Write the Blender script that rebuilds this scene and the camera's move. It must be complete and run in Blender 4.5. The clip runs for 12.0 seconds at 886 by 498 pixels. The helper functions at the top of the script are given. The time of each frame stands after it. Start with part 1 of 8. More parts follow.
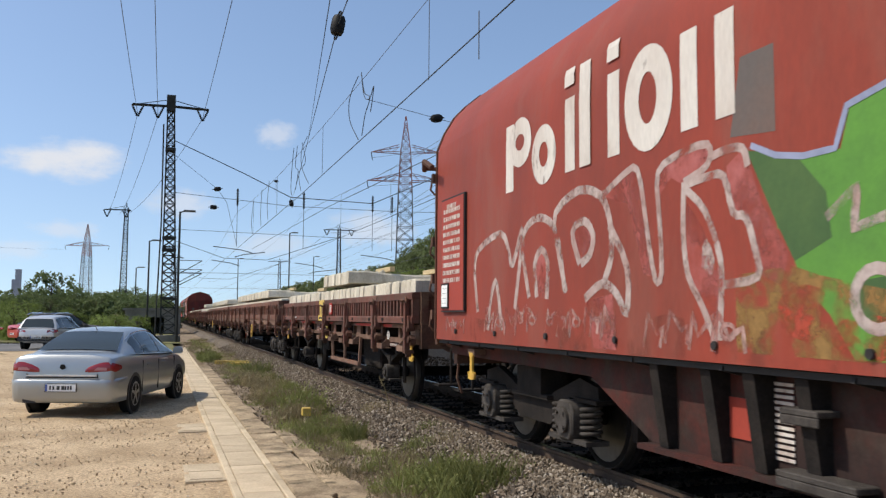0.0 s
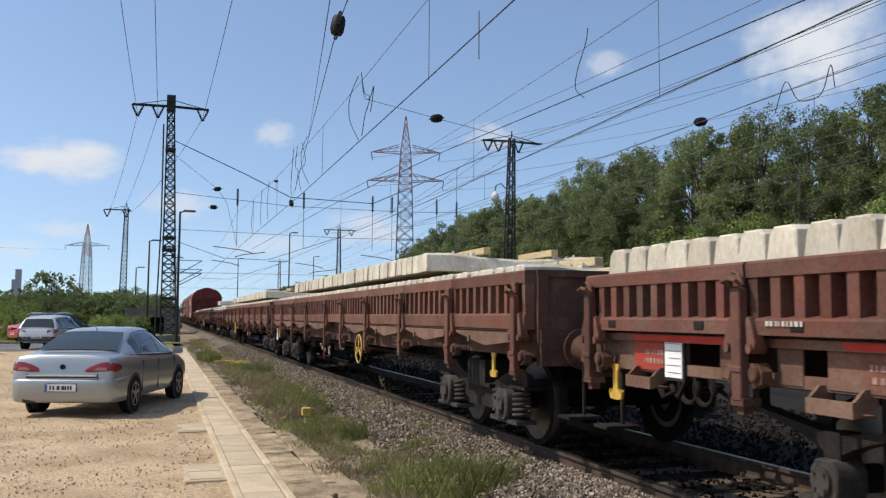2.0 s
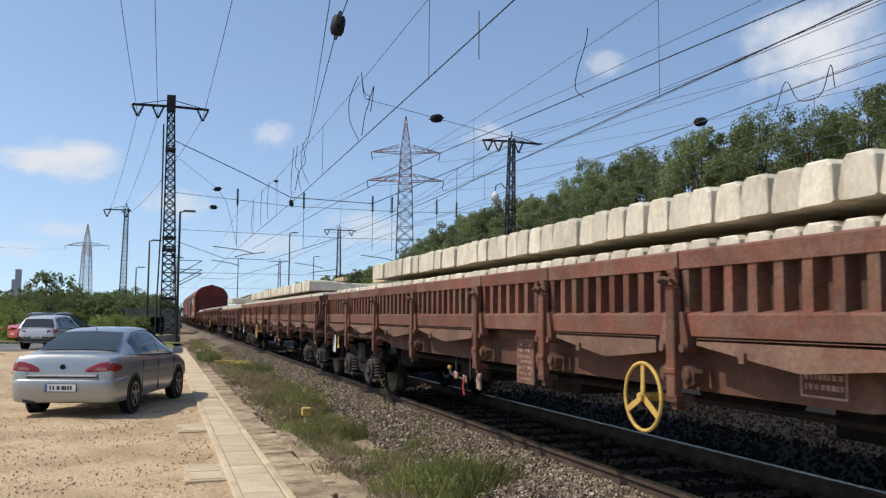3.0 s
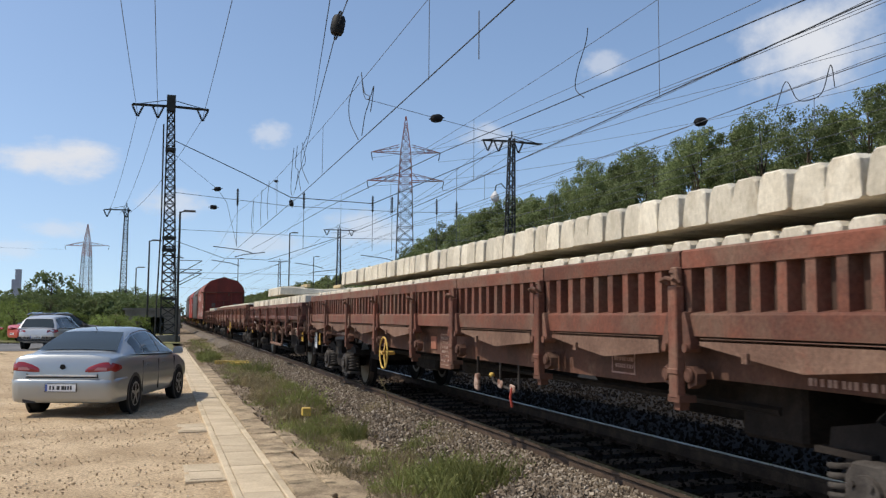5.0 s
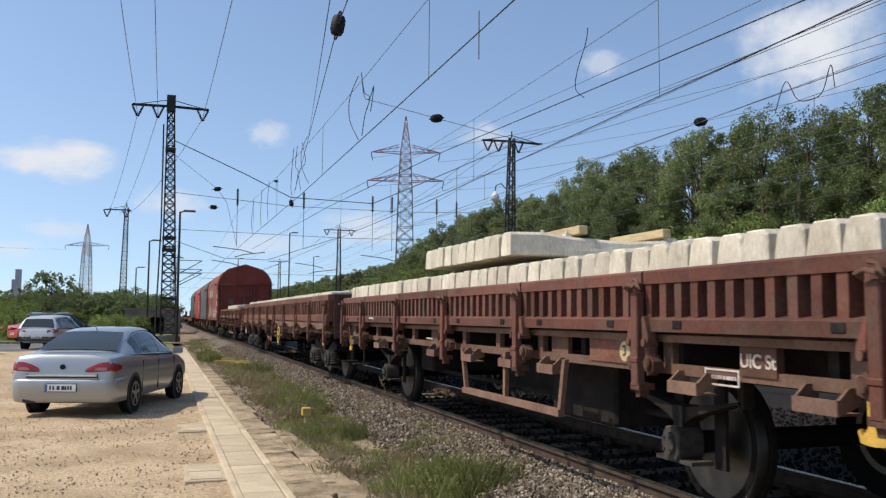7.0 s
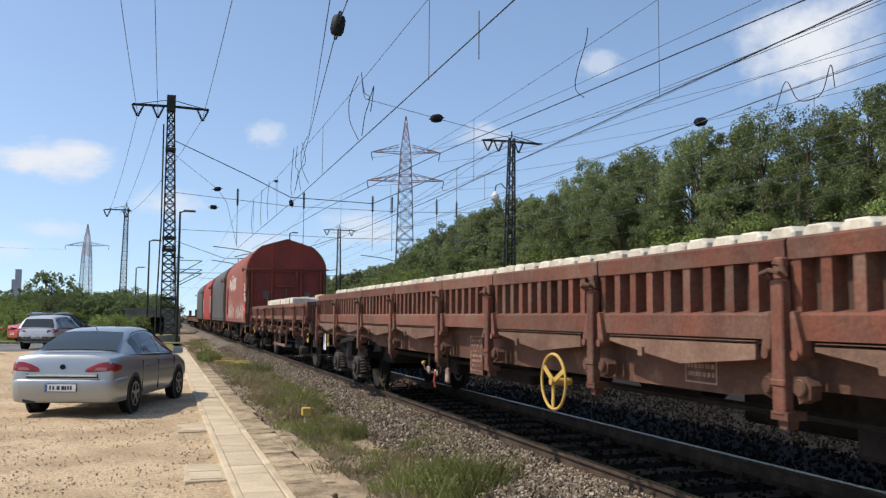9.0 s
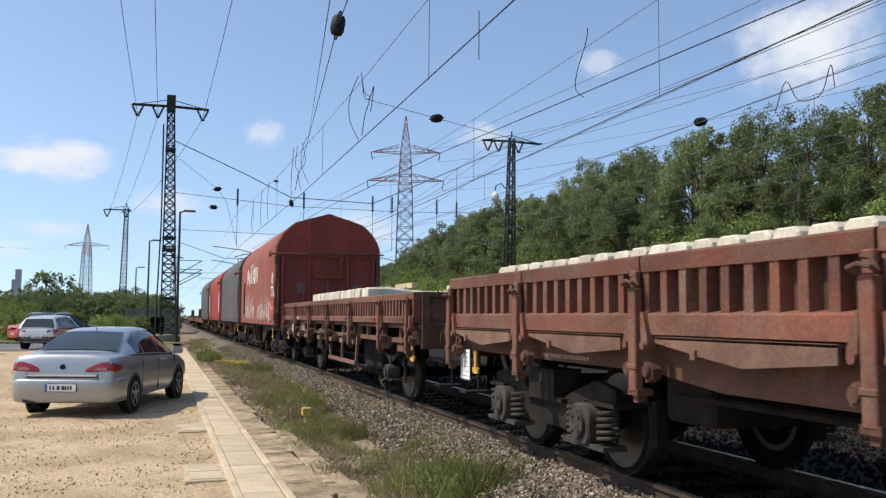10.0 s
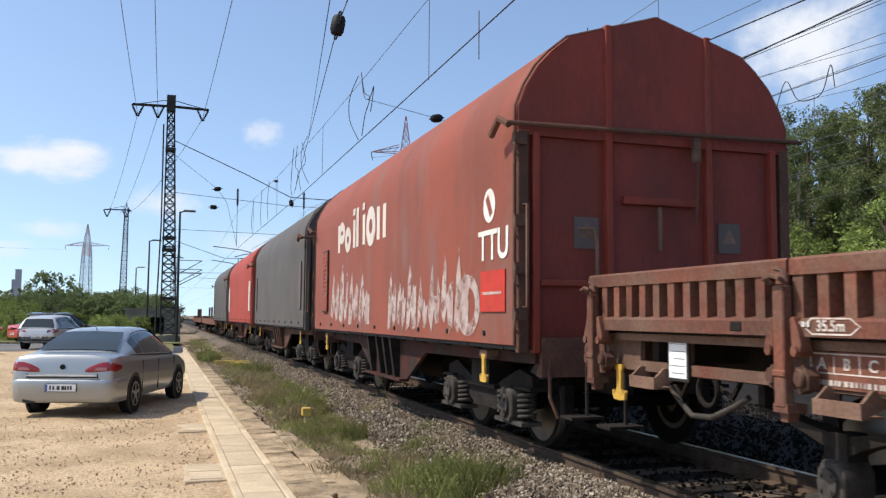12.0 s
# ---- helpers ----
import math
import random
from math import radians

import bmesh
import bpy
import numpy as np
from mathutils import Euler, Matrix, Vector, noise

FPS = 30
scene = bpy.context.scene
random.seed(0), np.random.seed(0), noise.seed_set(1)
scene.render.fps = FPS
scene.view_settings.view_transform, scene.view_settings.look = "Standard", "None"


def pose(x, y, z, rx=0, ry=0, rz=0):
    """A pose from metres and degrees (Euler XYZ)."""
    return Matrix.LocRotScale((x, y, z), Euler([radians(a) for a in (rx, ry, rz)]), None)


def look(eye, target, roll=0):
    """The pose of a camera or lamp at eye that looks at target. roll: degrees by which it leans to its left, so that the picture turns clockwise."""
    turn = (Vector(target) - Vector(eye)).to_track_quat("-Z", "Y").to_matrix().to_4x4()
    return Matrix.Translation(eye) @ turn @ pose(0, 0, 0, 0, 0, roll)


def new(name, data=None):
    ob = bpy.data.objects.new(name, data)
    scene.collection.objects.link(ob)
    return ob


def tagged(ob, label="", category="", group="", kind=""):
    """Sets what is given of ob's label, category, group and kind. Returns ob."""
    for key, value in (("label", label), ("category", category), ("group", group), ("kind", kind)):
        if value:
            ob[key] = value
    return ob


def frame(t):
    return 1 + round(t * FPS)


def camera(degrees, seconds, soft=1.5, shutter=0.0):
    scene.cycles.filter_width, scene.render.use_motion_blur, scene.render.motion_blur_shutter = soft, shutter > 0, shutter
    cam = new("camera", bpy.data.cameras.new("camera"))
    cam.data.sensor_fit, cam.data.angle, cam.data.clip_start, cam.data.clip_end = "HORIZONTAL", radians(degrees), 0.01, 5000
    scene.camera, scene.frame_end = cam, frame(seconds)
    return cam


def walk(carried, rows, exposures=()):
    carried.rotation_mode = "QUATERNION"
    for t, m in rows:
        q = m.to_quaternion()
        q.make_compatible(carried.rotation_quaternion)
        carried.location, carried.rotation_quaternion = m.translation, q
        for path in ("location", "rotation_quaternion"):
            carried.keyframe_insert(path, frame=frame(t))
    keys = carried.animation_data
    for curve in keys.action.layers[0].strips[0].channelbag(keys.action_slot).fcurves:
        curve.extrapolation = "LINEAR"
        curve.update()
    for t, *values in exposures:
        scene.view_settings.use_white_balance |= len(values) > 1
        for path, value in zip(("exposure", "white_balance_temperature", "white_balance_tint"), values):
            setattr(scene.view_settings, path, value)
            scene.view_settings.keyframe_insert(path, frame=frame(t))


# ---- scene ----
cam = camera(54.84, 12.0, soft=1.32, shutter=0.06)
EYE = (0.0, 0.0, 1.323)
_pose = look(EYE, (EYE[0] + math.sin(radians(18.19)) * math.cos(radians(4.566)),
                   EYE[1] + math.cos(radians(18.19)) * math.cos(radians(4.566)),
                   EYE[2] + math.sin(radians(4.566))), roll=0.40)
walk(cam, [(0.0, _pose), (12.0, _pose)], exposures=[(0.0, -0.02), (3.0, -0.03), (5.3, -0.07), (7.0, 0.02), (9.5, 0.12), (12.0, 0.24)])

# ---- light ----
SUN_EL, SUN_AZ = radians(53), radians(-79)          # azimuth clockwise from +Y
world = bpy.data.worlds.new("sky")
scene.world = world
world.use_nodes = True
wn = world.node_tree.nodes
sky = wn.new("ShaderNodeTexSky")
sky.sky_type = "NISHITA"
sky.sun_disc = False
sky.sun_elevation = SUN_EL
sky.sun_rotation = SUN_AZ
sky.altitude = 50
sky.air_density = 1.0
sky.dust_density = 1.0
sky.ozone_density = 1.3
wn["Background"].inputs["Strength"].default_value = 0.176
# the hazy band at the horizon lies low: the sky is looked up a little higher
tcw = wn.new("ShaderNodeTexCoord")
lift = wn.new("ShaderNodeVectorMath")
lift.operation = "ADD"
lift.inputs[1].default_value = (0, 0, 0.10)
unit = wn.new("ShaderNodeVectorMath")
unit.operation = "NORMALIZE"
world.node_tree.links.new(tcw.outputs["Generated"], lift.inputs[0])
world.node_tree.links.new(lift.outputs[0], unit.inputs[0])
world.node_tree.links.new(unit.outputs[0], sky.inputs[0])
world.node_tree.links.new(sky.outputs[0], wn["Background"].inputs["Color"])
sun_data = bpy.data.lights.new("sun", "SUN")
sun_data.energy = 4.2
sun_data.angle = radians(0.55)
sun_data.color = (1.0, 0.93, 0.82)
sun_dir = Vector((math.sin(SUN_AZ) * math.cos(SUN_EL), math.cos(SUN_AZ) * math.cos(SUN_EL), math.sin(SUN_EL)))
new("sun", sun_data).matrix_world = look(sun_dir * 50, (0, 0, 0))


# ---- materials ----
def mat(name, base, alt=None, scale=3.0, fine=40.0, rough=0.7, metal=0.0, bump=0.15, grain=0.25, rand=0.0, lo=0.4, hi=0.65,
        stretch=(1, 1, 1), spot=None, spot_scale=1.2, spot_lo=0.55, spot_hi=0.7, worn=None):
    m = bpy.data.materials.new(name)
    m.use_nodes = True
    nt = m.node_tree
    n, l = nt.nodes, nt.links
    b = n["Principled BSDF"]
    tc = n.new("ShaderNodeTexCoord")
    info = n.new("ShaderNodeObjectInfo")
    shift = n.new("ShaderNodeVectorMath")
    shift.operation = "MULTIPLY_ADD"
    shift.inputs[1].default_value = stretch
    off = n.new("ShaderNodeVectorMath")
    off.operation = "SCALE"
    off.inputs[0].default_value = (13.0, 7.0, 5.0)
    l.new(info.outputs["Random"], off.inputs["Scale"])
    l.new(tc.outputs["Object"], shift.inputs[0])
    l.new(off.outputs[0], shift.inputs[2])

    def noise_tex(s, detail):
        t = n.new("ShaderNodeTexNoise")
        t.inputs["Scale"].default_value = s
        t.inputs["Detail"].default_value = detail
        t.inputs["Roughness"].default_value = 0.65
        l.new(shift.outputs[0], t.inputs["Vector"])
        return t

    def ramp(src, a, c):
        r = n.new("ShaderNodeMapRange")
        r.inputs["From Min"].default_value, r.inputs["From Max"].default_value = a, c
        l.new(src, r.inputs["Value"])
        return r.outputs["Result"]

    def mix(fac, a, c):
        x = n.new("ShaderNodeMix")
        x.data_type = "RGBA"
        if isinstance(fac, float):
            x.inputs[0].default_value = fac
        else:
            l.new(fac, x.inputs[0])
        for sock, val in ((x.inputs[6], a), (x.inputs[7], c)):
            if isinstance(val, tuple):
                sock.default_value = (*val, 1)
            else:
                l.new(val, sock)
        return x.outputs[2]

    big, small = noise_tex(scale, 7), noise_tex(fine, 5)
    col = mix(ramp(big.outputs["Fac"], lo, hi), base, alt or tuple(v * 0.75 for v in base))
    if spot:
        col = mix(ramp(noise_tex(spot_scale, 9).outputs["Fac"], spot_lo, spot_hi), col, spot)
    hsv = n.new("ShaderNodeHueSaturation")
    l.new(col, hsv.inputs["Color"])
    val = n.new("ShaderNodeMapRange")
    val.inputs["From Min"].default_value, val.inputs["From Max"].default_value = 0.25, 0.75
    val.inputs["To Min"].default_value, val.inputs["To Max"].default_value = 1 - grain, 1 + grain
    l.new(small.outputs["Fac"], val.inputs["Value"])
    if rand:
        rr = n.new("ShaderNodeMapRange")
        rr.inputs["To Min"].default_value, rr.inputs["To Max"].default_value = 1 - rand, 1 + rand
        l.new(info.outputs["Random"], rr.inputs["Value"])
        mul = n.new("ShaderNodeMath")
        mul.operation = "MULTIPLY"
        l.new(val.outputs[0], mul.inputs[0])
        l.new(rr.outputs[0], mul.inputs[1])
        l.new(mul.outputs[0], hsv.inputs["Value"])
    else:
        l.new(val.outputs[0], hsv.inputs["Value"])
    l.new(hsv.outputs[0], b.inputs["Base Color"])
    b.inputs["Metallic"].default_value = metal
    b.inputs["Specular IOR Level"].default_value = 0.16 if rough >= 0.55 and metal < 0.2 else 0.5
    rg = n.new("ShaderNodeMapRange")
    rg.inputs["To Min"].default_value, rg.inputs["To Max"].default_value = max(0.02, rough - 0.12), min(1, rough + 0.12)
    l.new(small.outputs["Fac"], rg.inputs["Value"])
    l.new(rg.outputs[0], b.inputs["Roughness"])
    if bump:
        bp = n.new("ShaderNodeBump")
        bp.inputs["Strength"].default_value = bump
        bp.inputs["Distance"].default_value = 0.02
        l.new(small.outputs["Fac"], bp.inputs["Height"])
        l.new(bp.outputs[0], b.inputs["Normal"])
    if worn:                                  # thin paint that lets the surface below show through
        holes = ramp(noise_tex(worn[0], 8).outputs["Fac"], worn[1], worn[2])
        see = n.new("ShaderNodeBsdfTransparent")
        both = n.new("ShaderNodeMixShader")
        l.new(holes, both.inputs[0])
        l.new(see.outputs[0], both.inputs[1])
        l.new(b.outputs[0], both.inputs[2])
        l.new(both.outputs[0], n["Material Output"].inputs["Surface"])
    return m


M = {}
M["sand"] = mat("sandy_gravel", (0.50, 0.375, 0.235), (0.36, 0.26, 0.155), 0.9, 34, 0.95, bump=1.0, grain=0.6, lo=0.40, hi=0.64, spot=(0.30, 0.215, 0.13), spot_scale=5.0, spot_lo=0.55, spot_hi=0.72)
M["soil"] = mat("dry_soil", (0.175, 0.13, 0.085), (0.27, 0.21, 0.145), 1.2, 30, 0.95, bump=0.9, grain=0.45)
M["ballast_bed"] = mat("ballast_bed", (0.115, 0.092, 0.07), (0.17, 0.14, 0.11), 0.8, 22, 0.95, bump=1.0, grain=0.55)
# Base far below real ballast: the train's shade is put into the colour.
M["dark_ballast"] = mat("train_shade_ballast", (0.012, 0.010, 0.0085), (0.022, 0.018, 0.014), 0.9, 22, 0.95, bump=1.0, grain=0.5)
M["field"] = mat("dry_grass_field", (0.115, 0.125, 0.045), (0.19, 0.165, 0.085), 0.25, 8, 0.95, bump=0.8, grain=0.4)
M["asphalt"] = mat("asphalt", (0.16, 0.155, 0.15), (0.12, 0.118, 0.115), 0.4, 60, 0.9, bump=0.4)
M["concrete"] = mat("weathered_concrete", (0.53, 0.43, 0.295), (0.42, 0.335, 0.225), 1.6, 50, 0.9, bump=0.3, grain=0.2, rand=0.10)
M["kerb"] = mat("old_concrete_kerb", (0.40, 0.31, 0.20), (0.22, 0.165, 0.105), 2.2, 40, 0.95, bump=0.8, grain=0.4, rand=0.28, lo=0.42, hi=0.60, spot=(0.14, 0.11, 0.07), spot_scale=4.0, spot_lo=0.52, spot_hi=0.66)
M["sleeper"] = mat("pale_concrete", (0.60, 0.55, 0.44), (0.46, 0.41, 0.315), 3.5, 45, 0.9, bump=0.3, grain=0.2, rand=0.14, stretch=(1, 1, 0.5), spot=(0.36, 0.31, 0.23), spot_scale=6, spot_lo=0.54, spot_hi=0.74)
M["timber"] = mat("pale_timber", (0.52, 0.42, 0.24), (0.42, 0.31, 0.17), 6, 60, 0.8, grain=0.2, stretch=(1, 0.15, 1))
M["track_timber"] = mat("track_sleeper", (0.10, 0.075, 0.055), (0.16, 0.12, 0.09), 4, 50, 0.95, bump=0.5, grain=0.3)
M["rail"] = mat("rusty_rail", (0.058, 0.040, 0.030), (0.10, 0.068, 0.047), 5, 60, 0.85, grain=0.3)
M["rail_head"] = mat("polished_rail_head", (0.55, 0.53, 0.50), (0.42, 0.39, 0.36), 5, 60, 0.28, 1.0, bump=0.05, grain=0.1)
M["brown"] = mat("brown_wagon_paint", (0.176, 0.066, 0.042), (0.098, 0.047, 0.034), 1.7, 35, 0.72, bump=0.25, grain=0.32, rand=0.20, spot=(0.15, 0.092, 0.064), spot_scale=2.6, spot_lo=0.44, spot_hi=0.66)
M["brown_old"] = mat("old_brown_wagon_paint", (0.145, 0.055, 0.039), (0.085, 0.042, 0.032), 1.7, 35, 0.75, bump=0.22, grain=0.28, rand=0.24, spot=(0.12, 0.075, 0.055), spot_scale=2.4, spot_lo=0.46, spot_hi=0.68)
M["brown_dark"] = mat("dirty_brown_paint", (0.115, 0.055, 0.038), (0.075, 0.042, 0.03), 2, 35, 0.8, bump=0.25, grain=0.25, rand=0.15, spot=(0.16, 0.10, 0.065), spot_scale=3)
M["wood_plank"] = mat("weathered_brown_board", (0.098, 0.055, 0.039), (0.06, 0.039, 0.03), 3, 40, 0.85, grain=0.3, stretch=(1, 1, 0.2))
M["rust"] = mat("rusted_fittings", (0.095, 0.056, 0.041), (0.145, 0.074, 0.048), 6, 50, 0.8, bump=0.3, grain=0.3, rand=0.15)
M["tan"] = mat("mud_caked_steel", (0.195, 0.120, 0.084), (0.13, 0.075, 0.053), 2.4, 40, 0.85, bump=0.3, grain=0.28, rand=0.18, spot=(0.16, 0.062, 0.042), spot_scale=1.6)
# Brake-dusted steel, its base lowered further to carry deep shade below the wagons.
M["under"] = mat("shaded_brake_dust_steel", (0.015, 0.0125, 0.011), (0.030, 0.024, 0.020), 4, 50, 0.88, bump=0.3, grain=0.35)
M["axlebox"] = mat("grey_axlebox_steel", (0.070, 0.061, 0.053), (0.036, 0.031, 0.027), 7, 60, 0.7, bump=0.3, grain=0.35)
# Sooty wheels, with under-wagon shade also put into the near-black base.
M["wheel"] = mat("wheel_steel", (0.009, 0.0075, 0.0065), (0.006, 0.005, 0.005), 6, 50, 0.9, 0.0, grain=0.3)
M["tread"] = mat("bright_wheel_tread", (0.16, 0.15, 0.14), None, 6, 50, 0.45, 1.0, bump=0, grain=0.1)
M["hood"] = mat("oxide_red_hood", (0.262, 0.050, 0.031), (0.20, 0.045, 0.030), 0.9, 30, 0.62, bump=0.08, grain=0.1, stretch=(1, 1, 0.35), spot=(0.225, 0.085, 0.06), spot_scale=1.4, spot_lo=0.52, spot_hi=0.8)
M["hood_brown"] = mat("brown_red_hood", (0.26, 0.075, 0.048), (0.195, 0.066, 0.046), 0.9, 30, 0.65, bump=0.08, grain=0.12, stretch=(1, 1, 0.35), spot=(0.20, 0.10, 0.08), spot_scale=1.4)
M["hood_end"] = mat("dark_red_end_wall", (0.24, 0.048, 0.034), (0.175, 0.040, 0.029), 1.1, 30, 0.6, bump=0.08, grain=0.14, stretch=(1, 1, 0.4), spot=(0.11, 0.04, 0.032), spot_scale=1.0, spot_lo=0.50, spot_hi=0.74)
# Grime, plus the hood overhang's shadow worked into the dark base.
M["sill_red"] = mat("grimy_shaded_red_sill", (0.078, 0.022, 0.017), (0.034, 0.021, 0.018), 1.6, 30, 0.8, bump=0.15, grain=0.25, lo=0.40, hi=0.60, spot=(0.05, 0.036, 0.029), spot_scale=3.0, spot_lo=0.52, spot_hi=0.7)
M["hood_grey"] = mat("dark_grey_hood", (0.085, 0.078, 0.072), (0.11, 0.095, 0.085), 0.9, 30, 0.6, bump=0.08, grain=0.1)
M["hood_bright"] = mat("signal_red_hood", (0.33, 0.055, 0.036), (0.27, 0.05, 0.036), 0.9, 30, 0.6, bump=0.08, grain=0.1)
M["red_paint"] = mat("bright_red_paint", (0.50, 0.045, 0.028), (0.38, 0.04, 0.028), 5, 40, 0.6, bump=0.05, grain=0.15, spot=(0.3, 0.06, 0.04), spot_scale=4)
M["white"] = mat("white_paint", (0.72, 0.70, 0.66), (0.60, 0.57, 0.52), 3, 50, 0.7, bump=0.03, grain=0.08)
M["letter"] = mat("weathered_white_lettering", (0.60, 0.565, 0.51), (0.49, 0.43, 0.375), 2.0, 40, 0.7, bump=0.03, grain=0.1, stretch=(1, 1, 0.3), spot=(0.40, 0.30, 0.25), spot_scale=3, spot_lo=0.58, spot_hi=0.8, worn=(7.0, 0.26, 0.40))
M["stencil_white"] = mat("worn_white_stencil", (0.62, 0.57, 0.51), (0.42, 0.32, 0.27), 9.0, 60, 0.75, bump=0, grain=0.15, worn=(14.0, 0.30, 0.42))
M["dirty_mark"] = mat("dirty_faded_marking", (0.40, 0.29, 0.23), (0.16, 0.085, 0.06), 14.0, 60, 0.8, bump=0.1, grain=0.3, lo=0.42, hi=0.58)
M["stencil"] = mat("faded_pale_stencil", (0.40, 0.28, 0.235), (0.27, 0.15, 0.12), 6.0, 40, 0.8, bump=0, grain=0.2)
M["stroke"] = mat("grey_white_spray", (0.42, 0.345, 0.315), (0.33, 0.22, 0.195), 3.5, 24, 0.8, bump=0.03, grain=0.2, lo=0.42, hi=0.62, worn=(5.0, 0.34, 0.52))
M["faint"] = mat("washed_out_spray", (0.42, 0.27, 0.24), (0.30, 0.12, 0.10), 5.0, 30, 0.8, bump=0.03, grain=0.2, lo=0.42, hi=0.56, stretch=(1, 1, 0.5), worn=(6.0, 0.42, 0.62))
M["pink"] = mat("pink_spray", (0.36, 0.115, 0.105), (0.27, 0.062, 0.047), 3.0, 26, 0.8, bump=0.03, grain=0.12, worn=(2.5, 0.36, 0.58))
M["green"] = mat("green_spray", (0.105, 0.26, 0.045), (0.085, 0.20, 0.045), 1.5, 30, 0.7, bump=0.03, grain=0.1)
M["green_dark"] = mat("dark_green_spray", (0.055, 0.105, 0.04), (0.075, 0.13, 0.045), 1.8, 30, 0.7, bump=0.03, grain=0.1)
M["ochre"] = mat("ochre_spray", (0.31, 0.20, 0.07), (0.24, 0.14, 0.05), 4.0, 30, 0.8, bump=0.03, grain=0.2, lo=0.42, hi=0.58, worn=(4.0, 0.44, 0.60))
M["red_mist"] = mat("red_spray_mist", (0.40, 0.07, 0.04), (0.30, 0.06, 0.04), 4.0, 30, 0.8, bump=0.03, grain=0.2, worn=(4.5, 0.46, 0.62))
M["grime"] = mat("brown_grime", (0.14, 0.075, 0.055), (0.10, 0.05, 0.038), 3.0, 30, 0.9, bump=0.05, grain=0.25, stretch=(1, 1, 0.6), worn=(2.6, 0.53, 0.86))
M["grey_patch"] = mat("grey_overpaint", (0.115, 0.10, 0.092), (0.14, 0.10, 0.085), 2.0, 30, 0.7, bump=0.03, grain=0.1)
M["blue_spray"] = mat("pale_blue_spray", (0.27, 0.30, 0.42), None, 3, 30, 0.7, bump=0, grain=0.1)
M["yellow"] = mat("yellow_paint", (0.62, 0.45, 0.10), (0.48, 0.31, 0.08), 5, 40, 0.6, bump=0.05, grain=0.15, spot=(0.35, 0.22, 0.07), spot_scale=6, spot_lo=0.6, spot_hi=0.75)
M["hook"] = mat("orange_yellow_hook", (0.58, 0.37, 0.07), (0.44, 0.25, 0.05), 8, 50, 0.6, bump=0.1, grain=0.2)
M["orange_mark"] = mat("faded_orange_mark", (0.32, 0.13, 0.08), (0.26, 0.12, 0.09), 8, 50, 0.7, bump=0, grain=0.2)
M["wheel_yellow"] = mat("worn_yellow_handwheel", (0.55, 0.37, 0.09), (0.40, 0.24, 0.07), 8, 50, 0.6, bump=0.1, grain=0.2)
M["paper"] = mat("white_label_sheet", (0.80, 0.80, 0.78), (0.74, 0.74, 0.72), 8, 60, 0.6, bump=0, grain=0.03)
M["ink"] = mat("dark_ink", (0.06, 0.06, 0.06), None, 8, 60, 0.7, bump=0, grain=0.05)
M["black"] = mat("black_steel", (0.025, 0.024, 0.024), (0.035, 0.03, 0.028), 4, 50, 0.6, bump=0.1)
M["rubber"] = mat("black_rubber", (0.02, 0.02, 0.02), None, 6, 60, 0.85, bump=0.1)
M["mast"] = mat("dark_green_grey_steel", (0.026, 0.028, 0.025), (0.04, 0.039, 0.034), 2, 40, 0.7, bump=0.1)
M["wire"] = mat("catenary_wire", (0.05, 0.055, 0.06), None, 2, 30, 0.6, bump=0, grain=0.1)
M["thin_wire"] = mat("thin_copper_wire", (0.13, 0.14, 0.16), None, 2, 30, 0.6, bump=0, grain=0.1)
M["insulator"] = mat("dark_brown_insulator", (0.014, 0.013, 0.012), None, 4, 40, 0.6, bump=0)
M["pylon"] = mat("galvanised_steel", (0.115, 0.112, 0.105), (0.085, 0.08, 0.075), 1, 20, 0.6, bump=0)
M["pylon_red"] = mat("faded_red_pylon_paint", (0.27, 0.085, 0.06), (0.30, 0.20, 0.17), 0.5, 20, 0.6, bump=0, lo=0.48, hi=0.56)
M["bark"] = mat("bark", (0.10, 0.075, 0.05), (0.06, 0.045, 0.032), 3, 20, 0.95, bump=0.6)
# Distance haze is mixed into this wall colour to make it pale.
M["far_wall"] = mat("hazed_far_wall", (0.36, 0.38, 0.41), (0.31, 0.33, 0.36), 0.2, 2, 0.9, bump=0, grain=0.1)
M["plaster"] = mat("stained_concrete_wall", (0.21, 0.195, 0.165), (0.14, 0.13, 0.11), 0.8, 25, 0.95, bump=0.2, grain=0.2)


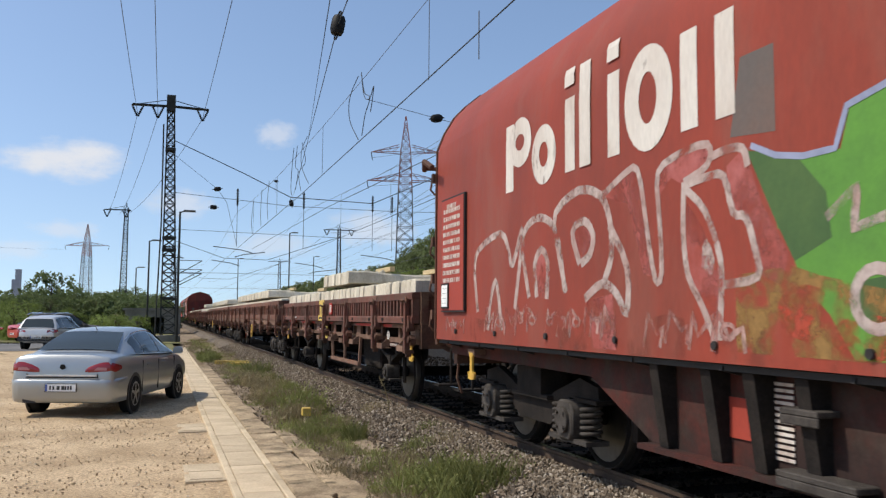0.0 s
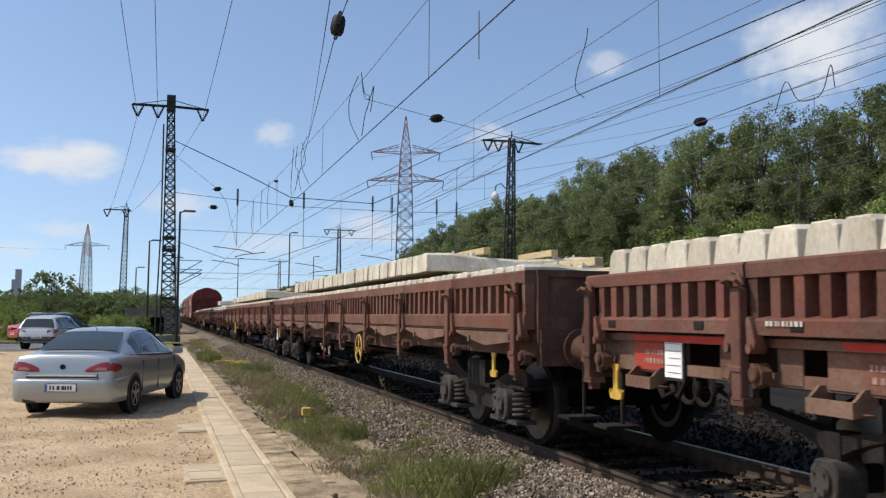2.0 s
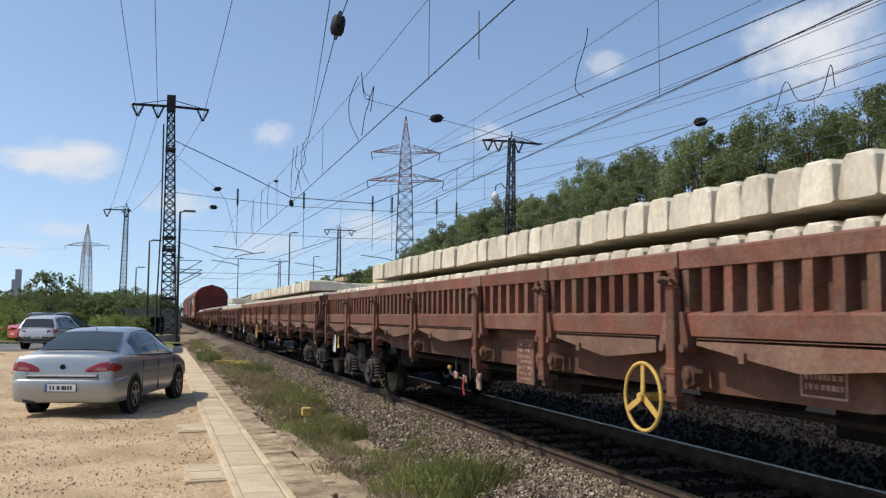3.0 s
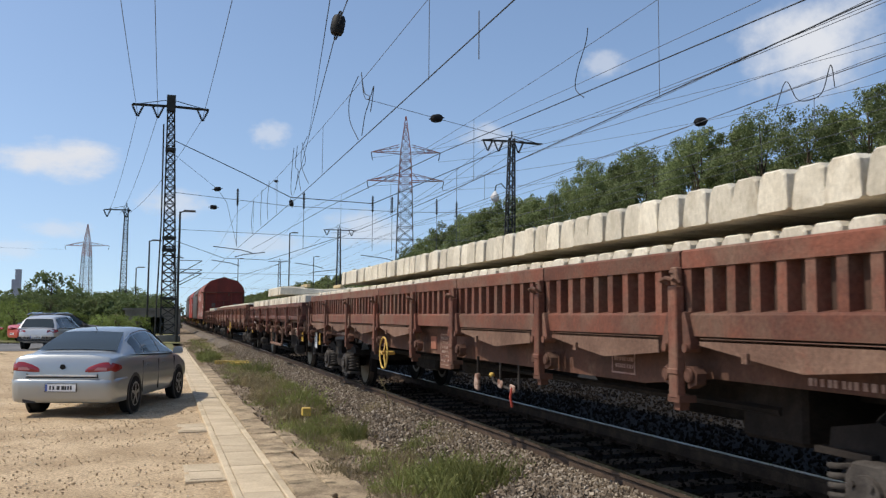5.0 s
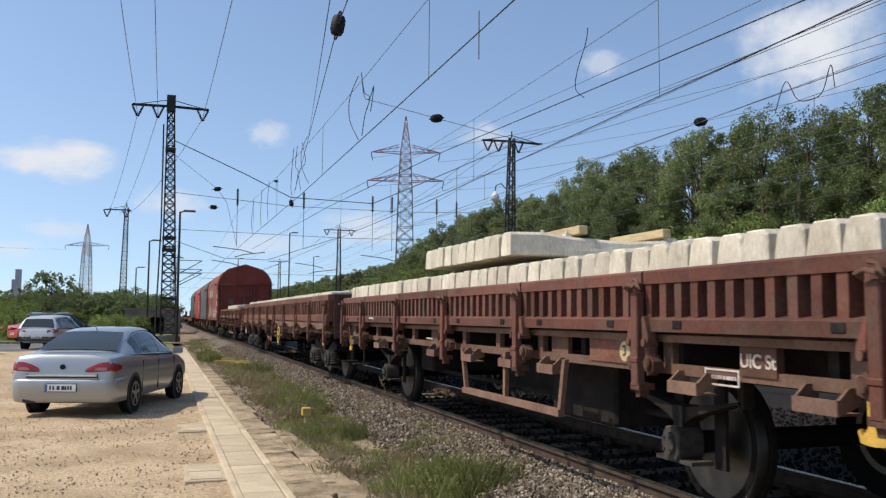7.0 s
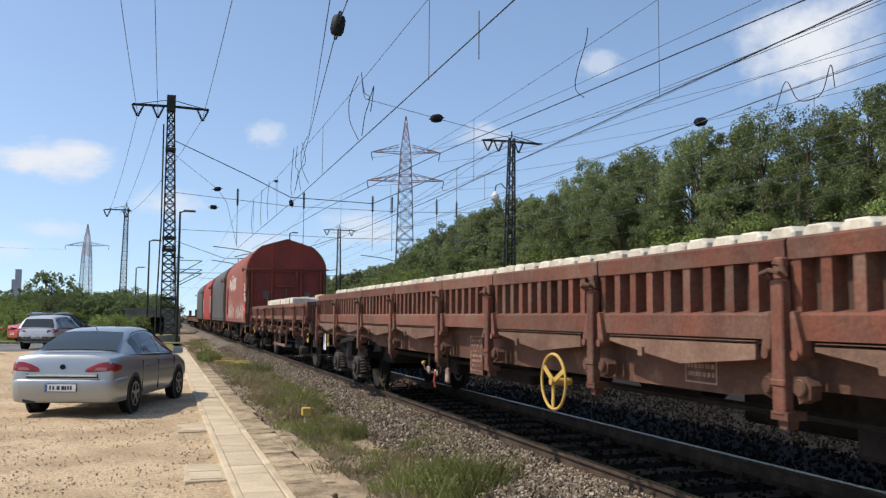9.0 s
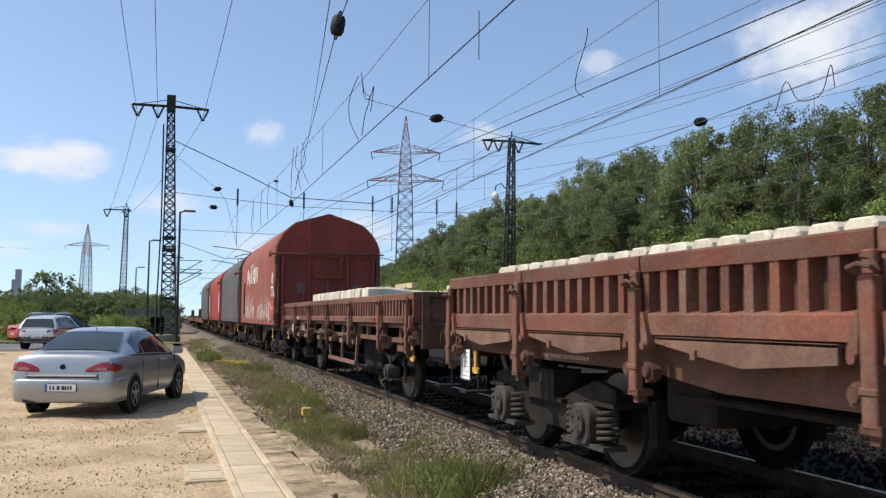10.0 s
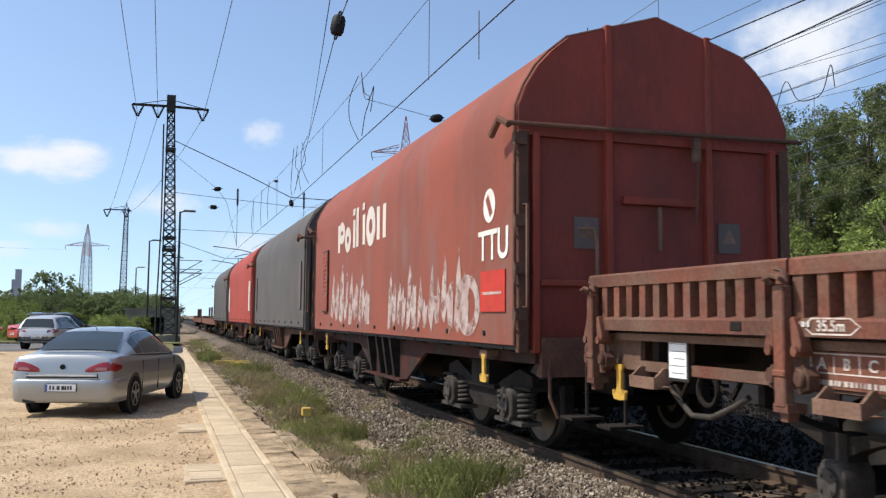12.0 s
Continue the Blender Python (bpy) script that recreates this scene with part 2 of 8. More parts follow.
def leaf_mat(name, a, b, c):
    m = bpy.data.materials.new(name)
    m.use_nodes = True
    n, l = m.node_tree.nodes, m.node_tree.links
    p = n["Principled BSDF"]
    geo = n.new("ShaderNodeNewGeometry")
    info = n.new("ShaderNodeObjectInfo")
    tc = n.new("ShaderNodeTexCoord")
    tex = n.new("ShaderNodeTexNoise")
    tex.inputs["Scale"].default_value = 0.45
    tex.inputs["Detail"].default_value = 4
    l.new(tc.outputs["Object"], tex.inputs["Vector"])
    r = n.new("ShaderNodeValToRGB")
    r.color_ramp.elements[0].color = (*a, 1)
    r.color_ramp.elements[1].color = (*c, 1)
    e = r.color_ramp.elements.new(0.5)
    e.color = (*b, 1)
    add = n.new("ShaderNodeMath")
    add.operation = "MULTIPLY_ADD"
    add.inputs[1].default_value = 0.55
    l.new(geo.outputs["Random Per Island"], add.inputs[0])
    half = n.new("ShaderNodeMath")
    half.operation = "MULTIPLY"
    half.inputs[1].default_value = 0.45
    l.new(tex.outputs["Fac"], half.inputs[0])
    l.new(half.outputs[0], add.inputs[2])
    l.new(add.outputs[0], r.inputs["Fac"])
    hsv = n.new("ShaderNodeHueSaturation")
    rr = n.new("ShaderNodeMapRange")
    rr.inputs["To Min"].default_value, rr.inputs["To Max"].default_value = 0.72, 1.25
    l.new(info.outputs["Random"], rr.inputs["Value"])
    l.new(rr.outputs[0], hsv.inputs["Value"])
    l.new(r.outputs[0], hsv.inputs["Color"])
    l.new(hsv.outputs[0], p.inputs["Base Color"])
    p.inputs["Roughness"].default_value = 0.6
    p.inputs["Specular IOR Level"].default_value = 0.2
    tr = n.new("ShaderNodeBsdfTranslucent")
    l.new(hsv.outputs[0], tr.inputs["Color"])
    mx = n.new("ShaderNodeMixShader")
    mx.inputs[0].default_value = 0.42
    l.new(p.outputs[0], mx.inputs[1])
    l.new(tr.outputs[0], mx.inputs[2])
    l.new(mx.outputs[0], n["Material Output"].inputs["Surface"])
    return m


M["leaf"] = leaf_mat("tree_leaves", (0.088, 0.118, 0.043), (0.165, 0.200, 0.078), (0.285, 0.31, 0.145))
M["leaf_light"] = leaf_mat("shrub_leaves", (0.13, 0.18, 0.040), (0.195, 0.25, 0.062), (0.27, 0.32, 0.10))
M["leaf_far"] = leaf_mat("hedge_leaves", (0.080, 0.110, 0.042), (0.120, 0.155, 0.058), (0.18, 0.21, 0.09))
M["weed"] = leaf_mat("weed_leaves", (0.125, 0.145, 0.044), (0.20, 0.215, 0.07), (0.34, 0.325, 0.135))
M["weed_dry"] = leaf_mat("dry_weed", (0.20, 0.16, 0.085), (0.28, 0.23, 0.13), (0.37, 0.31, 0.19))


def glass_mat(name, col, rough=0.05):
    m = bpy.data.materials.new(name)
    m.use_nodes = True
    p = m.node_tree.nodes["Principled BSDF"]
    p.inputs["Base Color"].default_value = (*col, 1)
    p.inputs["Roughness"].default_value = rough
    p.inputs["Transmission Weight"].default_value = 0.0
    p.inputs["Specular IOR Level"].default_value = 0.8
    return m


def car_paint(name, col, metal):
    m = mat(name, col, tuple(v * 0.96 for v in col), 2, 300, 0.34, metal, bump=0, grain=0.04)
    p = m.node_tree.nodes["Principled BSDF"]
    p.inputs["Coat Weight"].default_value = 0.7
    p.inputs["Coat Roughness"].default_value = 0.06
    return m


M["silver"] = car_paint("silver_blue_car_paint", (0.36, 0.38, 0.385), 0.6)
M["white_car"] = car_paint("pale_silver_car_paint", (0.55, 0.55, 0.54), 0.4)
M["red_car"] = car_paint("red_car_paint", (0.5, 0.05, 0.04), 0.0)
M["car_glass"] = glass_mat("tinted_car_glass", (0.02, 0.028, 0.026))
M["lens_red"] = glass_mat("red_lamp_lens", (0.23, 0.008, 0.010), 0.14)
M["lens_clear"] = glass_mat("pale_lamp_lens", (0.36, 0.12, 0.11), 0.2)
M["plate_blue"] = mat("plate_blue", (0.05, 0.10, 0.35), None, 5, 60, 0.5, bump=0, grain=0.05)
M["chrome"] = mat("chrome", (0.8, 0.8, 0.8), None, 3, 50, 0.15, 1.0, bump=0, grain=0.02)
M["alloy"] = mat("alloy_rim", (0.42, 0.42, 0.43), None, 3, 50, 0.35, 0.9, bump=0, grain=0.05)
M["plastic"] = mat("black_plastic", (0.02, 0.02, 0.021), None, 5, 60, 0.5, bump=0.05)


# ---- builders ----
def box(bm, x0, x1, y0, y1, z0, z1):
    v = [bm.verts.new(c) for c in ((x0, y0, z0), (x1, y0, z0), (x1, y1, z0), (x0, y1, z0), (x0, y0, z1), (x1, y0, z1), (x1, y1, z1), (x0, y1, z1))]
    for f in ((0, 3, 2, 1), (4, 5, 6, 7), (0, 1, 5, 4), (1, 2, 6, 5), (2, 3, 7, 6), (3, 0, 4, 7)):
        bm.faces.new([v[i] for i in f])


def prism(bm, profile, a, b, axis="y"):
    """A closed outline drawn across an axis and carried along it from a to b. y: (x, z); x: (y, z); z: (x, y)."""
    def at(p, s):
        return {"y": (p[0], s, p[1]), "x": (s, p[0], p[1]), "z": (p[0], p[1], s)}[axis]
    lo, hi = [bm.verts.new(at(p, a)) for p in profile], [bm.verts.new(at(p, b)) for p in profile]
    k = len(profile)
    bm.faces.new(lo)
    bm.faces.new(hi[::-1])
    for i in range(k):
        bm.faces.new((lo[i], hi[i], hi[(i + 1) % k], lo[(i + 1) % k]))


def cyl(bm, p0, p1, r0, r1=None, n=12, caps=True):
    p0, p1 = Vector(p0), Vector(p1)
    r1 = r0 if r1 is None else r1
    d = (p1 - p0).normalized()
    u = d.orthogonal().normalized()
    w = d.cross(u)
    ring = lambda p, r: [bm.verts.new(p + (u * math.cos(2 * math.pi * i / n) + w * math.sin(2 * math.pi * i / n)) * r) for i in range(n)]
    a, b = ring(p0, r0), ring(p1, r1)
    for i in range(n):
        bm.faces.new((a[i], a[(i + 1) % n], b[(i + 1) % n], b[i]))
    if caps:
        bm.faces.new(a[::-1])
        bm.faces.new(b)


def rod(bm, pts, r, n=6):
    """A bent round bar through the points, in one piece."""
    pts = [Vector(p) for p in pts]
    rings, u = [], None
    for i, p in enumerate(pts):
        d = (pts[min(i + 1, len(pts) - 1)] - pts[max(i - 1, 0)]).normalized()
        u = d.orthogonal().normalized() if u is None else (u - d * u.dot(d)).normalized()
        w = d.cross(u)
        rings.append([bm.verts.new(p + (u * math.cos(2 * math.pi * k / n) + w * math.sin(2 * math.pi * k / n)) * r) for k in range(n)])
    for a, b in zip(rings, rings[1:]):
        for k in range(n):
            bm.faces.new((a[k], a[(k + 1) % n], b[(k + 1) % n], b[k]))
    bm.faces.new(rings[0][::-1])
    bm.faces.new(rings[-1])


def lathe(bm, prof, n=24, m=None, closed=False):
    """Turn an outline of (radius, x) round the x axis."""
    m = m or Matrix()
    rings = [[bm.verts.new(m @ Vector((x, r * math.cos(2 * math.pi * i / n), r * math.sin(2 * math.pi * i / n)))) for i in range(n)] for r, x in prof]
    pairs = list(zip(rings, rings[1:])) + ([(rings[-1], rings[0])] if closed else [])
    for a, b in pairs:
        for i in range(n):
            bm.faces.new((a[i], a[(i + 1) % n], b[(i + 1) % n], b[i]))
    if not closed:
        bm.faces.new(rings[0][::-1])
        bm.faces.new(rings[-1])


def torus(bm, c, R, r, axis="x", n=24, k=8):
    rings = []
    for i in range(n):
        a = 2 * math.pi * i / n
        ring = []
        for j in range(k):
            b = 2 * math.pi * j / k
            q = (r * math.sin(b), (R + r * math.cos(b)) * math.cos(a), (R + r * math.cos(b)) * math.sin(a))
            q = q if axis == "x" else ((q[1], q[2], q[0]) if axis == "z" else (q[1], q[0], q[2]))
            ring.append(bm.verts.new(Vector(c) + Vector(q)))
        rings.append(ring)
    for i in range(n):
        for j in range(k):
            bm.faces.new((rings[i][j], rings[(i + 1) % n][j], rings[(i + 1) % n][(j + 1) % k], rings[i][(j + 1) % k]))


def mesh_of(name, bm, material, smooth=None):
    bmesh.ops.recalc_face_normals(bm, faces=bm.faces[:])
    me = bpy.data.meshes.new(name)
    if smooth is not None:
        for f in bm.faces:
            f.smooth = True
        for e in bm.edges:
            if len(e.link_faces) == 2 and e.calc_face_angle(0) > radians(smooth):
                e.smooth = False
    bm.to_mesh(me)
    bm.free()
    me.materials.append(material)
    return me


def bevelled(bm, w=0.008, seg=1):
    bmesh.ops.recalc_face_normals(bm, faces=bm.faces[:])
    es = [e for e in bm.edges if len(e.link_faces) == 2 and e.calc_face_angle(0) > radians(40)]
    bmesh.ops.bevel(bm, geom=es, offset=w, segments=seg, affect="EDGES", clamp_overlap=True)


def part(name, bm, material, parent, label="", at=None, smooth=None):
    """One mesh object, under a thing or a part. bm may be a ready mesh, which is shared."""
    me = bm if isinstance(bm, bpy.types.Mesh) else mesh_of(name, bm, material, smooth)
    ob = new(name, me)
    if parent:
        ob.parent = parent
    if at is not None:
        ob.matrix_basis = at
    if label:
        ob["label"] = label
    return ob


def thing(name, label, category, group="", at=None, kind=""):
    ob = new(name)
    ob.empty_display_size = 0.2
    if at is not None:
        ob.matrix_basis = at
    return tagged(ob, label, category, group, kind)


def solid(name, bm, material, label, category="", group="", kind="", at=None, smooth=None):
    ob = part(name, bm, material, None, "", at, smooth)
    return tagged(ob, label, category, group, kind)


def B():
    return bmesh.new()


CACHE = {}


def cached(key, fn):
    if key not in CACHE:
        CACHE[key] = fn()
    return CACHE[key]

# ---- setting ----
TRACK_X, SPEED = 4.594, 8.72          # track centre; metres a second towards the camera
LOT_Z = -0.35
CARRIED = []                          # moving things: (object, place along the track at 0 s)
ROLLING = []                          # wheelsets: (object, place on the wagon)


# ---- freight wagons ----
def hood_profile():
    half = [(1.53, 1.07), (1.53, 2.0), (1.53, 3.0), (1.52, 3.30), (1.44, 3.50), (1.32, 3.70), (1.17, 3.86), (0.99, 4.01), (0.62, 4.125), (0.31, 4.215), (0.0, 4.31)]
    return [(-x, z) for x, z in half] + [(x, z) for x, z in half[-2::-1]]


def hood_x(z):
    half = [p for p in hood_profile() if p[0] <= 0]
    for (xa, za), (xb, zb) in zip(half, half[1:]):
        if za <= z <= zb:
            return xa + (xb - xa) * (z - za) / (zb - za)
    return half[0][0]


def stroke(bm, pts, w, lift=0.0022, flat=None, close=False):
    """A painted ribbon on a wagon side, through (y, z) points."""
    pts = list(pts) + ([pts[0]] if close else [])
    fine = []
    for a, b in zip(pts, pts[1:]):
        k = max(1, int(math.hypot(b[0] - a[0], b[1] - a[1]) / 0.04))
        fine += [(a[0] + (b[0] - a[0]) * i / k, a[1] + (b[1] - a[1]) * i / k) for i in range(k)]
    fine.append(pts[-1])
    rows = []
    for i, p in enumerate(fine):
        last = len(fine) - 1
        a = fine[i - 1] if i else fine[-2] if close else p
        b = fine[i + 1] if i < last else fine[1] if close else p
        d = math.hypot(b[0] - a[0], b[1] - a[1]) or 1
        nx, nz = -(b[1] - a[1]) / d * w / 2, (b[0] - a[0]) / d * w / 2
        rows.append([bm.verts.new(((flat if flat is not None else hood_x(z)) - lift, y, z)) for y, z in ((p[0] + nx, p[1] + nz), (p[0] - nx, p[1] - nz))])
    for a, b in zip(rows, rows[1:]):
        bm.faces.new((a[0], a[1], b[1], b[0]))


def patch(bm, pts, lift=0.0025, flat=None):
    """A filled painted outline on a wagon side."""
    vs = [bm.verts.new(((flat if flat is not None else hood_x(z)) - lift, y, z)) for y, z in pts]
    f = bm.faces.new(vs)
    bmesh.ops.triangulate(bm, faces=[f])


def rounded(pts):
    """The same line with softly rounded bends."""
    out = [pts[0]]
    for a, p, b in zip(pts, pts[1:], pts[2:]):
        for u in (0.36, 0.0, -0.36):
            k = abs(u)
            q = a if u > 0 else b
            w = 0.80 if not u else 1.0
            mid = ((a[0] + b[0]) / 2, (a[1] + b[1]) / 2)
            base = (p[0] * w + mid[0] * (1 - w), p[1] * w + mid[1] * (1 - w))
            out.append((base[0] + (q[0] - base[0]) * k, base[1] + (q[1] - base[1]) * k))
    out.append(pts[-1])
    return out


def ellipse(cy, cz, ry, rz, n=16):
    return [(cy + ry * math.cos(2 * math.pi * i / n), cz + rz * math.sin(2 * math.pi * i / n)) for i in range(n)]


def wheelset_meshes():
    bm = B()
    cyl(bm, (-1.0, 0, 0), (1.0, 0, 0), 0.08, None, 14)
    for sx in (-1, 1):
        lathe(bm, [(0.14, sx * 0.82), (0.15, sx * 0.70), (0.30, sx * 0.745), (0.40, sx * 0.71), (0.455, sx * 0.695), (0.49, sx * 0.69), (0.485, sx * 0.72), (0.455, sx * 0.735), (0.452, sx * 0.825), (0.40, sx * 0.83), (0.385, sx * 0.775), (0.16, sx * 0.80)], 28)
        for i in range(3):
            a = i * 2.1
            cyl(bm, (sx * 0.80, 0.27 * math.cos(a), 0.27 * math.sin(a)), (sx * 0.77, 0.27 * math.cos(a), 0.27 * math.sin(a)), 0.035, None, 8)
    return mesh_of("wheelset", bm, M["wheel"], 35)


def tread_mesh():
    bm = B()
    lathe(bm, [(0.456, -0.043), (0.460, -0.034), (0.458, 0.036), (0.452, 0.043)], 28)
    return mesh_of("tread", bm, M["tread"], 35)


def add_wheelset(wagon, y):
    ob = part("wheelset", cached("wheelset", wheelset_meshes), None, wagon, at=pose(0, y, 0.46))
    for sx in (-1, 1):
        part("tread", cached("tread", tread_mesh), None, ob, "bright worn steel wheel tread", at=pose(sx * 0.779, 0, 0))
    ROLLING.append((ob, y))


def spring_mesh():
    bm = B()
    pts = [(0.085 * math.cos(a * 0.7), 0.085 * math.sin(a * 0.7), -0.13 + 0.26 * a / 45) for a in range(46)]
    rod(bm, pts, 0.017, 6)
    return mesh_of("spring", bm, M["axlebox"], 60)


def axlebox_mesh():
    bm = B()
    prism(bm, [(-0.16, -0.10), (-0.11, -0.17), (0.11, -0.17), (0.16, -0.10), (0.16, 0.09), (0.10, 0.17), (-0.10, 0.17), (-0.16, 0.09)], -0.17, 0.10, "x")
    bevelled(bm, 0.015)
    cyl(bm, (-0.20, 0, 0), (-0.16, 0, 0), 0.115, None, 14)
    for a in range(4):
        c = (0.085 * math.cos(a * 1.571 + 0.78), 0.085 * math.sin(a * 1.571 + 0.78))
        cyl(bm, (-0.215, *c), (-0.19, *c), 0.016, None, 6)
    box(bm, -0.14, 0.08, -0.36, 0.36, -0.19, -0.15)
    return mesh_of("axlebox", bm, M["axlebox"], 40)


def bogie_mesh():
    bm = B()
    for sx in (-1, 1):
        outline = [(-1.30, 0.62), (-1.28, 0.74), (-0.95, 0.80), (-0.5, 0.66), (-0.3, 0.58), (0.3, 0.58), (0.5, 0.66), (0.95, 0.80), (1.28, 0.74), (1.30, 0.62),
                   (1.05, 0.60), (0.75, 0.62), (0.55, 0.44), (0.35, 0.33), (-0.35, 0.33), (-0.55, 0.44), (-0.75, 0.62), (-1.05, 0.60)]
        prism(bm, outline, sx * 1.06 - 0.035, sx * 1.06 + 0.035, "x")
        for p in ((-1.15, 0.62), (1.15, 0.62)):
            box(bm, sx * 1.06 - 0.09, sx * 1.06 + 0.09, p[0] - 0.2, p[0] + 0.2, 0.60, 0.635)
        box(bm, sx * 1.06 - 0.10, sx * 1.06 + 0.10, -0.42, 0.42, 0.56, 0.60)
        box(bm, sx * 1.02 - 0.14, sx * 1.02 + 0.14, -0.28, 0.28, 0.60, 0.85)
    box(bm, -1.05, 1.05, -0.22, 0.22, 0.48, 0.78)
    for sy in (-1, 1):
        box(bm, -1.05, 1.05, sy * 1.24 - 0.05, sy * 1.24 + 0.05, 0.60, 0.70)
        for sx in (-1, 1):
            box(bm, sx * 0.78 - 0.05, sx * 0.78 + 0.05, sy * 1.42 - 0.04, sy * 1.42 + 0.04, 0.3, 0.66)
            box(bm, sx * 0.78 - 0.06, sx * 0.78 + 0.06, sy * 0.36 - 0.04, sy * 0.36 + 0.04, 0.28, 0.6)
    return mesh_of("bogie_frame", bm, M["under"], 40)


def add_bogie(wagon, y):
    frame_ob = part("bogie_frame", cached("bogie", bogie_mesh), None, wagon, at=pose(0, y, 0))
    for sy in (-0.9, 0.9):
        for sx in (-1, 1):
            part("axlebox", cached("axlebox", axlebox_mesh), None, frame_ob, at=pose(sx * 1.06, sy, 0.44, rz=0 if sx < 0 else 180))
            for k in (-0.27, 0.27):
                part("spring", cached("spring", spring_mesh), None, frame_ob, at=pose(sx * 1.10, sy + k, 0.45))
        add_wheelset(wagon, y + sy)


def buffer_mesh():
    bm = B()
    cyl(bm, (0, 0, 0), (0, 0.34, 0), 0.13, None, 16)
    cyl(bm, (0, 0.02, 0), (0, 0.05, 0), 0.19, None, 16)
    cyl(bm, (0, 0.30, 0), (0, 0.58, 0), 0.10, None, 16)
    cyl(bm, (0, 0.58, 0), (0, 0.62, 0), 0.225, None, 20)
    return mesh_of("buffer", bm, M["brown_dark"], 40)


def coupling_mesh():
    bm = B()
    box(bm, -0.04, 0.04, 0, 0.35, -0.07, 0.07)
    for z in (-0.05, -0.32):
        torus(bm, (0, 0.42, z), 0.14, 0.025, "x", 16, 6)
    rod(bm, [(-0.25, 0.0, -0.02), (-0.25, 0.25, -0.12), (-0.25, 0.45, -0.38), (-0.22, 0.6, -0.30)], 0.028)
    rod(bm, [(0.28, 0.0, -0.02), (0.28, 0.25, -0.15), (0.28, 0.45, -0.40), (0.25, 0.6, -0.32)], 0.028)
    return mesh_of("coupling", bm, M["under"], 40)


def add_ends(wagon, half, body_z):
    for sy in (-1, 1):
        turn = 0 if sy > 0 else 180
        for sx in (-1, 1):
            part("buffer", cached("buffer", buffer_mesh), None, wagon, at=pose(sx * 0.88, sy * half, body_z, rz=turn))
        part("coupling", cached("coupling", coupling_mesh), None, wagon, "black screw coupling with brake hoses", at=pose(0, sy * half, body_z - 0.02, rz=turn))


def hook_mesh():
    bm = B()
    box(bm, -0.015, 0.015, -0.045, 0.045, -0.14, 0.12)
    box(bm, -0.015, 0.015, -0.07, 0.07, 0.06, 0.12)
    prism(bm, [(-0.045, -0.14), (-0.10, -0.20), (-0.115, -0.15), (-0.135, -0.17), (-0.11, -0.25), (-0.03, -0.26), (0.03, -0.26), (0.11, -0.25), (0.135, -0.17), (0.115, -0.15), (0.10, -0.20), (0.045, -0.14)], -0.015, 0.015, "x")
    return mesh_of("tow_hook", bm, M["hook"])


def sheet_mesh(w, h, lines):
    bm = B()
    box(bm, -0.012, 0.0, -w / 2 - 0.02, w / 2 + 0.02, -h / 2 - 0.02, h / 2 + 0.02)
    frame_me = mesh_of("label_frame", bm, M["black"])
    bm = B()
    box(bm, -0.016, -0.012, -w / 2, w / 2, -h / 2, h / 2)
    paper = mesh_of("label_paper", bm, M["paper"])
    bm = B()
    for i in range(lines):
        z = h / 2 - h * (i + 0.7) / (lines + 0.4)
        box(bm, -0.019, -0.016, -w * 0.42, w * (0.42 - 0.2 * ((i * 7) % 3) / 2), z - h * 0.006, z + h * 0.006)
    return frame_me, paper, mesh_of("label_lines", bm, M["ink"])


def add_sheet(wagon, x, y, z, w=0.24, h=0.33, lines=6):
    f, p, k = cached(("sheet", w, h, lines), lambda: sheet_mesh(w, h, lines))
    holder = part("label_holder", f, None, wagon, "black label holder", at=pose(x, y, z))
    part("label_sheet", p, None, holder, "white printed waybill sheet")
    part("print_lines", k, None, holder)


def text_part(body, size, wagon, x, y, z, material, label=""):
    """Lettering on the side that faces -x."""
    c = bpy.data.curves.new("lettering", "FONT")
    c.body, c.size, c.align_x, c.align_y, c.extrude, c.offset = body, size, "CENTER", "CENTER", 0.002, size * 0.016
    c.materials.append(material)
    ob = new("lettering", c)
    ob.parent = wagon
    ob.matrix_basis = Matrix.Translation((x, y, z)) @ Matrix(((0, 0, -1, 0), (-1, 0, 0, 0), (0, 1, 0, 0), (0, 0, 0, 1)))
    if label:
        ob["label"] = label
    return ob


def bars_part(wagon, x, y, z, w, h, rows, material, name="stencil_bars", frame_line=False, seed=1):
    """Illegible stencilled writing as short bars."""
    rnd = random.Random(seed)
    bm = B()
    for i in range(rows):
        zz = z + h / 2 - h * (i + 0.5) / rows
        t = h / rows * 0.55
        u = -w / 2
        while u < w / 2 - 0.01:
            k = min(w / 2 - u, rnd.uniform(0.35, 1.0) * t)
            box(bm, x - 0.004, x, y + u, y + u + k, zz - t / 2, zz + t / 2)
            u += k + t * rnd.uniform(0.25, 0.8)
    if frame_line:
        for a, b, c, d in ((-w / 2 - 0.03, w / 2 + 0.03, h / 2 + 0.02, h / 2 + 0.032), (-w / 2 - 0.03, w / 2 + 0.03, -h / 2 - 0.032, -h / 2 - 0.02),
                           (-w / 2 - 0.03, -w / 2 - 0.018, -h / 2 - 0.03, h / 2 + 0.03), (w / 2 + 0.018, w / 2 + 0.03, -h / 2 - 0.03, h / 2 + 0.03)):
            box(bm, x - 0.004, x, y + a, y + b, z + c, z + d)
    return part(name, bm, material, wagon)


# -- open wagons with drop sides --
PAINT = {"res": "brown", "kls": "brown_old", "kls_light": "brown"}


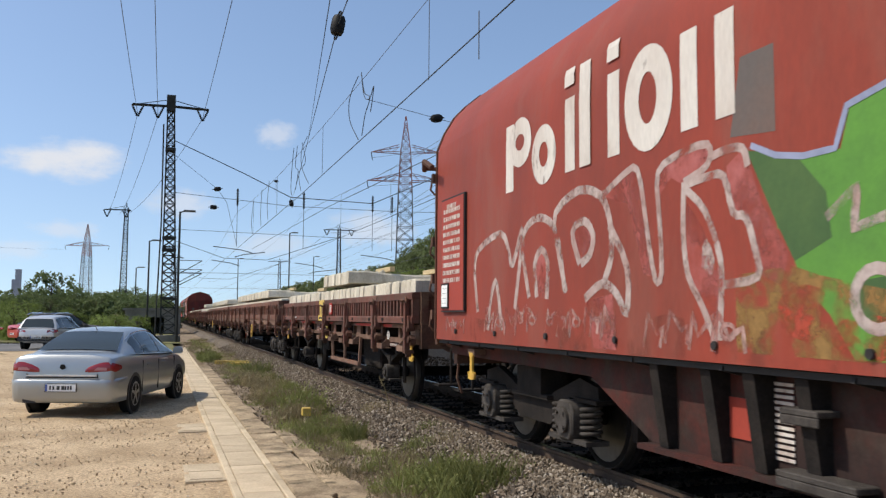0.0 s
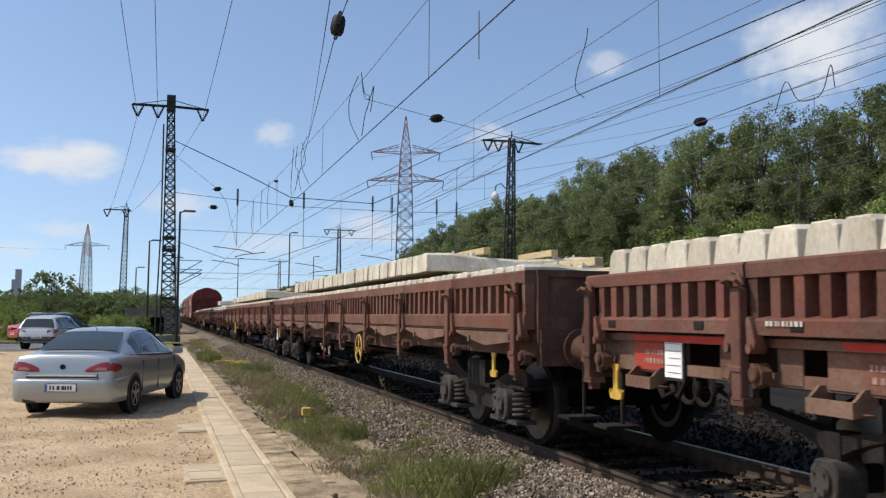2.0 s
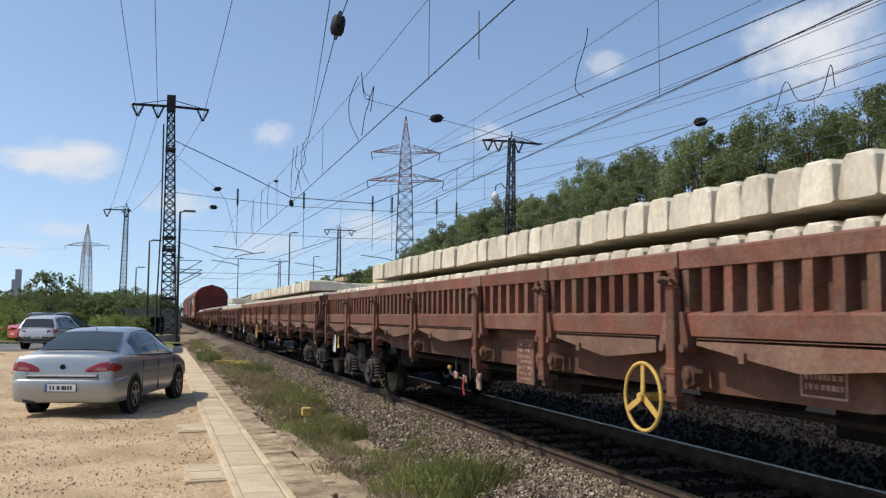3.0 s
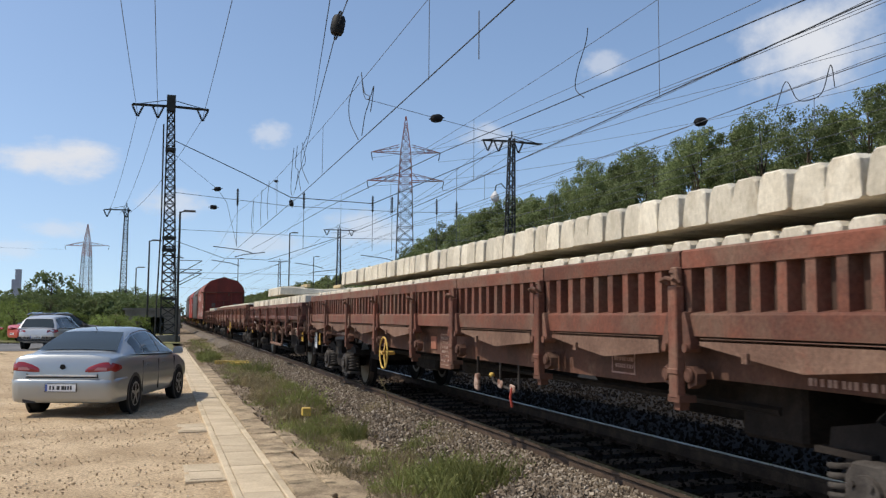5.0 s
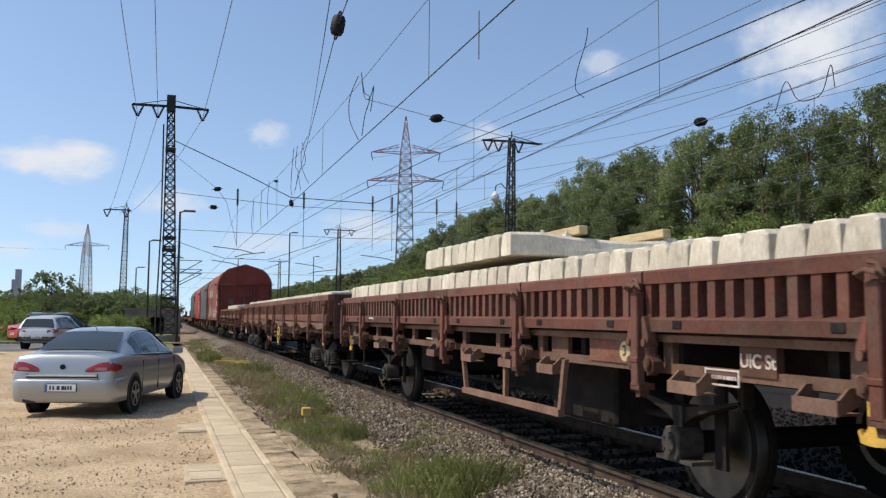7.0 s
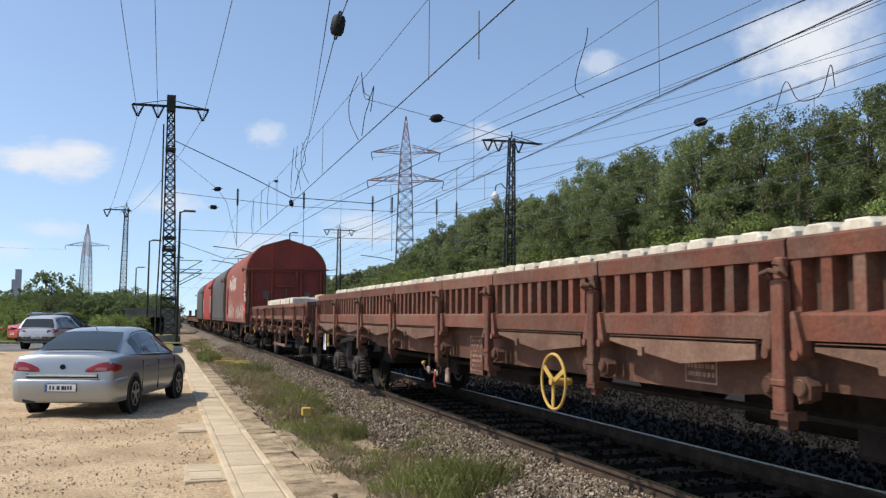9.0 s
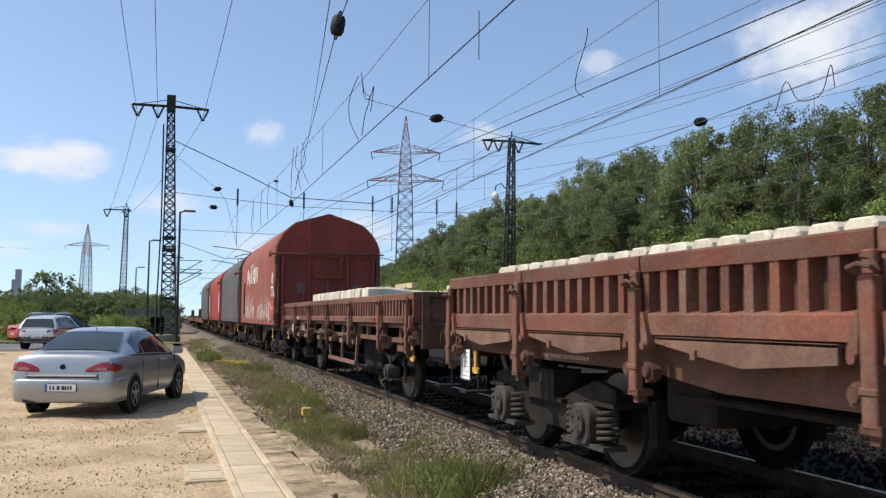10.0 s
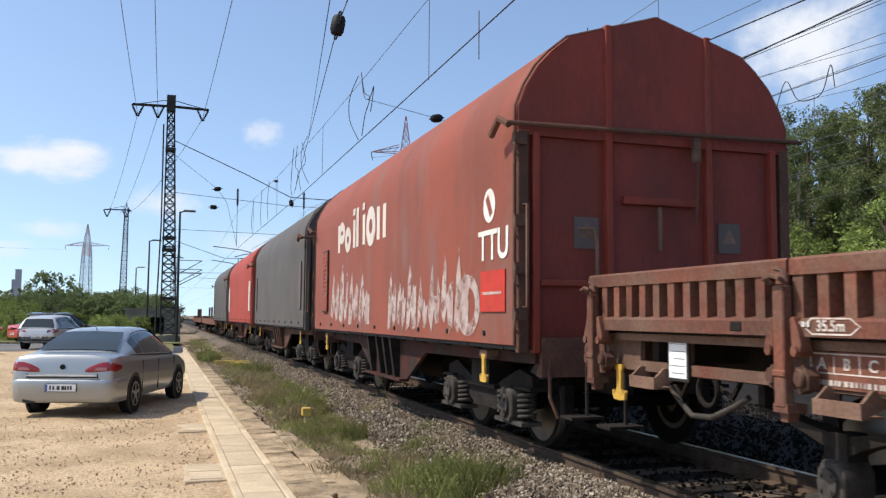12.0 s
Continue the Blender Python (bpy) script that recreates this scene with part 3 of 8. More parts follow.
def add_panel(wagon, key, length, z, at):
    """One drop side between two stakes: lower rail, top rail, ribs, boarding."""
    half = length / 2 - 0.012

    def lower():
        bm = B()
        prism(bm, [(0.02, z["band"]), (-0.085, z["band"]), (-0.085, z["rib"] - 0.03), (-0.07, z["rib"] - 0.015), (0.02, z["rib"])], -half, half)
        return mesh_of("side_panel", bm, M[PAINT[key]])

    def upper():
        bm = B()
        prism(bm, [(-0.075, z["rail"]), (-0.078, z["top"] - 0.015), (-0.062, z["top"]), (0.05, z["top"]), (0.05, z["rail"])], -half, half)
        return mesh_of("top_rail", bm, M[PAINT[key]])

    def rib():
        bm = B()
        prism(bm, [(0.022, -0.047), (-0.066, -0.038), (-0.066, 0.038), (0.022, 0.047)], z["rib"] - 0.03, z["rail"] + 0.005, "z")
        return mesh_of("rib", bm, M[PAINT[key]])
    k = round(length, 3)
    panel = part("side_panel", cached(("panel", key, k), lower), None, wagon, at=at)
    part("top_rail", cached(("toprail", key, k), upper), None, panel)
    part("boarding", board_mesh((key, k), length, z), None, panel, "weathered brown boarding")
    if key != "res":
        def pocket():
            bm = B()
            box(bm, -0.092, -0.080, -0.05, 0.05, z["band"] + 0.022, z["band"] + 0.075)
            bevelled(bm, 0.004)
            return mesh_of("latch_pocket", bm, M["under"])
        for u in (-half + 0.42, half - 0.42)[:1 if key == "kls_light" else 2]:
            part("latch_pocket", cached(("pocket", key), pocket), None, panel, "black latch pocket", at=pose(0, u, 0))
    n = round(length / (0.205 if key == "res" else 0.178))
    for i in range(n):
        part("rib", cached(("rib", key), rib), None, panel, at=pose(0, -half + 0.05 + (2 * half - 0.1) * i / (n - 1), 0))


def board_mesh(key, length, z):
    def make():
        bm = B()
        box(bm, 0.02, 0.05, -length / 2 + 0.014, length / 2 - 0.014, z["band"], z["top"] - 0.02)
        return mesh_of("boarding", bm, M["wood_plank"])
    return cached(("board", key), make)


def stake_meshes(key, z):
    def make():
        bm = B()
        box(bm, -0.16, -0.095, -0.052, 0.052, z["foot"], z["rib"] + 0.16)
        box(bm, -0.145, -0.10, -0.04, 0.04, z["rib"] + 0.16, z["rail"] + 0.01)
        box(bm, -0.168, -0.15, -0.062, 0.062, z["ledge"] - 0.10, z["ledge"] - 0.06)
        bevelled(bm, 0.008)
        pole = mesh_of("stake_pole", bm, M[PAINT[key]])
        bm = B()
        zc = z["rib"] + 0.17
        rod(bm, [(-0.15, -0.070, zc), (-0.195, -0.075, zc + 0.025), (-0.20, 0.0, zc + 0.04), (-0.195, 0.075, zc + 0.025), (-0.15, 0.070, zc)], 0.013)
        rod(bm, [(-0.15, -0.075, zc), (-0.14, -0.02, zc + 0.07), (-0.14, 0.04, zc + 0.08)], 0.014)
        latch = mesh_of("stake_latch", bm, M["rust"], 50)
        lugs, brackets = [], []
        for s in (-1, 1):
            bm = B()
            prism(bm, [(s * 0.075, z["rib"] - 0.015), (s * 0.105, z["rib"] - 0.005), (s * 0.175, z["band"] - 0.04), (s * 0.165, z["band"] - 0.085), (s * 0.085, z["band"] - 0.055)], -0.135, -0.06, "x")
            bevelled(bm, 0.006)
            cyl(bm, (-0.15, s * 0.125, z["band"] - 0.075), (-0.04, s * 0.125, z["band"] - 0.075), 0.030, None, 10)
            lugs.append(mesh_of("hinge_lug", bm, M[PAINT[key]], 40))
            bm = B()
            zl = z["ledge"] - 0.10
            prism(bm, [(s * 0.07, zl + 0.055), (s * 0.155, zl + 0.06), (s * 0.20, zl + 0.015), (s * 0.19, zl - 0.055), (s * 0.10, zl - 0.085)], -0.105, -0.035, "x")
            cyl(bm, (-0.135, s * 0.135, zl), (-0.03, s * 0.135, zl), 0.034, None, 10)
            torus(bm, (-0.125, s * 0.135, zl), 0.038, 0.010, "x", 12, 5)
            brackets.append(mesh_of("hinge_bracket", bm, M["brown_dark"], 40))
        bm = B()
        box(bm, -0.155, -0.03, -0.07, 0.07, z["foot"] - 0.025, z["foot"] + 0.02)
        prism(bm, [(-0.045, z["foot"] - 0.02), (0.045, z["foot"] - 0.02), (0.03, z["foot"] - 0.075), (-0.03, z["foot"] - 0.075)], -0.13, -0.06, "x")
        shoe = mesh_of("stake_shoe", bm, M["brown_dark"], 40)
        return pole, latch, lugs, brackets, shoe
    return cached(("stake", key), make)


def add_sides(wagon, key, half, posts, z, flaps):
    edges = [-half] + posts[1:-1] + [half]
    for sx in (-1, 1):
        for a, b in zip(edges, edges[1:]):
            turn = 0 if sx < 0 else 180
            k = round(b - a, 3)
            add_panel(wagon, key, b - a, z, pose(sx * 1.34, (a + b) / 2, 0, rz=turn))
            if flaps and abs(a + b) > 0.8:
                def flap():
                    bm = B()
                    L = (b - a) / 2 - 0.23
                    prism(bm, [(-L, z["band"] - 0.015), (L, z["band"] - 0.015), (L, z["band"] - 0.055), (0.25 * L, z["ledge"] + 0.005), (-0.1 * L, z["ledge"] - 0.03), (-L, z["ledge"] + 0.03)], -0.145, -0.12, "x")
                    box(bm, -0.145, -0.02, -L, L, z["band"] - 0.03, z["band"] - 0.012)
                    box(bm, -0.165, -0.145, 0.42 * L, 0.42 * L + 0.05, z["ledge"] - 0.0, z["ledge"] + 0.06)
                    return mesh_of("side_rest", bm, M["tan"])
                part("side_rest", cached(("flap", key, k), flap), None, wagon, "mud-stained folding side rest", at=pose(sx * 1.30, (a + b) / 2, 0, rz=turn))
        pole, latch, lugs, brackets, shoe = stake_meshes(key, z)
        for y in posts:
            ob = part("stake", pole, None, wagon, at=pose(sx * 1.33, y, 0, rz=0 if sx < 0 else 180) @ Matrix.Diagonal((1, 0.92 if key == "res" else 0.8, 1, 1)))
            part("stake_latch", latch, None, ob, "rusty wire latch")
            part("stake_shoe", shoe, None, ob, "rusted stake shoe")
            for me in lugs:
                part("hinge_lug", me, None, ob)
            for me in brackets:
                part("hinge_bracket", me, None, ob, "rusted hinge bracket")


def end_board_mesh(key, z):
    def make():
        bm = B()
        box(bm, -1.30, 1.30, -0.03, 0.03, z["band"], z["top"] - 0.01)
        for x in (-1.25, -0.63, 0.0, 0.63, 1.25):
            box(bm, x - 0.05, x + 0.05, -0.09, -0.03, z["band"] - 0.12, z["top"] - 0.05)
        box(bm, -1.30, 1.30, -0.07, 0.05, z["top"] - 0.06, z["top"] + 0.005)
        return mesh_of("end_board", bm, M["brown_dark"])
    return cached(("end", key), make)


def handwheel_mesh():
    bm = B()
    torus(bm, (0, 0, 0), 0.225, 0.013, "x", 32, 8)
    for i in range(3):
        a = 0.04 + i * 2.094
        u, v = math.cos(a), math.sin(a)
        prism(bm, [(u * 0.02 - v * 0.02, v * 0.02 + u * 0.02), (u * 0.215 - v * 0.02, v * 0.215 + u * 0.02), (u * 0.215 + v * 0.02, v * 0.215 - u * 0.02), (u * 0.02 + v * 0.02, v * 0.02 - u * 0.02)], -0.006, 0.006, "x")
    cyl(bm, (-0.03, 0, 0), (0.16, 0, 0), 0.03, None, 10)
    return mesh_of("brake_handwheel", bm, M["wheel_yellow"], 50)


def add_load(name_s, y0, y1, z0, base, s, layer_label):
    """One layer of concrete sleepers lying across a wagon, on timber bearers."""
    load = thing("sleeper_stack", layer_label, "sleeper stack", "loads of concrete sleepers")

    def sleeper():
        bm = B()
        st = [(-1.30, 0.86, 0.0), (-1.285, 0.97, 0.012), (-0.95, 1.0, 0.02), (-0.55, 0.9, -0.02), (0, 0.86, -0.045), (0.55, 0.9, -0.02), (0.95, 1.0, 0.02), (1.285, 0.97, 0.012), (1.30, 0.86, 0.0)]
        rings = []
        for x, k, dz in st:
            w, t, h = 0.128 * (0.93 + 0.07 * k), 0.096 * k, 0.225 + dz
            rings.append([bm.verts.new(p) for p in ((x, -w, 0.012), (x, -w + 0.002, 0.06), (x, -t - 0.012, h - 0.030), (x, -t + 0.018, h), (x, t - 0.018, h), (x, t + 0.012, h - 0.030), (x, w - 0.002, 0.06), (x, w, 0.012), (x, w - 0.02, 0.0), (x, -w + 0.02, 0.0))])
        for a, b in zip(rings, rings[1:]):
            for i in range(10):
                bm.faces.new((a[i], a[(i + 1) % 10], b[(i + 1) % 10], b[i]))
        bm.faces.new(rings[0])
        bm.faces.new(rings[-1][::-1])
        for x in (-0.75, 0.75):
            for dx in (-0.14, 0.14):
                cyl(bm, (x + dx, 0, 0.2), (x + dx, 0, 0.275), 0.018, None, 6)
                box(bm, x + dx - 0.035, x + dx + 0.035, -0.04, 0.04, 0.21, 0.245)
        return mesh_of("concrete_sleeper", bm, M["sleeper"])
    me = cached("sleeper", sleeper)
    rnd = random.Random(int(y0 * 10) + 7)
    k = max(1, int((y1 - y0) / 0.263))
    for i in range(k):
        part("concrete_sleeper", me, None, load, at=pose(rnd.uniform(-0.02, 0.02), y0 + 0.1315 + 0.263 * i, z0 + rnd.uniform(-0.004, 0.004), rz=rnd.uniform(-0.5, 0.5)))
    for x in (-0.62, 0.62):
        bm = B()
        box(bm, x - 0.05, x + 0.05, y0 + 0.02, y0 + 0.263 * k - 0.02, base, z0)
        part("timber_bearer", bm, M["timber"], load, "pale sawn timber bearer")
    CARRIED.append((load, s))
    return load, y0 + 0.263 * k


def top_timber(load, y0, y1, z, xs=(-0.45, 0.55)):
    for x in xs:
        bm = B()
        box(bm, x - 0.05, x + 0.05, y0, y1, z, z + 0.09)
        bevelled(bm, 0.006)
        part("dunnage_timber", bm, M["timber"], load, "loose pale dunnage timber")


def res_wagon(s, wheel_y, plate_y, seed, wheel_turn, mid=0.0, hooks=(-8.2, 8.7)):
    """Four-axle flat wagon with drop sides."""
    w = thing("flat_wagon", "rust-brown four-axle wagon with ribbed drop sides, loaded with concrete sleepers", "railway wagon", "wagons of the train")
    half = 9.275
    z = dict(top=1.765, rail=1.645, rib=1.375, band=1.215, ledge=1.07, sill=0.90, foot=0.82)
    posts = [-9.12, -7.18, -5.10, -3.01, mid - 0.82, mid + 0.82, 3.01, 5.10, 7.18, 9.12]
    bm = B()
    box(bm, -1.30, 1.30, -half, half, 1.17, 1.215)
    part("floor_deck", bm, M["wood_plank"], w, "worn timber floor deck")
    for sx in (-1, 1):
        bm = B()
        prism(bm, [(-half, 1.17), (half, 1.17), (half, 0.965), (7.2, 0.945), (5.2, 0.945), (4.4, 0.86), (-4.4, 0.86), (-5.2, 0.945), (-7.2, 0.945), (-half, 0.965)], sx * 1.24 - 0.02, sx * 1.24 + 0.02, "x")
        box(bm, sx * 1.24 - 0.06, sx * 1.24 + 0.06, -half, half, 1.12, 1.17)
        part("sole_bar", bm, M["brown_dark"], w)
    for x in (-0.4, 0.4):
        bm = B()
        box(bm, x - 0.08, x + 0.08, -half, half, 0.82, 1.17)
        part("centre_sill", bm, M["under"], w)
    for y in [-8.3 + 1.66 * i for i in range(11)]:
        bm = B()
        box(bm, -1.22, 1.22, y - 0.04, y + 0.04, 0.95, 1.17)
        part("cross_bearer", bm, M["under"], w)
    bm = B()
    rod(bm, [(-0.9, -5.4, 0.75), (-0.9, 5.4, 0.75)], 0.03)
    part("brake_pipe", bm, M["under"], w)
    # Mostly guessed boxes, added to fill the dark underside and block far-side light.
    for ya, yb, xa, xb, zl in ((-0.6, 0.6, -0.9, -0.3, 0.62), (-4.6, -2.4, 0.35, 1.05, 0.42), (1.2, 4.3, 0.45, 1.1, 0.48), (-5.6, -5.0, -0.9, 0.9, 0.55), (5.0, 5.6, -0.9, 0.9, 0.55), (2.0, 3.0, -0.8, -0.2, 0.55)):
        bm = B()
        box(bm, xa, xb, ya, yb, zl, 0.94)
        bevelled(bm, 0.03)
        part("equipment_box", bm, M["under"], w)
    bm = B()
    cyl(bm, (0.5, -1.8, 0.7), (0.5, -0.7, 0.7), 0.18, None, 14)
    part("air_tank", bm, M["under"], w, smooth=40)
    for sy in (-1, 1):
        bm = B()
        box(bm, -1.28, 1.28, sy * half - 0.05, sy * half + 0.05, 0.88, 1.21)
        part("end_beam", bm, M["brown_dark"], w)
        part("end_board", end_board_mesh("res", z), None, w, at=pose(0, sy * (half - 0.06), 0, rz=0 if sy < 0 else 180))
        add_bogie(w, sy * 7.3)
        part("shunter_step", cached("step", step_mesh), None, w, at=pose(-1.0, sy * (half + 0.25), 0))
    add_sides(w, "res", half, posts, z, True)
    add_ends(w, half + 0.05, 1.04)
    for y in hooks:
        part("tow_hook", cached("hook", hook_mesh), None, w, "orange-yellow towing hook", at=pose(-1.30, y, 0.88) @ Matrix.Diagonal((0.66, 0.66, 0.66, 1)))
    hw = part("brake_handwheel", cached("handwheel", handwheel_mesh), None, w, "worn yellow spoked brake handwheel", at=pose(-1.50, wheel_y, 0.80, rx=wheel_turn))
    x = -1.262
    bars_part(w, x, -4.1, 1.02, 0.28, 0.16, 3, M["stencil"], "revision_panel", True, seed)
    bars_part(w, x, -6.7, 0.99, 1.3, 0.075, 1, M["stencil"], "wagon_data", False, seed + 1)
    bars_part(w, x, 6.6, 0.99, 0.9, 0.06, 1, M["stencil"], "wagon_data", False, seed + 2)
    bm = B()
    box(bm, -1.285, -1.262, plate_y - 0.2, plate_y + 0.2, 0.70, 1.13)
    part("data_plate", bm, M["brown"], w, "brown plate with white outlined data")
    bars_part(w, -1.286, plate_y, 0.93, 0.27, 0.32, 6, M["dirty_mark"], "plate_writing", True, seed + 3)
    sgn = 1 if wheel_y > 0 else -1
    y = -1.0 * sgn
    bm = B()
    rod(bm, [(-1.27, y, 0.90), (-1.27, y, 0.60)], 0.016)
    lever = part("brake_lever", bm, M["under"], w, "sooty brake lever")
    bm = B()
    prism(bm, [(y - 0.055, 0.53), (y + 0.05, 0.54), (y + 0.055, 0.66), (y + 0.035, 0.71), (y - 0.055, 0.72)], -1.30, -1.26, "x")
    bevelled(bm, 0.012)
    part("lever_weight", bm, M["dirty_mark"], lever, "faded pink and white lever weight")
    y = -1.72 * sgn
    bm = B()
    rod(bm, [(-1.27, y + 0.30, 0.71), (-1.27, y + 0.24, 0.645), (-1.27, y - 0.36, 0.60)], 0.014)
    for u in (0.12, -0.36):
        rod(bm, [(-1.25, y + u, 0.90), (-1.25, y + u, 0.62)], 0.012)
    lever = part("brake_lever", bm, M["axlebox"], w, "worn brake changeover lever")
    bm = B()
    lathe(bm, [(0.005, -0.03), (0.025, -0.018), (0.03, 0), (0.025, 0.018), (0.005, 0.03)], 10, Matrix.Translation((-1.27, y + 0.31, 0.72)))
    part("lever_knob", bm, M["wheel_yellow"], lever, "yellow worn knob", smooth=60)
    for u, low, key in ((0.02, 0.61, "dirty_mark"), (-0.30, 0.585, "dirty_mark")):
        bm = B()
        prism(bm, [(y + u - 0.065, low + 0.02), (y + u - 0.02, low - 0.01), (y + u + 0.06, low + 0.01), (y + u + 0.065, low + 0.085), (y + u - 0.06, low + 0.075)], -1.30, -1.285, "x")
        bevelled(bm, 0.01)
        part("scale_plate", bm, M[key], lever, "small worn scale plate")
    bm = B()
    rod(bm, [(-1.30, y - 0.30, 0.64), (-1.32, y - 0.31, 0.54), (-1.31, y - 0.33, 0.45)], 0.014, 8)
    part("lever_handle", bm, M["hood_bright"], lever, "red lever handle")
    CARRIED.append((w, s))
    return w


def step_mesh():
    bm = B()
    box(bm, -0.16, 0.16, -0.11, 0.11, 0.43, 0.455)
    rod(bm, [(0.05, 0.0, 0.45), (0.05, 0.0, 0.9)], 0.018)
    rod(bm, [(0.05, -0.2, 0.9), (0.05, 0.0, 0.9)], 0.018)
    return mesh_of("shunter_step", bm, M["under"])


def kls_wagon(s, seed, stakes, step_y=-2.75, yellow=False, bright=False, key="kls"):
    """Two-axle flat wagon with drop sides and an open truss side sill."""
    w = thing("flat_wagon", "brown two-axle wagon with yellow panel and red flecks, loaded with sleepers" if yellow else "brown two-axle drop-side wagon with open truss sill, loaded with sleepers",
              "railway wagon", "wagons of the train")
    half = 6.27
    z = dict(top=1.655, rail=1.56, rib=1.345, band=1.235, ledge=1.12, sill=0.95, foot=0.86)
    posts = [-6.12] + stakes + [6.12]
    bm = B()
    box(bm, -1.30, 1.30, -half, half, 1.19, 1.23)
    part("floor_deck", bm, M["wood_plank"], w, "worn timber floor deck")
    for sx in (-1, 1):
        bm = B()
        top = B()
        box(top, sx * 1.28 - 0.06, sx * 1.28 + 0.06, -half, half, 1.165, 1.215)
        part("sill_ledge", top, M["tan"], w, "mud-stained steel ledge")
        box(bm, sx * 1.27 - 0.03, sx * 1.27 + 0.03, -half, half, 0.95, 1.02)
        y = -half
        for i in range(13):
            box(bm, sx * 1.27 - 0.025, sx * 1.27 + 0.025, y, y + 0.11, 1.02, 1.165)
            y += (2 * half - 0.11) / 12
        for a, b in ((-half + 0.1, -half + 0.5), (half - 0.55, half - 0.1), (-2.62, -2.3), (1.0, 1.25)):
            box(bm, sx * 1.27 - 0.02, sx * 1.27 + 0.02, a, b, 1.02, 1.165)
        part("sole_bar", bm, M["tan"], w)
    for x in (-0.4, 0.4):
        bm = B()
        box(bm, x - 0.08, x + 0.08, -half, half, 0.85, 1.19)
        part("centre_sill", bm, M["under"], w)
    for y in [-5.6 + 1.4 * i for i in range(9)]:
        bm = B()
        box(bm, -1.24, 1.24, y - 0.04, y + 0.04, 1.0, 1.19)
        part("cross_bearer", bm, M["under"], w)
    for ya, yb, xa, xb, zl in ((-1.2, 0.6, -0.5, 0.4, 0.50), (-2.9, -1.7, -1.0, -0.3, 0.42), (2.4, 3.0, -0.9, 0.9, 0.55)):
        bm = B()
        box(bm, xa, xb, ya, yb, zl, 0.98)
        bevelled(bm, 0.03)
        part("equipment_box", bm, M["under"], w)
    bm = B()
    cyl(bm, (0.2, 1.0, 0.68), (0.2, 2.0, 0.68), 0.2, None, 14)
    part("air_tank", bm, M["under"], w, smooth=40)
    bm = B()
    rod(bm, [(-0.7, -3.8, 0.55), (-0.7, 3.8, 0.55)], 0.03)
    part("brake_pipe", bm, M["under"], w)
    bm = B()
    for y0 in (step_y,):
        for a, b in (((-1.36, y0, 0.98), (-1.38, y0 + 0.1, 0.52)), ((-1.36, y0 + 2.55, 0.98), (-1.38, y0 + 2.42, 0.52)), ((-1.37, y0 + 1.3, 0.98), (-1.38, y0 + 1.3, 0.52))):
            d = 0.028
            prism(bm, [(a[1] - d, a[2]), (a[1] + d, a[2]), (b[1] + d, b[2]), (b[1] - d, b[2])], -1.40, -1.36, "x")
        box(bm, -1.42, -1.36, y0 + 0.06, y0 + 2.47, 0.50, 0.56)
    part("side_step", bm, M["tan"], w, "tan steel stirrup step")
    def rest():
        bm = B()
        box(bm, -1.42, -1.405, -0.16, 0.16, 0.845, 0.925)
        for q in (-0.15, 0.15):
            prism(bm, [(-1.26, 0.90), (-1.405, 0.845), (-1.405, 0.925), (-1.34, 0.985), (-1.26, 0.985)], q - 0.01, q + 0.01)
        box(bm, -1.405, -1.26, -0.14, 0.14, 0.845, 0.858)
        return mesh_of("stake_rest", bm, M["tan"])
    for y in (-5.65, -4.48, -2.42, -1.5, -0.4, 0.9, 2.6, 3.7, 5.5):
        part("stake_rest", cached("rest", rest), None, w, "rusted open stake rest", at=pose(0, y, 0))
    for sy in (-1, 1):
        bm = B()
        box(bm, -1.30, 1.30, sy * half - 0.05, sy * half + 0.05, 0.90, 1.22)
        part("end_beam", bm, M["brown_dark"], w)
        part("end_board", end_board_mesh("kls", z), None, w, at=pose(0, sy * (half - 0.06), 0, rz=0 if sy < 0 else 180))
        part("shunter_step", cached("step", step_mesh), None, w, at=pose(-1.0, sy * (half + 0.25), 0))
        y = sy * 4.0
        add_wheelset(w, y)
        for sx in (-1, 1):
            part("axlebox", cached("axlebox", axlebox_mesh), None, w, at=pose(sx * 1.06, y, 0.46, rz=0 if sx < 0 else 180) @ Matrix.Diagonal((0.8, 0.60, 0.68, 1)))

            def leaf_spring():
                bm = B()
                for i in range(6):
                    L = 0.65 - 0.09 * i
                    prism(bm, [(-L, 0.80 - 0.022 * i), (0, 0.70 - 0.022 * i), (L, 0.80 - 0.022 * i), (L, 0.782 - 0.022 * i), (0, 0.682 - 0.022 * i), (-L, 0.782 - 0.022 * i)], -0.06, 0.06, "x")
                box(bm, -0.07, 0.07, -0.06, 0.06, 0.55, 0.72)
                for q in (-0.65, 0.65):
                    box(bm, -0.04, 0.04, q - 0.03, q + 0.03, 0.76, 1.0)
                for q in (-0.24, 0.24):
                    box(bm, 0.10, 0.13, q - 0.06, q + 0.06, 0.3, 1.0)
                return mesh_of("leaf_spring", bm, M["under"])
            part("leaf_spring", cached("leafspring", leaf_spring), None, w, at=pose(sx * 1.06, y, 0, rz=0 if sx < 0 else 180))
    add_sides(w, key, half, posts, z, False)
    add_ends(w, half + 0.05, 1.04)
    for y in (-5.95, 5.95):
        part("tow_hook", cached("hook", hook_mesh), None, w, "small yellow towing hook", at=pose(-1.33, y, 0.90) @ Matrix.Diagonal((0.7, 0.7, 0.7, 1)))
    add_sheet(w, -1.31, 5.2, 1.06, 0.2, 0.26, 5)
    xb = -1.431
    bars_part(w, xb, 4.0, 1.30, 0.3, 0.05, 1, M["letter"], "side_stencil", False, seed)
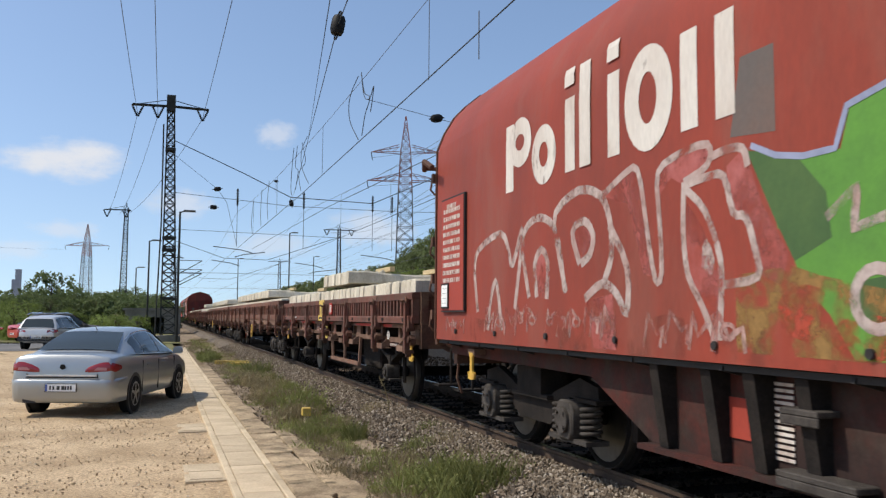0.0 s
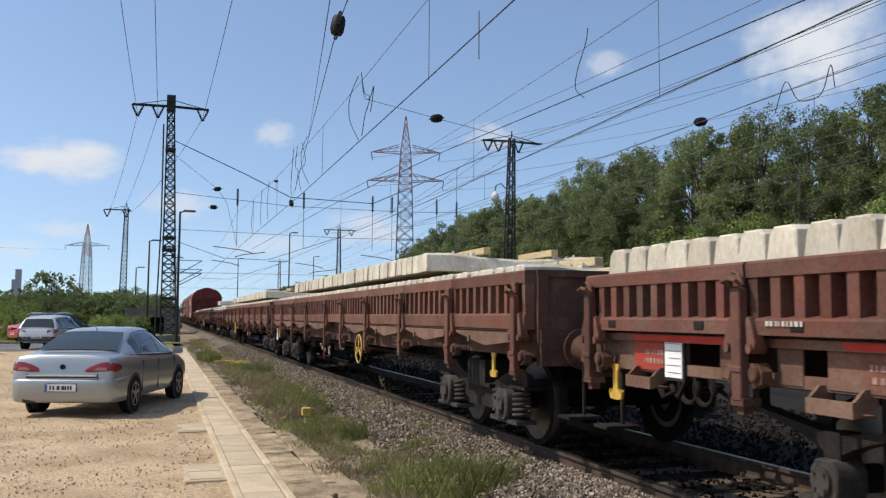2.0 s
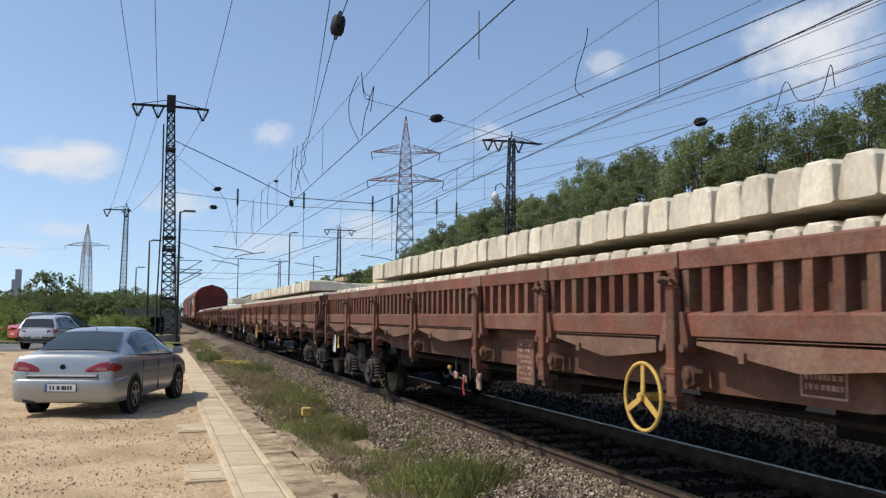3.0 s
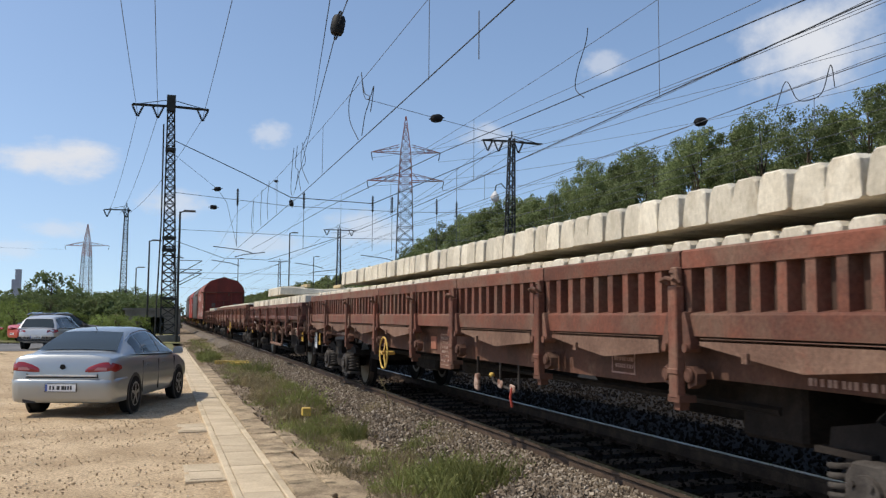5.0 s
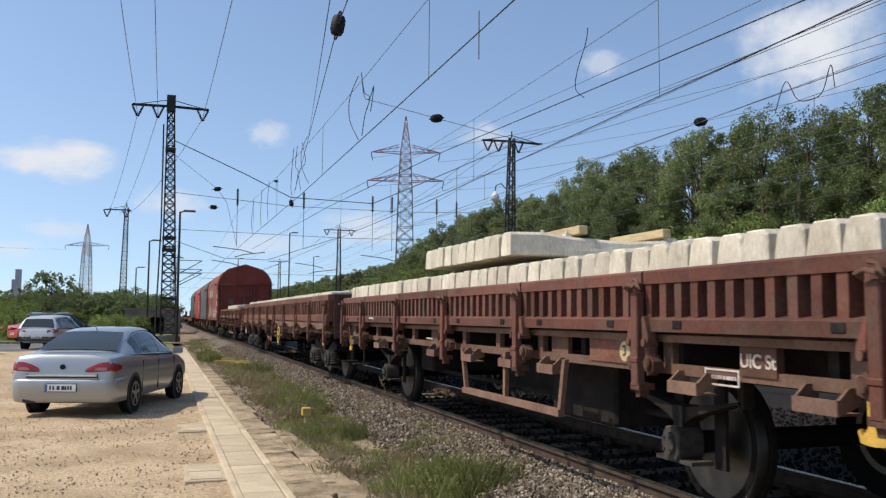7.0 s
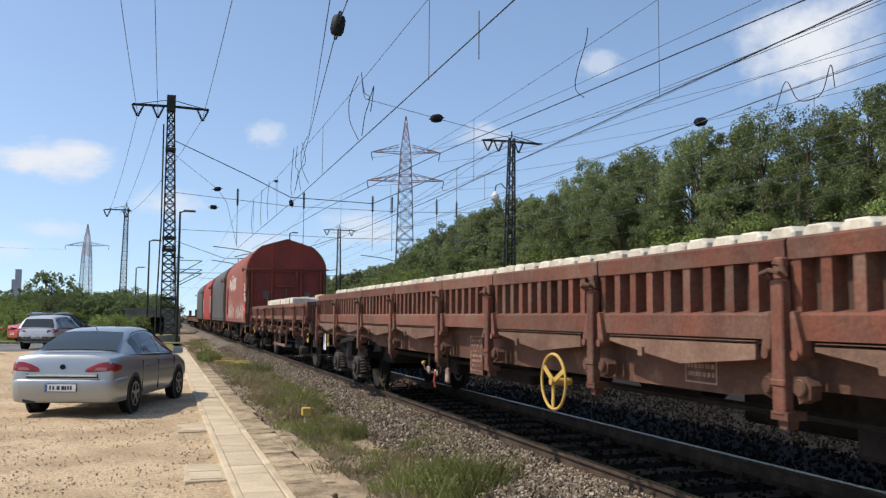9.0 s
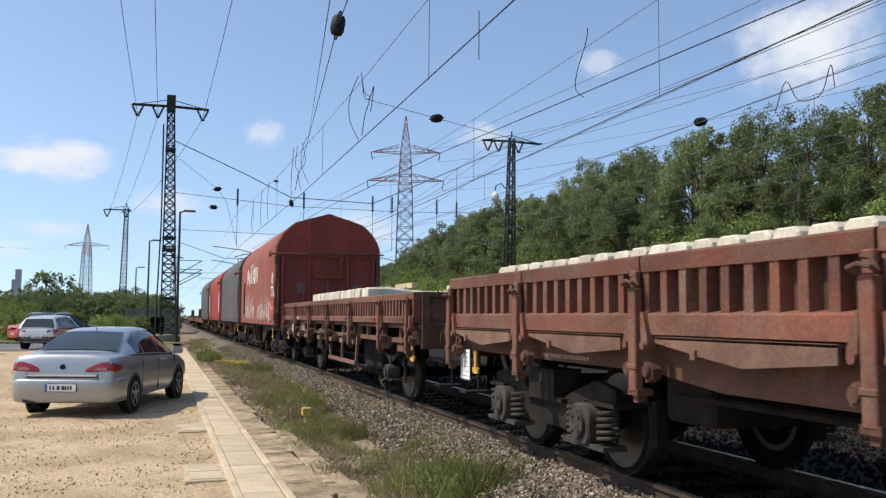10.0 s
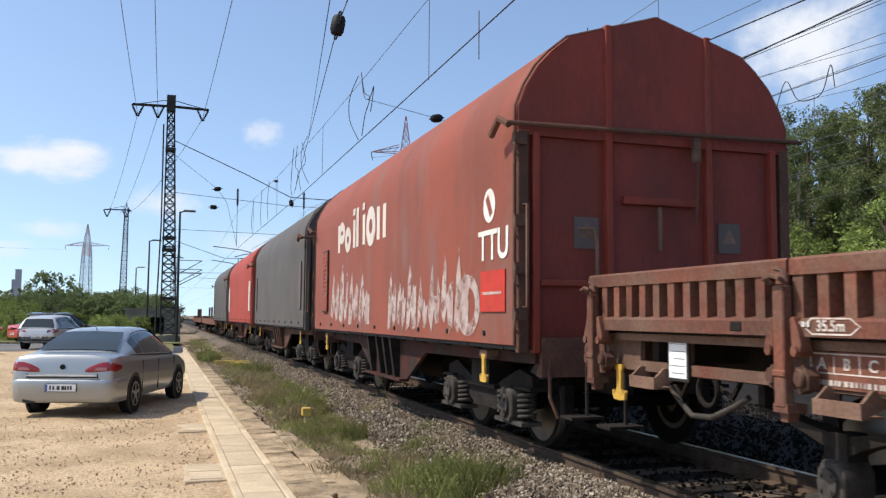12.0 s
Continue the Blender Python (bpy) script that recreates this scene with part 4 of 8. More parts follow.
    bars_part(w, -1.302, 1.3, 1.05, 0.25, 0.04, 1, M["letter"], "sill_stencil", False, seed + 1)
    if bright:
        for ya, yb in ((4.40, 5.70), (3.10, 3.68), (1.68, 2.14), (-0.34, -0.03), (-4.05, -2.45), (-4.95, -4.42)):
            bm = B()
            patch(bm, [(ya, 1.212), (yb, 1.210), (yb - 0.02, 1.172), (ya + 0.04, 1.168)], 0.003, -1.3405)
            part("paint_fleck", bm, M["red_paint"], w, "fresh red paint on the ledge")
        for ya, yb, key in ((5.16, 5.72, "hood_bright"), (2.70, 3.82, "brown"), (1.26, 1.70, "brown"), (-0.47, -0.26, "brown"), (4.0, 4.2, "tan"), (4.55, 4.72, "brown")):
            bm = B()
            box(bm, -1.308, -1.29, ya, yb, 0.96, 1.163)
            bevelled(bm, 0.004)
            infill = part("infill_plate", bm, M[key], w, "red infill plate of the sill" if key == "hood_bright" else "")
            if yb - ya > 0.4:
                bars_part(infill, -1.3085, (ya + yb) / 2, 1.06, (yb - ya) * 0.5, 0.12, 2, M["stencil"], "plate_writing", False, seed + int(ya * 10))
    if yellow:
        bm = B()
        box(bm, -1.44, -1.426, 0.22, 0.76, 1.235, 1.345)
        box(bm, -1.425, -1.416, 0.22, 0.76, 1.555, 1.66)
        for i in range(3):
            box(bm, -1.415, -1.406, 0.26 + 0.19 * i, 0.36 + 0.19 * i, 1.34, 1.56)
        box(bm, -1.33, -1.31, 0.34, 0.93, 0.86, 1.163)
        box(bm, -1.345, -1.338, 0.30, 0.88, 1.166, 1.215)
        yp = part("yellow_panel", bm, M["yellow"], w, "yellow painted number panel")
        bars_part(w, -1.331, 0.65, 1.08, 0.5, 0.10, 1, M["ink"], "panel_writing", False, seed + 5)
        bars_part(w, -1.331, 0.74, 0.99, 0.3, 0.04, 1, M["ink"], "panel_writing", False, seed + 6)
        bars_part(w, -1.4405, 0.50, 1.29, 0.4, 0.06, 1, M["ink"], "panel_writing", False, seed + 7)
        bm = B()
        box(bm, -1.425, -1.408, -0.63, -0.39, 1.365, 1.585)
        sign = part("emblem_plate", bm, M["red_paint"], w, "square red emblem plate")
        bm = B()
        for a, b, c, d in ((-0.68, -0.50, 1.565, 1.58), (-0.68, -0.50, 1.44, 1.455), (-0.68, -0.665, 1.44, 1.58), (-0.515, -0.50, 1.44, 1.58), (-0.645, -0.60, 1.47, 1.55), (-0.58, -0.535, 1.47, 1.55)):
            box(bm, -1.428, -1.425, a + 0.08, b + 0.08, c - 0.035, d - 0.035)
        part("emblem_bars", bm, M["white"], sign)
    CARRIED.append((w, s))
    return w


# -- telescopic hood wagons --
def hood_wagon(s, hood, end, style, seed):
    names = {"hood": "red", "hood_brown": "brown-red", "hood_grey": "dark grey", "hood_bright": "bright red"}
    w = thing("hood_wagon", names[hood] + {"tag": " telescopic-hood wagon covered in spray paint and white emblem", "name": " telescopic-hood wagon with white emblem and pale spray paint", "": " telescopic-hood freight wagon, dusty and plain"}[style],
              "railway wagon", "wagons of the train")
    half = 5.35
    prof = hood_profile()
    bm = B()
    ys = [-half, -half + 0.05, -1.85, -1.80, 1.80, 1.85, half - 0.05, half]
    ins = [0.02, 0.0, 0.0, 0.0, 0.0, 0.0, 0.0, 0.02]
    rings = [[bm.verts.new((x * (1 - d / 1.5), y, zz - (d if zz > 3.2 else 0))) for x, zz in prof] for y, d in zip(ys, ins)]
    for a, b in zip(rings, rings[1:]):
        for i in range(len(prof) - 1):
            bm.faces.new((a[i], a[i + 1], b[i + 1], b[i]))
    part("hood", bm, M[hood], w, smooth=35)
    for sy in (-1, 1):
        bm = B()
        prism(bm, [(x * 0.975, 0.99 + (zz - 0.99) * 0.993) for x, zz in prof], sy * (half - 0.10), sy * (half - 0.02))
        wall = part("end_wall", bm, M[end], w, "shaded dark red end wall")
        bm = B()
        for i in range(len(prof) - 1):
            (xa, za), (xb, zb) = prof[i], prof[i + 1]
            rod(bm, [(xa * 1.001, sy * half, za), (xb * 1.001, sy * half, zb)], 0.013, 5)
        part("hood_rim", bm, M["brown_dark"] if style else M["black"], w, "dark rim of the hood")
        bm = B()
        prism(bm, [(x * 0.985, max(3.02, 0.99 + (zz - 0.99) * 0.996)) for x, zz in prof if zz >= 3.0], sy * (half - 0.02), sy * (half + 0.035))
        part("gable_panel", bm, M[end], wall, "red gable panel above the locking bar")
        for cx in (-1.46, 1.46):
            bm = B()
            box(bm, cx - 0.055, cx + 0.055, sy * (half + 0.02) - 0.035, sy * (half + 0.02) + 0.035, 1.0, 3.06)
            bevelled(bm, 0.01)
            post = part("corner_post", bm, M["brown_dark"] if style else M[end], w, "grimy corner post of the end wall")
            if style and cx < 0:
                for lz in (1.36, 1.78, 2.22, 2.98):
                    bm = B()
                    box(bm, cx - 0.105, cx + 0.02, sy * (half + 0.06) - 0.03, sy * (half + 0.06) + 0.03, lz - 0.06, lz + 0.05)
                    rod(bm, [(cx - 0.09, sy * (half + 0.09), lz + 0.02), (cx - 0.11, sy * (half + 0.10), lz - 0.14), (cx - 0.05, sy * (half + 0.10), lz - 0.20)], 0.013)
                    part("hood_latch", bm, M["rust"], post, "rusty hood latch")
        y0, y1 = sorted((sy * (half - 0.03), sy * (half + 0.055)))
        for xa, xb, za, zb in ((-0.595, -0.525, 1.05, 4.16), (0.525, 0.595, 1.05, 4.16), (-1.36, -1.29, 1.0, 3.05), (1.29, 1.36, 1.0, 3.05), (-0.40, 0.42, 2.42, 2.50), (-1.28, 1.28, 1.62, 1.68)):
            bm = B()
            box(bm, xa, xb, y0 + (0.012 if zb - za < 1 else 0), y1 - (0.012 if zb - za < 1 else 0), za, zb)
            bevelled(bm, 0.008)
            part("end_post", bm, M["hood"] if style else M[end], wall)
        bm = B()
        rod(bm, [(-1.66, sy * (half + 0.12), 3.10), (1.62, sy * (half + 0.12), 3.14)], 0.024, 8)
        rod(bm, [(-1.66, sy * (half - 0.25), 3.05), (-1.68, sy * (half + 0.0), 3.16), (-1.64, sy * (half + 0.13), 3.08)], 0.035)
        box(bm, 0.32, 0.40, sy * (half + 0.12) - 0.02, sy * (half + 0.12) + 0.02, 2.86, 3.10)
        rod(bm, [(0.38, sy * (half + 0.12), 2.9), (0.36, sy * (half + 0.11), 2.25)], 0.014)
        part("locking_bar", bm, M["brown_dark"], w, "rusty locking bar across the end")
        x = -1.46
        for pts, r in (([(x, sy * half, 2.36), (x, sy * (half + 0.14), 2.36), (x, sy * (half + 0.14), 1.42), (x, sy * half, 1.42)], 0.016),
                       ([(x + 0.55, sy * (half + 0.06), 2.16), (x + 0.68, sy * (half + 0.12), 2.16), (x + 0.72, sy * (half + 0.12), 2.05), (x + 0.72, sy * (half + 0.12), 1.25)], 0.017),
                       ([(-0.02, sy * (half + 0.06), 2.40), (-0.02, sy * (half + 0.06), 1.98)], 0.02)):
            bm = B()
            rod(bm, pts, r)
            part("grab_rail", bm, M["tan"] if style else M["rust"], w, "bent steel grab rail")
        if style:
            for x in (-0.78, 0.82):
                bm = B()
                box(bm, x - 0.13, x + 0.13, sy * (half - 0.02) - 0.012, sy * (half - 0.02) + 0.012, 1.98, 2.28)
                plate = part("warning_plate", bm, M["grey_patch"], w, "faded grey warning plate")
                bm = B()
                yy = sy * (half - 0.02) + sy * 0.014
                vs = [bm.verts.new((x + a, yy, 2.14 + b)) for a, b in ((-0.085, -0.06), (0.085, -0.06), (0.0, 0.09))]
                bm.faces.new(vs)
                part("warning_triangle", bm, M["tan"], plate, "dull yellow triangle")
        part("shunter_step", cached("step", step_mesh), None, w, at=pose(-1.0, sy * (half + 0.3), 0.0))
        bm = B()
        rod(bm, [(-1.2, sy * (half + 0.05), 0.95), (-1.22, sy * (half + 0.10), 0.6), (-1.15, sy * (half + 0.12), 0.42)], 0.016)
        box(bm, -1.28, 1.28, sy * half - 0.06, sy * half + 0.04, 0.78, 1.14)
        part("end_beam", bm, M["brown_dark"], w)
        add_bogie(w, sy * 3.5)
        part("tow_hook", cached("hook", hook_mesh), None, w, "pale yellow towing hook", at=pose(-1.44, sy * 4.35, 0.86) @ Matrix.Diagonal((0.75, 0.75, 0.75, 1)))
        bm = B()
        box(bm, -1.45, -1.2, sy * 4.35 - 0.10, sy * 4.35 + 0.10, 0.93, 0.99)
        part("hook_bracket", bm, M["tan"], w)
    for sx in (-1, 1):
        bm = B()
        prism(bm, [(-half, 1.06), (half, 1.06), (half, 0.90), (1.92, 0.86), (1.02, 0.46), (-1.02, 0.46), (-1.92, 0.86), (-half, 0.90)], sx * 1.30 - 0.02, sx * 1.30 + 0.02, "x")
        box(bm, sx * 1.36 - 0.07, sx * 1.36 + 0.07, -1.05, 1.05, 0.43, 0.465)
        part("side_sill", bm, M["sill_red"] if style else M["brown_dark"], w, "dark red deep side sill")
        for y in (-0.62, -0.20, 0.20, 0.77):
            bm = B()
            prism(bm, [(sx * 1.32, 1.02), (sx * 1.47, 1.02), (sx * 1.39, 0.47), (sx * 1.32, 0.47)], y - 0.05, y + 0.05)
            part("sill_rib", bm, M["under"] if style else M["brown_dark"], w)
        bm = B()
        box(bm, sx * 1.42 - 0.07, sx * 1.42 + 0.07, -half, half, 1.025, 1.062)
        for i in range(9):
            y = -4.6 + 1.15 * i
            cyl(bm, (sx * 1.52, y, 1.17), (sx * 1.55, y, 1.17), 0.026, None, 10)
        for i in range(11):
            y = -5.0 + i
            rod(bm, [(sx * 1.33, y, 1.0), (sx * 1.50, y, 1.04)], 0.02, 4)
        part("guide_rail", bm, M["black"], w, "black runner rail with rollers")
    bm = B()
    box(bm, -1.25, 1.25, -half, half, 0.9, 1.05)
    for x in (-0.4, 0.4):
        box(bm, x - 0.1, x + 0.1, -half, half, 0.6, 0.9)
    cyl(bm, (-0.6, -1.0, 0.62), (-0.6, 0.4, 0.62), 0.2, None, 14)
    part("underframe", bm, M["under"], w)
    if style:
        decorate(w, style, seed)
    elif hood in ("hood_grey", "hood_bright"):
        for ya in (-4.95, 4.60):
          bm = B()
          box(bm, -1.56, -1.535, ya, ya + 0.35, 1.5, 2.6)
          part("data_plate", bm, M["grey_patch"] if hood == "hood_grey" else M["white"], w, "pale framed data plate")
    CARRIED.append((w, s))
    return w


def emblem_word(w, y0, y1, z0, z1):
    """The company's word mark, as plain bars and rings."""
    k, h = y1 - y0, z1 - z0
    t = 0.052 * abs(k)

    def painted(bm):
        part("emblem_shape", bm, M["letter"], w, "large weathered white emblem shape")

    def bar(u, low, high, wide=1.0, lift=0.004):
        bm = B()
        stroke(bm, [(y0 + k * u, z0 + h * low), (y0 + k * u, z0 + h * high)], t * wide, lift)
        painted(bm)

    def ring(u, mid, ry, rz, wide=0.85):
        bm = B()
        stroke(bm, ellipse(y0 + k * u, z0 + h * mid, abs(k) * ry, h * rz, 26), t * wide, 0.0044, None, True)
        painted(bm)
    bar(0.030, 0.0, 1.0)
    ring(0.100, 0.68, 0.052, 0.24)
    ring(0.248, 0.36, 0.048, 0.29)
    bar(0.393, 0.0, 0.95, 0.95)
    bar(0.393, 1.10, 1.33, 0.95, 0.012)
    bar(0.470, 0.0, 1.30, 1.0, 0.010)
    bar(0.596, 0.0, 0.98, 0.95)
    bar(0.596, 1.12, 1.35, 0.95, 0.012)
    ring(0.730, 0.50, 0.060, 0.43, 1.05)
    bar(0.868, 0.0, 1.0)
    bar(0.972, 0.0, 1.0)


def scrawl(bm, rnd, y0, y1, z0, z1, n, width):
    for i in range(n):
        y = y0 + (y1 - y0) * (i + 0.5) / n
        d = abs(y1 - y0) / n
        top, low = z1 - rnd.uniform(0, 0.2) * (z1 - z0), z0 + rnd.uniform(0, 0.2) * (z1 - z0)
        stroke(bm, [(y + d * 0.45, low), (y + d * rnd.uniform(0.1, 0.4), top), (y - d * rnd.uniform(-0.1, 0.3), low + 0.35 * (z1 - z0)), (y - d * 0.5, top - rnd.uniform(0, 0.1)), (y - d * rnd.uniform(0.3, 0.6), low)], width, 0.0032 + 0.0001 * i)
        if rnd.random() < 0.6:
            stroke(bm, ellipse(y, (low + top) / 2, d * 0.25, (top - low) * 0.18, 10), width * 0.8, 0.0036 + 0.0001 * i, None, True)


def decorate(w, style, seed):
    rnd = random.Random(seed)
    if style == "tag":
        c = 4.15
        emblem_word(w, 3.19, -0.23, 2.49, 3.12)
        bm = B()
        patch(bm, [(p - c, z) for p, z in ((3.93, 2.5), (3.88, 2.80), (3.60, 2.80), (3.60, 2.32), (3.98, 2.36))], 0.0012)
        part("overpaint", bm, M["grey_patch"], w, "grey overpainted patch")
        bm = B()
        for pts in ([(5.44, 2.21), (5.16, 2.33), (4.97, 2.37), (4.80, 1.60), (4.92, 1.62), (5.12, 2.12)],
                    [(4.74, 2.30), (4.17, 2.37), (4.18, 2.24), (4.46, 2.16), (4.58, 2.22), (4.72, 2.12)],
                    [(4.02, 2.20), (3.86, 2.28), (3.72, 1.95), (3.52, 1.66), (3.58, 1.50), (3.74, 1.56), (3.85, 1.92), (3.97, 1.92)],
                    [(4.42, 2.05), (4.24, 1.85), (4.24, 1.60), (4.14, 1.60), (4.08, 1.70), (4.12, 1.25), (4.30, 1.46), (4.42, 1.60)],
                    [(5.98, 2.0), (5.76, 2.07), (5.62, 1.94), (5.80, 1.78)], [(6.68, 1.80), (6.54, 1.91), (6.42, 1.78), (6.46, 1.5), (6.62, 1.5)],
                    [(5.74, 1.45), (5.34, 1.50), (5.30, 1.10), (5.62, 1.10)]):
            patch(bm, [(p - c, z) for p, z in pts], 0.0014)
        part("spray_fill", bm, M["pink"], w, "faded pink spray paint")
        bm = B()
        lines = [
            [(8.08, 1.38), (8.19, 1.80), (8.12, 2.02), (7.42, 2.16), (7.26, 1.95), (7.19, 1.74), (6.92, 2.20), (6.98, 1.90), (7.12, 1.40)],
            [(7.80, 1.20), (7.72, 1.52), (7.59, 1.72), (7.50, 1.48), (7.44, 1.20)],
            [(6.80, 1.50), (6.93, 1.85), (6.93, 2.10), (6.66, 2.20), (6.36, 2.14), (6.20, 1.95), (6.10, 1.52)],
            [(6.64, 1.50), (6.70, 1.80), (6.54, 1.93), (6.40, 1.80), (6.44, 1.48)],
            [(6.08, 1.53), (6.24, 1.92), (6.32, 2.20), (5.84, 2.34), (5.48, 2.24), (5.36, 2.04), (5.33, 1.78), (5.45, 1.60)],
            [(5.84, 1.74), (6.00, 2.02), (5.76, 2.09), (5.60, 1.95), (5.66, 1.80), (5.82, 1.74)],
            [(5.38, 2.00), (5.10, 1.68), (5.14, 1.30), (5.26, 1.50), (5.48, 1.60), (5.76, 1.47)],
            [(5.46, 2.23), (5.16, 2.34), (4.97, 2.38), (4.88, 1.95), (4.78, 1.54), (4.69, 1.58), (4.72, 2.00), (4.76, 2.30), (4.50, 2.36), (4.16, 2.38), (4.17, 2.23), (4.44, 2.17)],
            [(4.44, 2.17), (4.46, 1.85), (4.42, 1.58), (4.28, 1.42), (4.15, 1.20)],
            [(4.43, 2.13), (4.22, 1.98), (4.07, 1.66), (4.09, 1.40), (4.11, 1.20)],
            [(4.17, 2.28), (4.02, 2.30), (3.86, 2.29), (3.83, 2.17)],
            [(4.44, 2.15), (4.20, 2.17), (4.03, 2.17), (3.97, 1.90), (3.85, 1.91), (3.78, 1.70), (3.73, 1.54), (4.06, 1.52)],
            [(4.24, 1.62), (4.23, 1.82), (4.14, 1.60), (4.24, 1.62)],
        ]
        for i, pts in enumerate(lines):
            stroke(bm, rounded([(p - c, z) for p, z in pts]), 0.070 if i < 7 else 0.052, 0.0019 + 0.00012 * i)
        part("spray_outline", bm, M["stroke"], w, "grey-white spray-painted outlines")
        bm = B()
        for y0, y1, z0, z1, n in ((7.9, 6.6, 1.15, 1.45, 5), (6.5, 5.3, 1.15, 1.45, 5), (4.95, 3.9, 1.13, 1.38, 4), (9.1, 8.5, 1.15, 1.33, 3), (5.7, 5.3, 1.15, 1.4, 2)):
            scrawl(bm, rnd, y0 - c, y1 - c, z0, z1, n, 0.035)
        part("faint_scrawl", bm, M["faint"], w, "washed-out pale scrawls")
        bm = B()
        patch(bm, [(p - c, z) for p, z in ((3.66, 2.0), (3.45, 2.16), (3.15, 2.14), (3.08, 2.34), (2.7, 2.42), (1.6, 2.3), (1.0, 1.8), (1.2, 1.2), (2.4, 1.12), (3.1, 1.14), (3.25, 1.35), (3.42, 1.5), (3.48, 1.62), (3.44, 1.78), (3.6, 1.8))], 0.0016)
        part("spray_fill", bm, M["green"], w, "bright green spray paint")
        bm = B()
        patch(bm, [(p - c, z) for p, z in ((3.84, 2.26), (3.45, 2.16), (3.38, 1.95), (3.25, 1.95), (3.22, 1.72), (3.48, 1.62), (3.62, 1.85))], 0.0020)
        patch(bm, [(p - c, z) for p, z in ((3.1, 1.5), (2.9, 1.52), (2.85, 1.3), (3.05, 1.3))], 0.0020)
        part("spray_fill", bm, M["green_dark"], w, "dark green spray paint")
        bm = B()
        stroke(bm, [(p - c, z) for p, z in ((3.80, 2.28), (3.6, 2.19), (3.4, 2.15), (3.18, 2.15), (3.1, 2.34), (2.95, 2.37), (2.6, 2.44))], 0.035, 0.0040)
        part("spray_outline", bm, M["blue_spray"], w, "pale blue spray outline")
        bm = B()
        stroke(bm, ellipse(2.95 - c, 1.42, 0.14, 0.14, 16), 0.06, 0.0042, None, True)
        stroke(bm, [(p - c, z) for p, z in ((3.25, 1.82), (3.05, 1.95), (3.08, 1.75), (2.85, 1.8), (2.6, 1.6), (2.4, 1.9))], 0.05, 0.0043)
        stroke(bm, [(p - c, z) for p, z in ((2.6, 1.3), (2.2, 2.1), (1.9, 1.4), (1.6, 2.0))], 0.07, 0.0044)
        part("spray_outline", bm, M["stroke"], w, "pale spray shapes over the green")
        bm = B()
        patch(bm, [(p - c, z) for p, z in ((3.96, 1.14), (3.95, 1.57), (3.5, 1.60), (3.3, 1.54), (2.9, 1.36), (2.3, 1.34), (2.1, 1.12))], 0.0024)
        part("spray_fill", bm, M["ochre"], w, "ochre spray mist")
        bm = B()
        patch(bm, ellipse(3.42 - c, 1.36, 0.20, 0.14, 18), 0.0030)
        patch(bm, ellipse(3.02 - c, 1.24, 0.22, 0.11, 18), 0.0030)
        part("spray_fill", bm, M["red_mist"], w, "thin red spray mist")
        for y0, y1, top in ((5.3, 3.4, 1.34), (3.4, 1.2, 1.26), (1.2, -0.8, 1.30), (-0.8, -2.6, 1.24), (-2.6, -5.3, 1.30)):
            bm = B()
            patch(bm, [(y0, 1.075), (y0, top - 0.06), ((y0 * 2 + y1) / 3, top + 0.05), ((y0 + y1 * 2) / 3, top - 0.02), (y1, top - 0.06), (y1, 1.075)], 0.0036)
            part("grime", bm, M["grime"], w, "brown rail grime along the lower edge")
        bm = B()
        box(bm, -1.56, -1.532, 8.42 - c, 9.2 - c, 1.38, 2.66)
        pl = part("data_panel", bm, M["black"], w, "black-framed red data panel")
        bm = B()
        box(bm, -1.566, -1.56, 8.44 - c, 9.18 - c, 1.40, 2.64)
        part("panel_face", bm, M["hood_bright"], pl)
        bars_part(w, -1.567, 8.83 - c, 2.12, 0.56, 0.86, 10, M["stencil_white"], "panel_writing", False, seed)
        bars_part(w, -1.567, 8.83 - c, 2.56, 0.3, 0.09, 1, M["stencil_white"], "panel_writing", False, seed)
        add_sheet(w, -1.568, 9.02 - c, 1.56, 0.20, 0.24, 4)
        bm = B()
        for i in range(13):
            box(bm, -1.332, -1.325, -0.40, -0.25, 0.55 + 0.034 * i, 0.568 + 0.034 * i)
        part("load_stripes", bm, M["stencil_white"], w, "white striped marking on the sill")
        bm = B()
        box(bm, -1.332, -1.325, -0.05, 0.15, 0.62, 0.86)
        part("paint_fleck", bm, M["hood_bright"], w, "fresh red paint on the sill")
        for yc, zc, L in ((-0.60, 0.83, 0.28), (-0.70, 0.50, 0.56)):
            bm = B()
            box(bm, -1.48, -1.33, yc - L / 2, yc + L / 2, zc, zc + 0.035)
            box(bm, -1.48, -1.46, yc - L / 2, yc + L / 2, zc - 0.05, zc)
            bevelled(bm, 0.006)
            part("side_step", bm, M["axlebox"], w, "worn grey steel step")
    elif style == "name":
        c = 117.30 - 104.64
        emblem_word(w, 15.6 - c, 12.05 - c, 2.48, 2.98)
        bm = B()
        lift = 0.0026
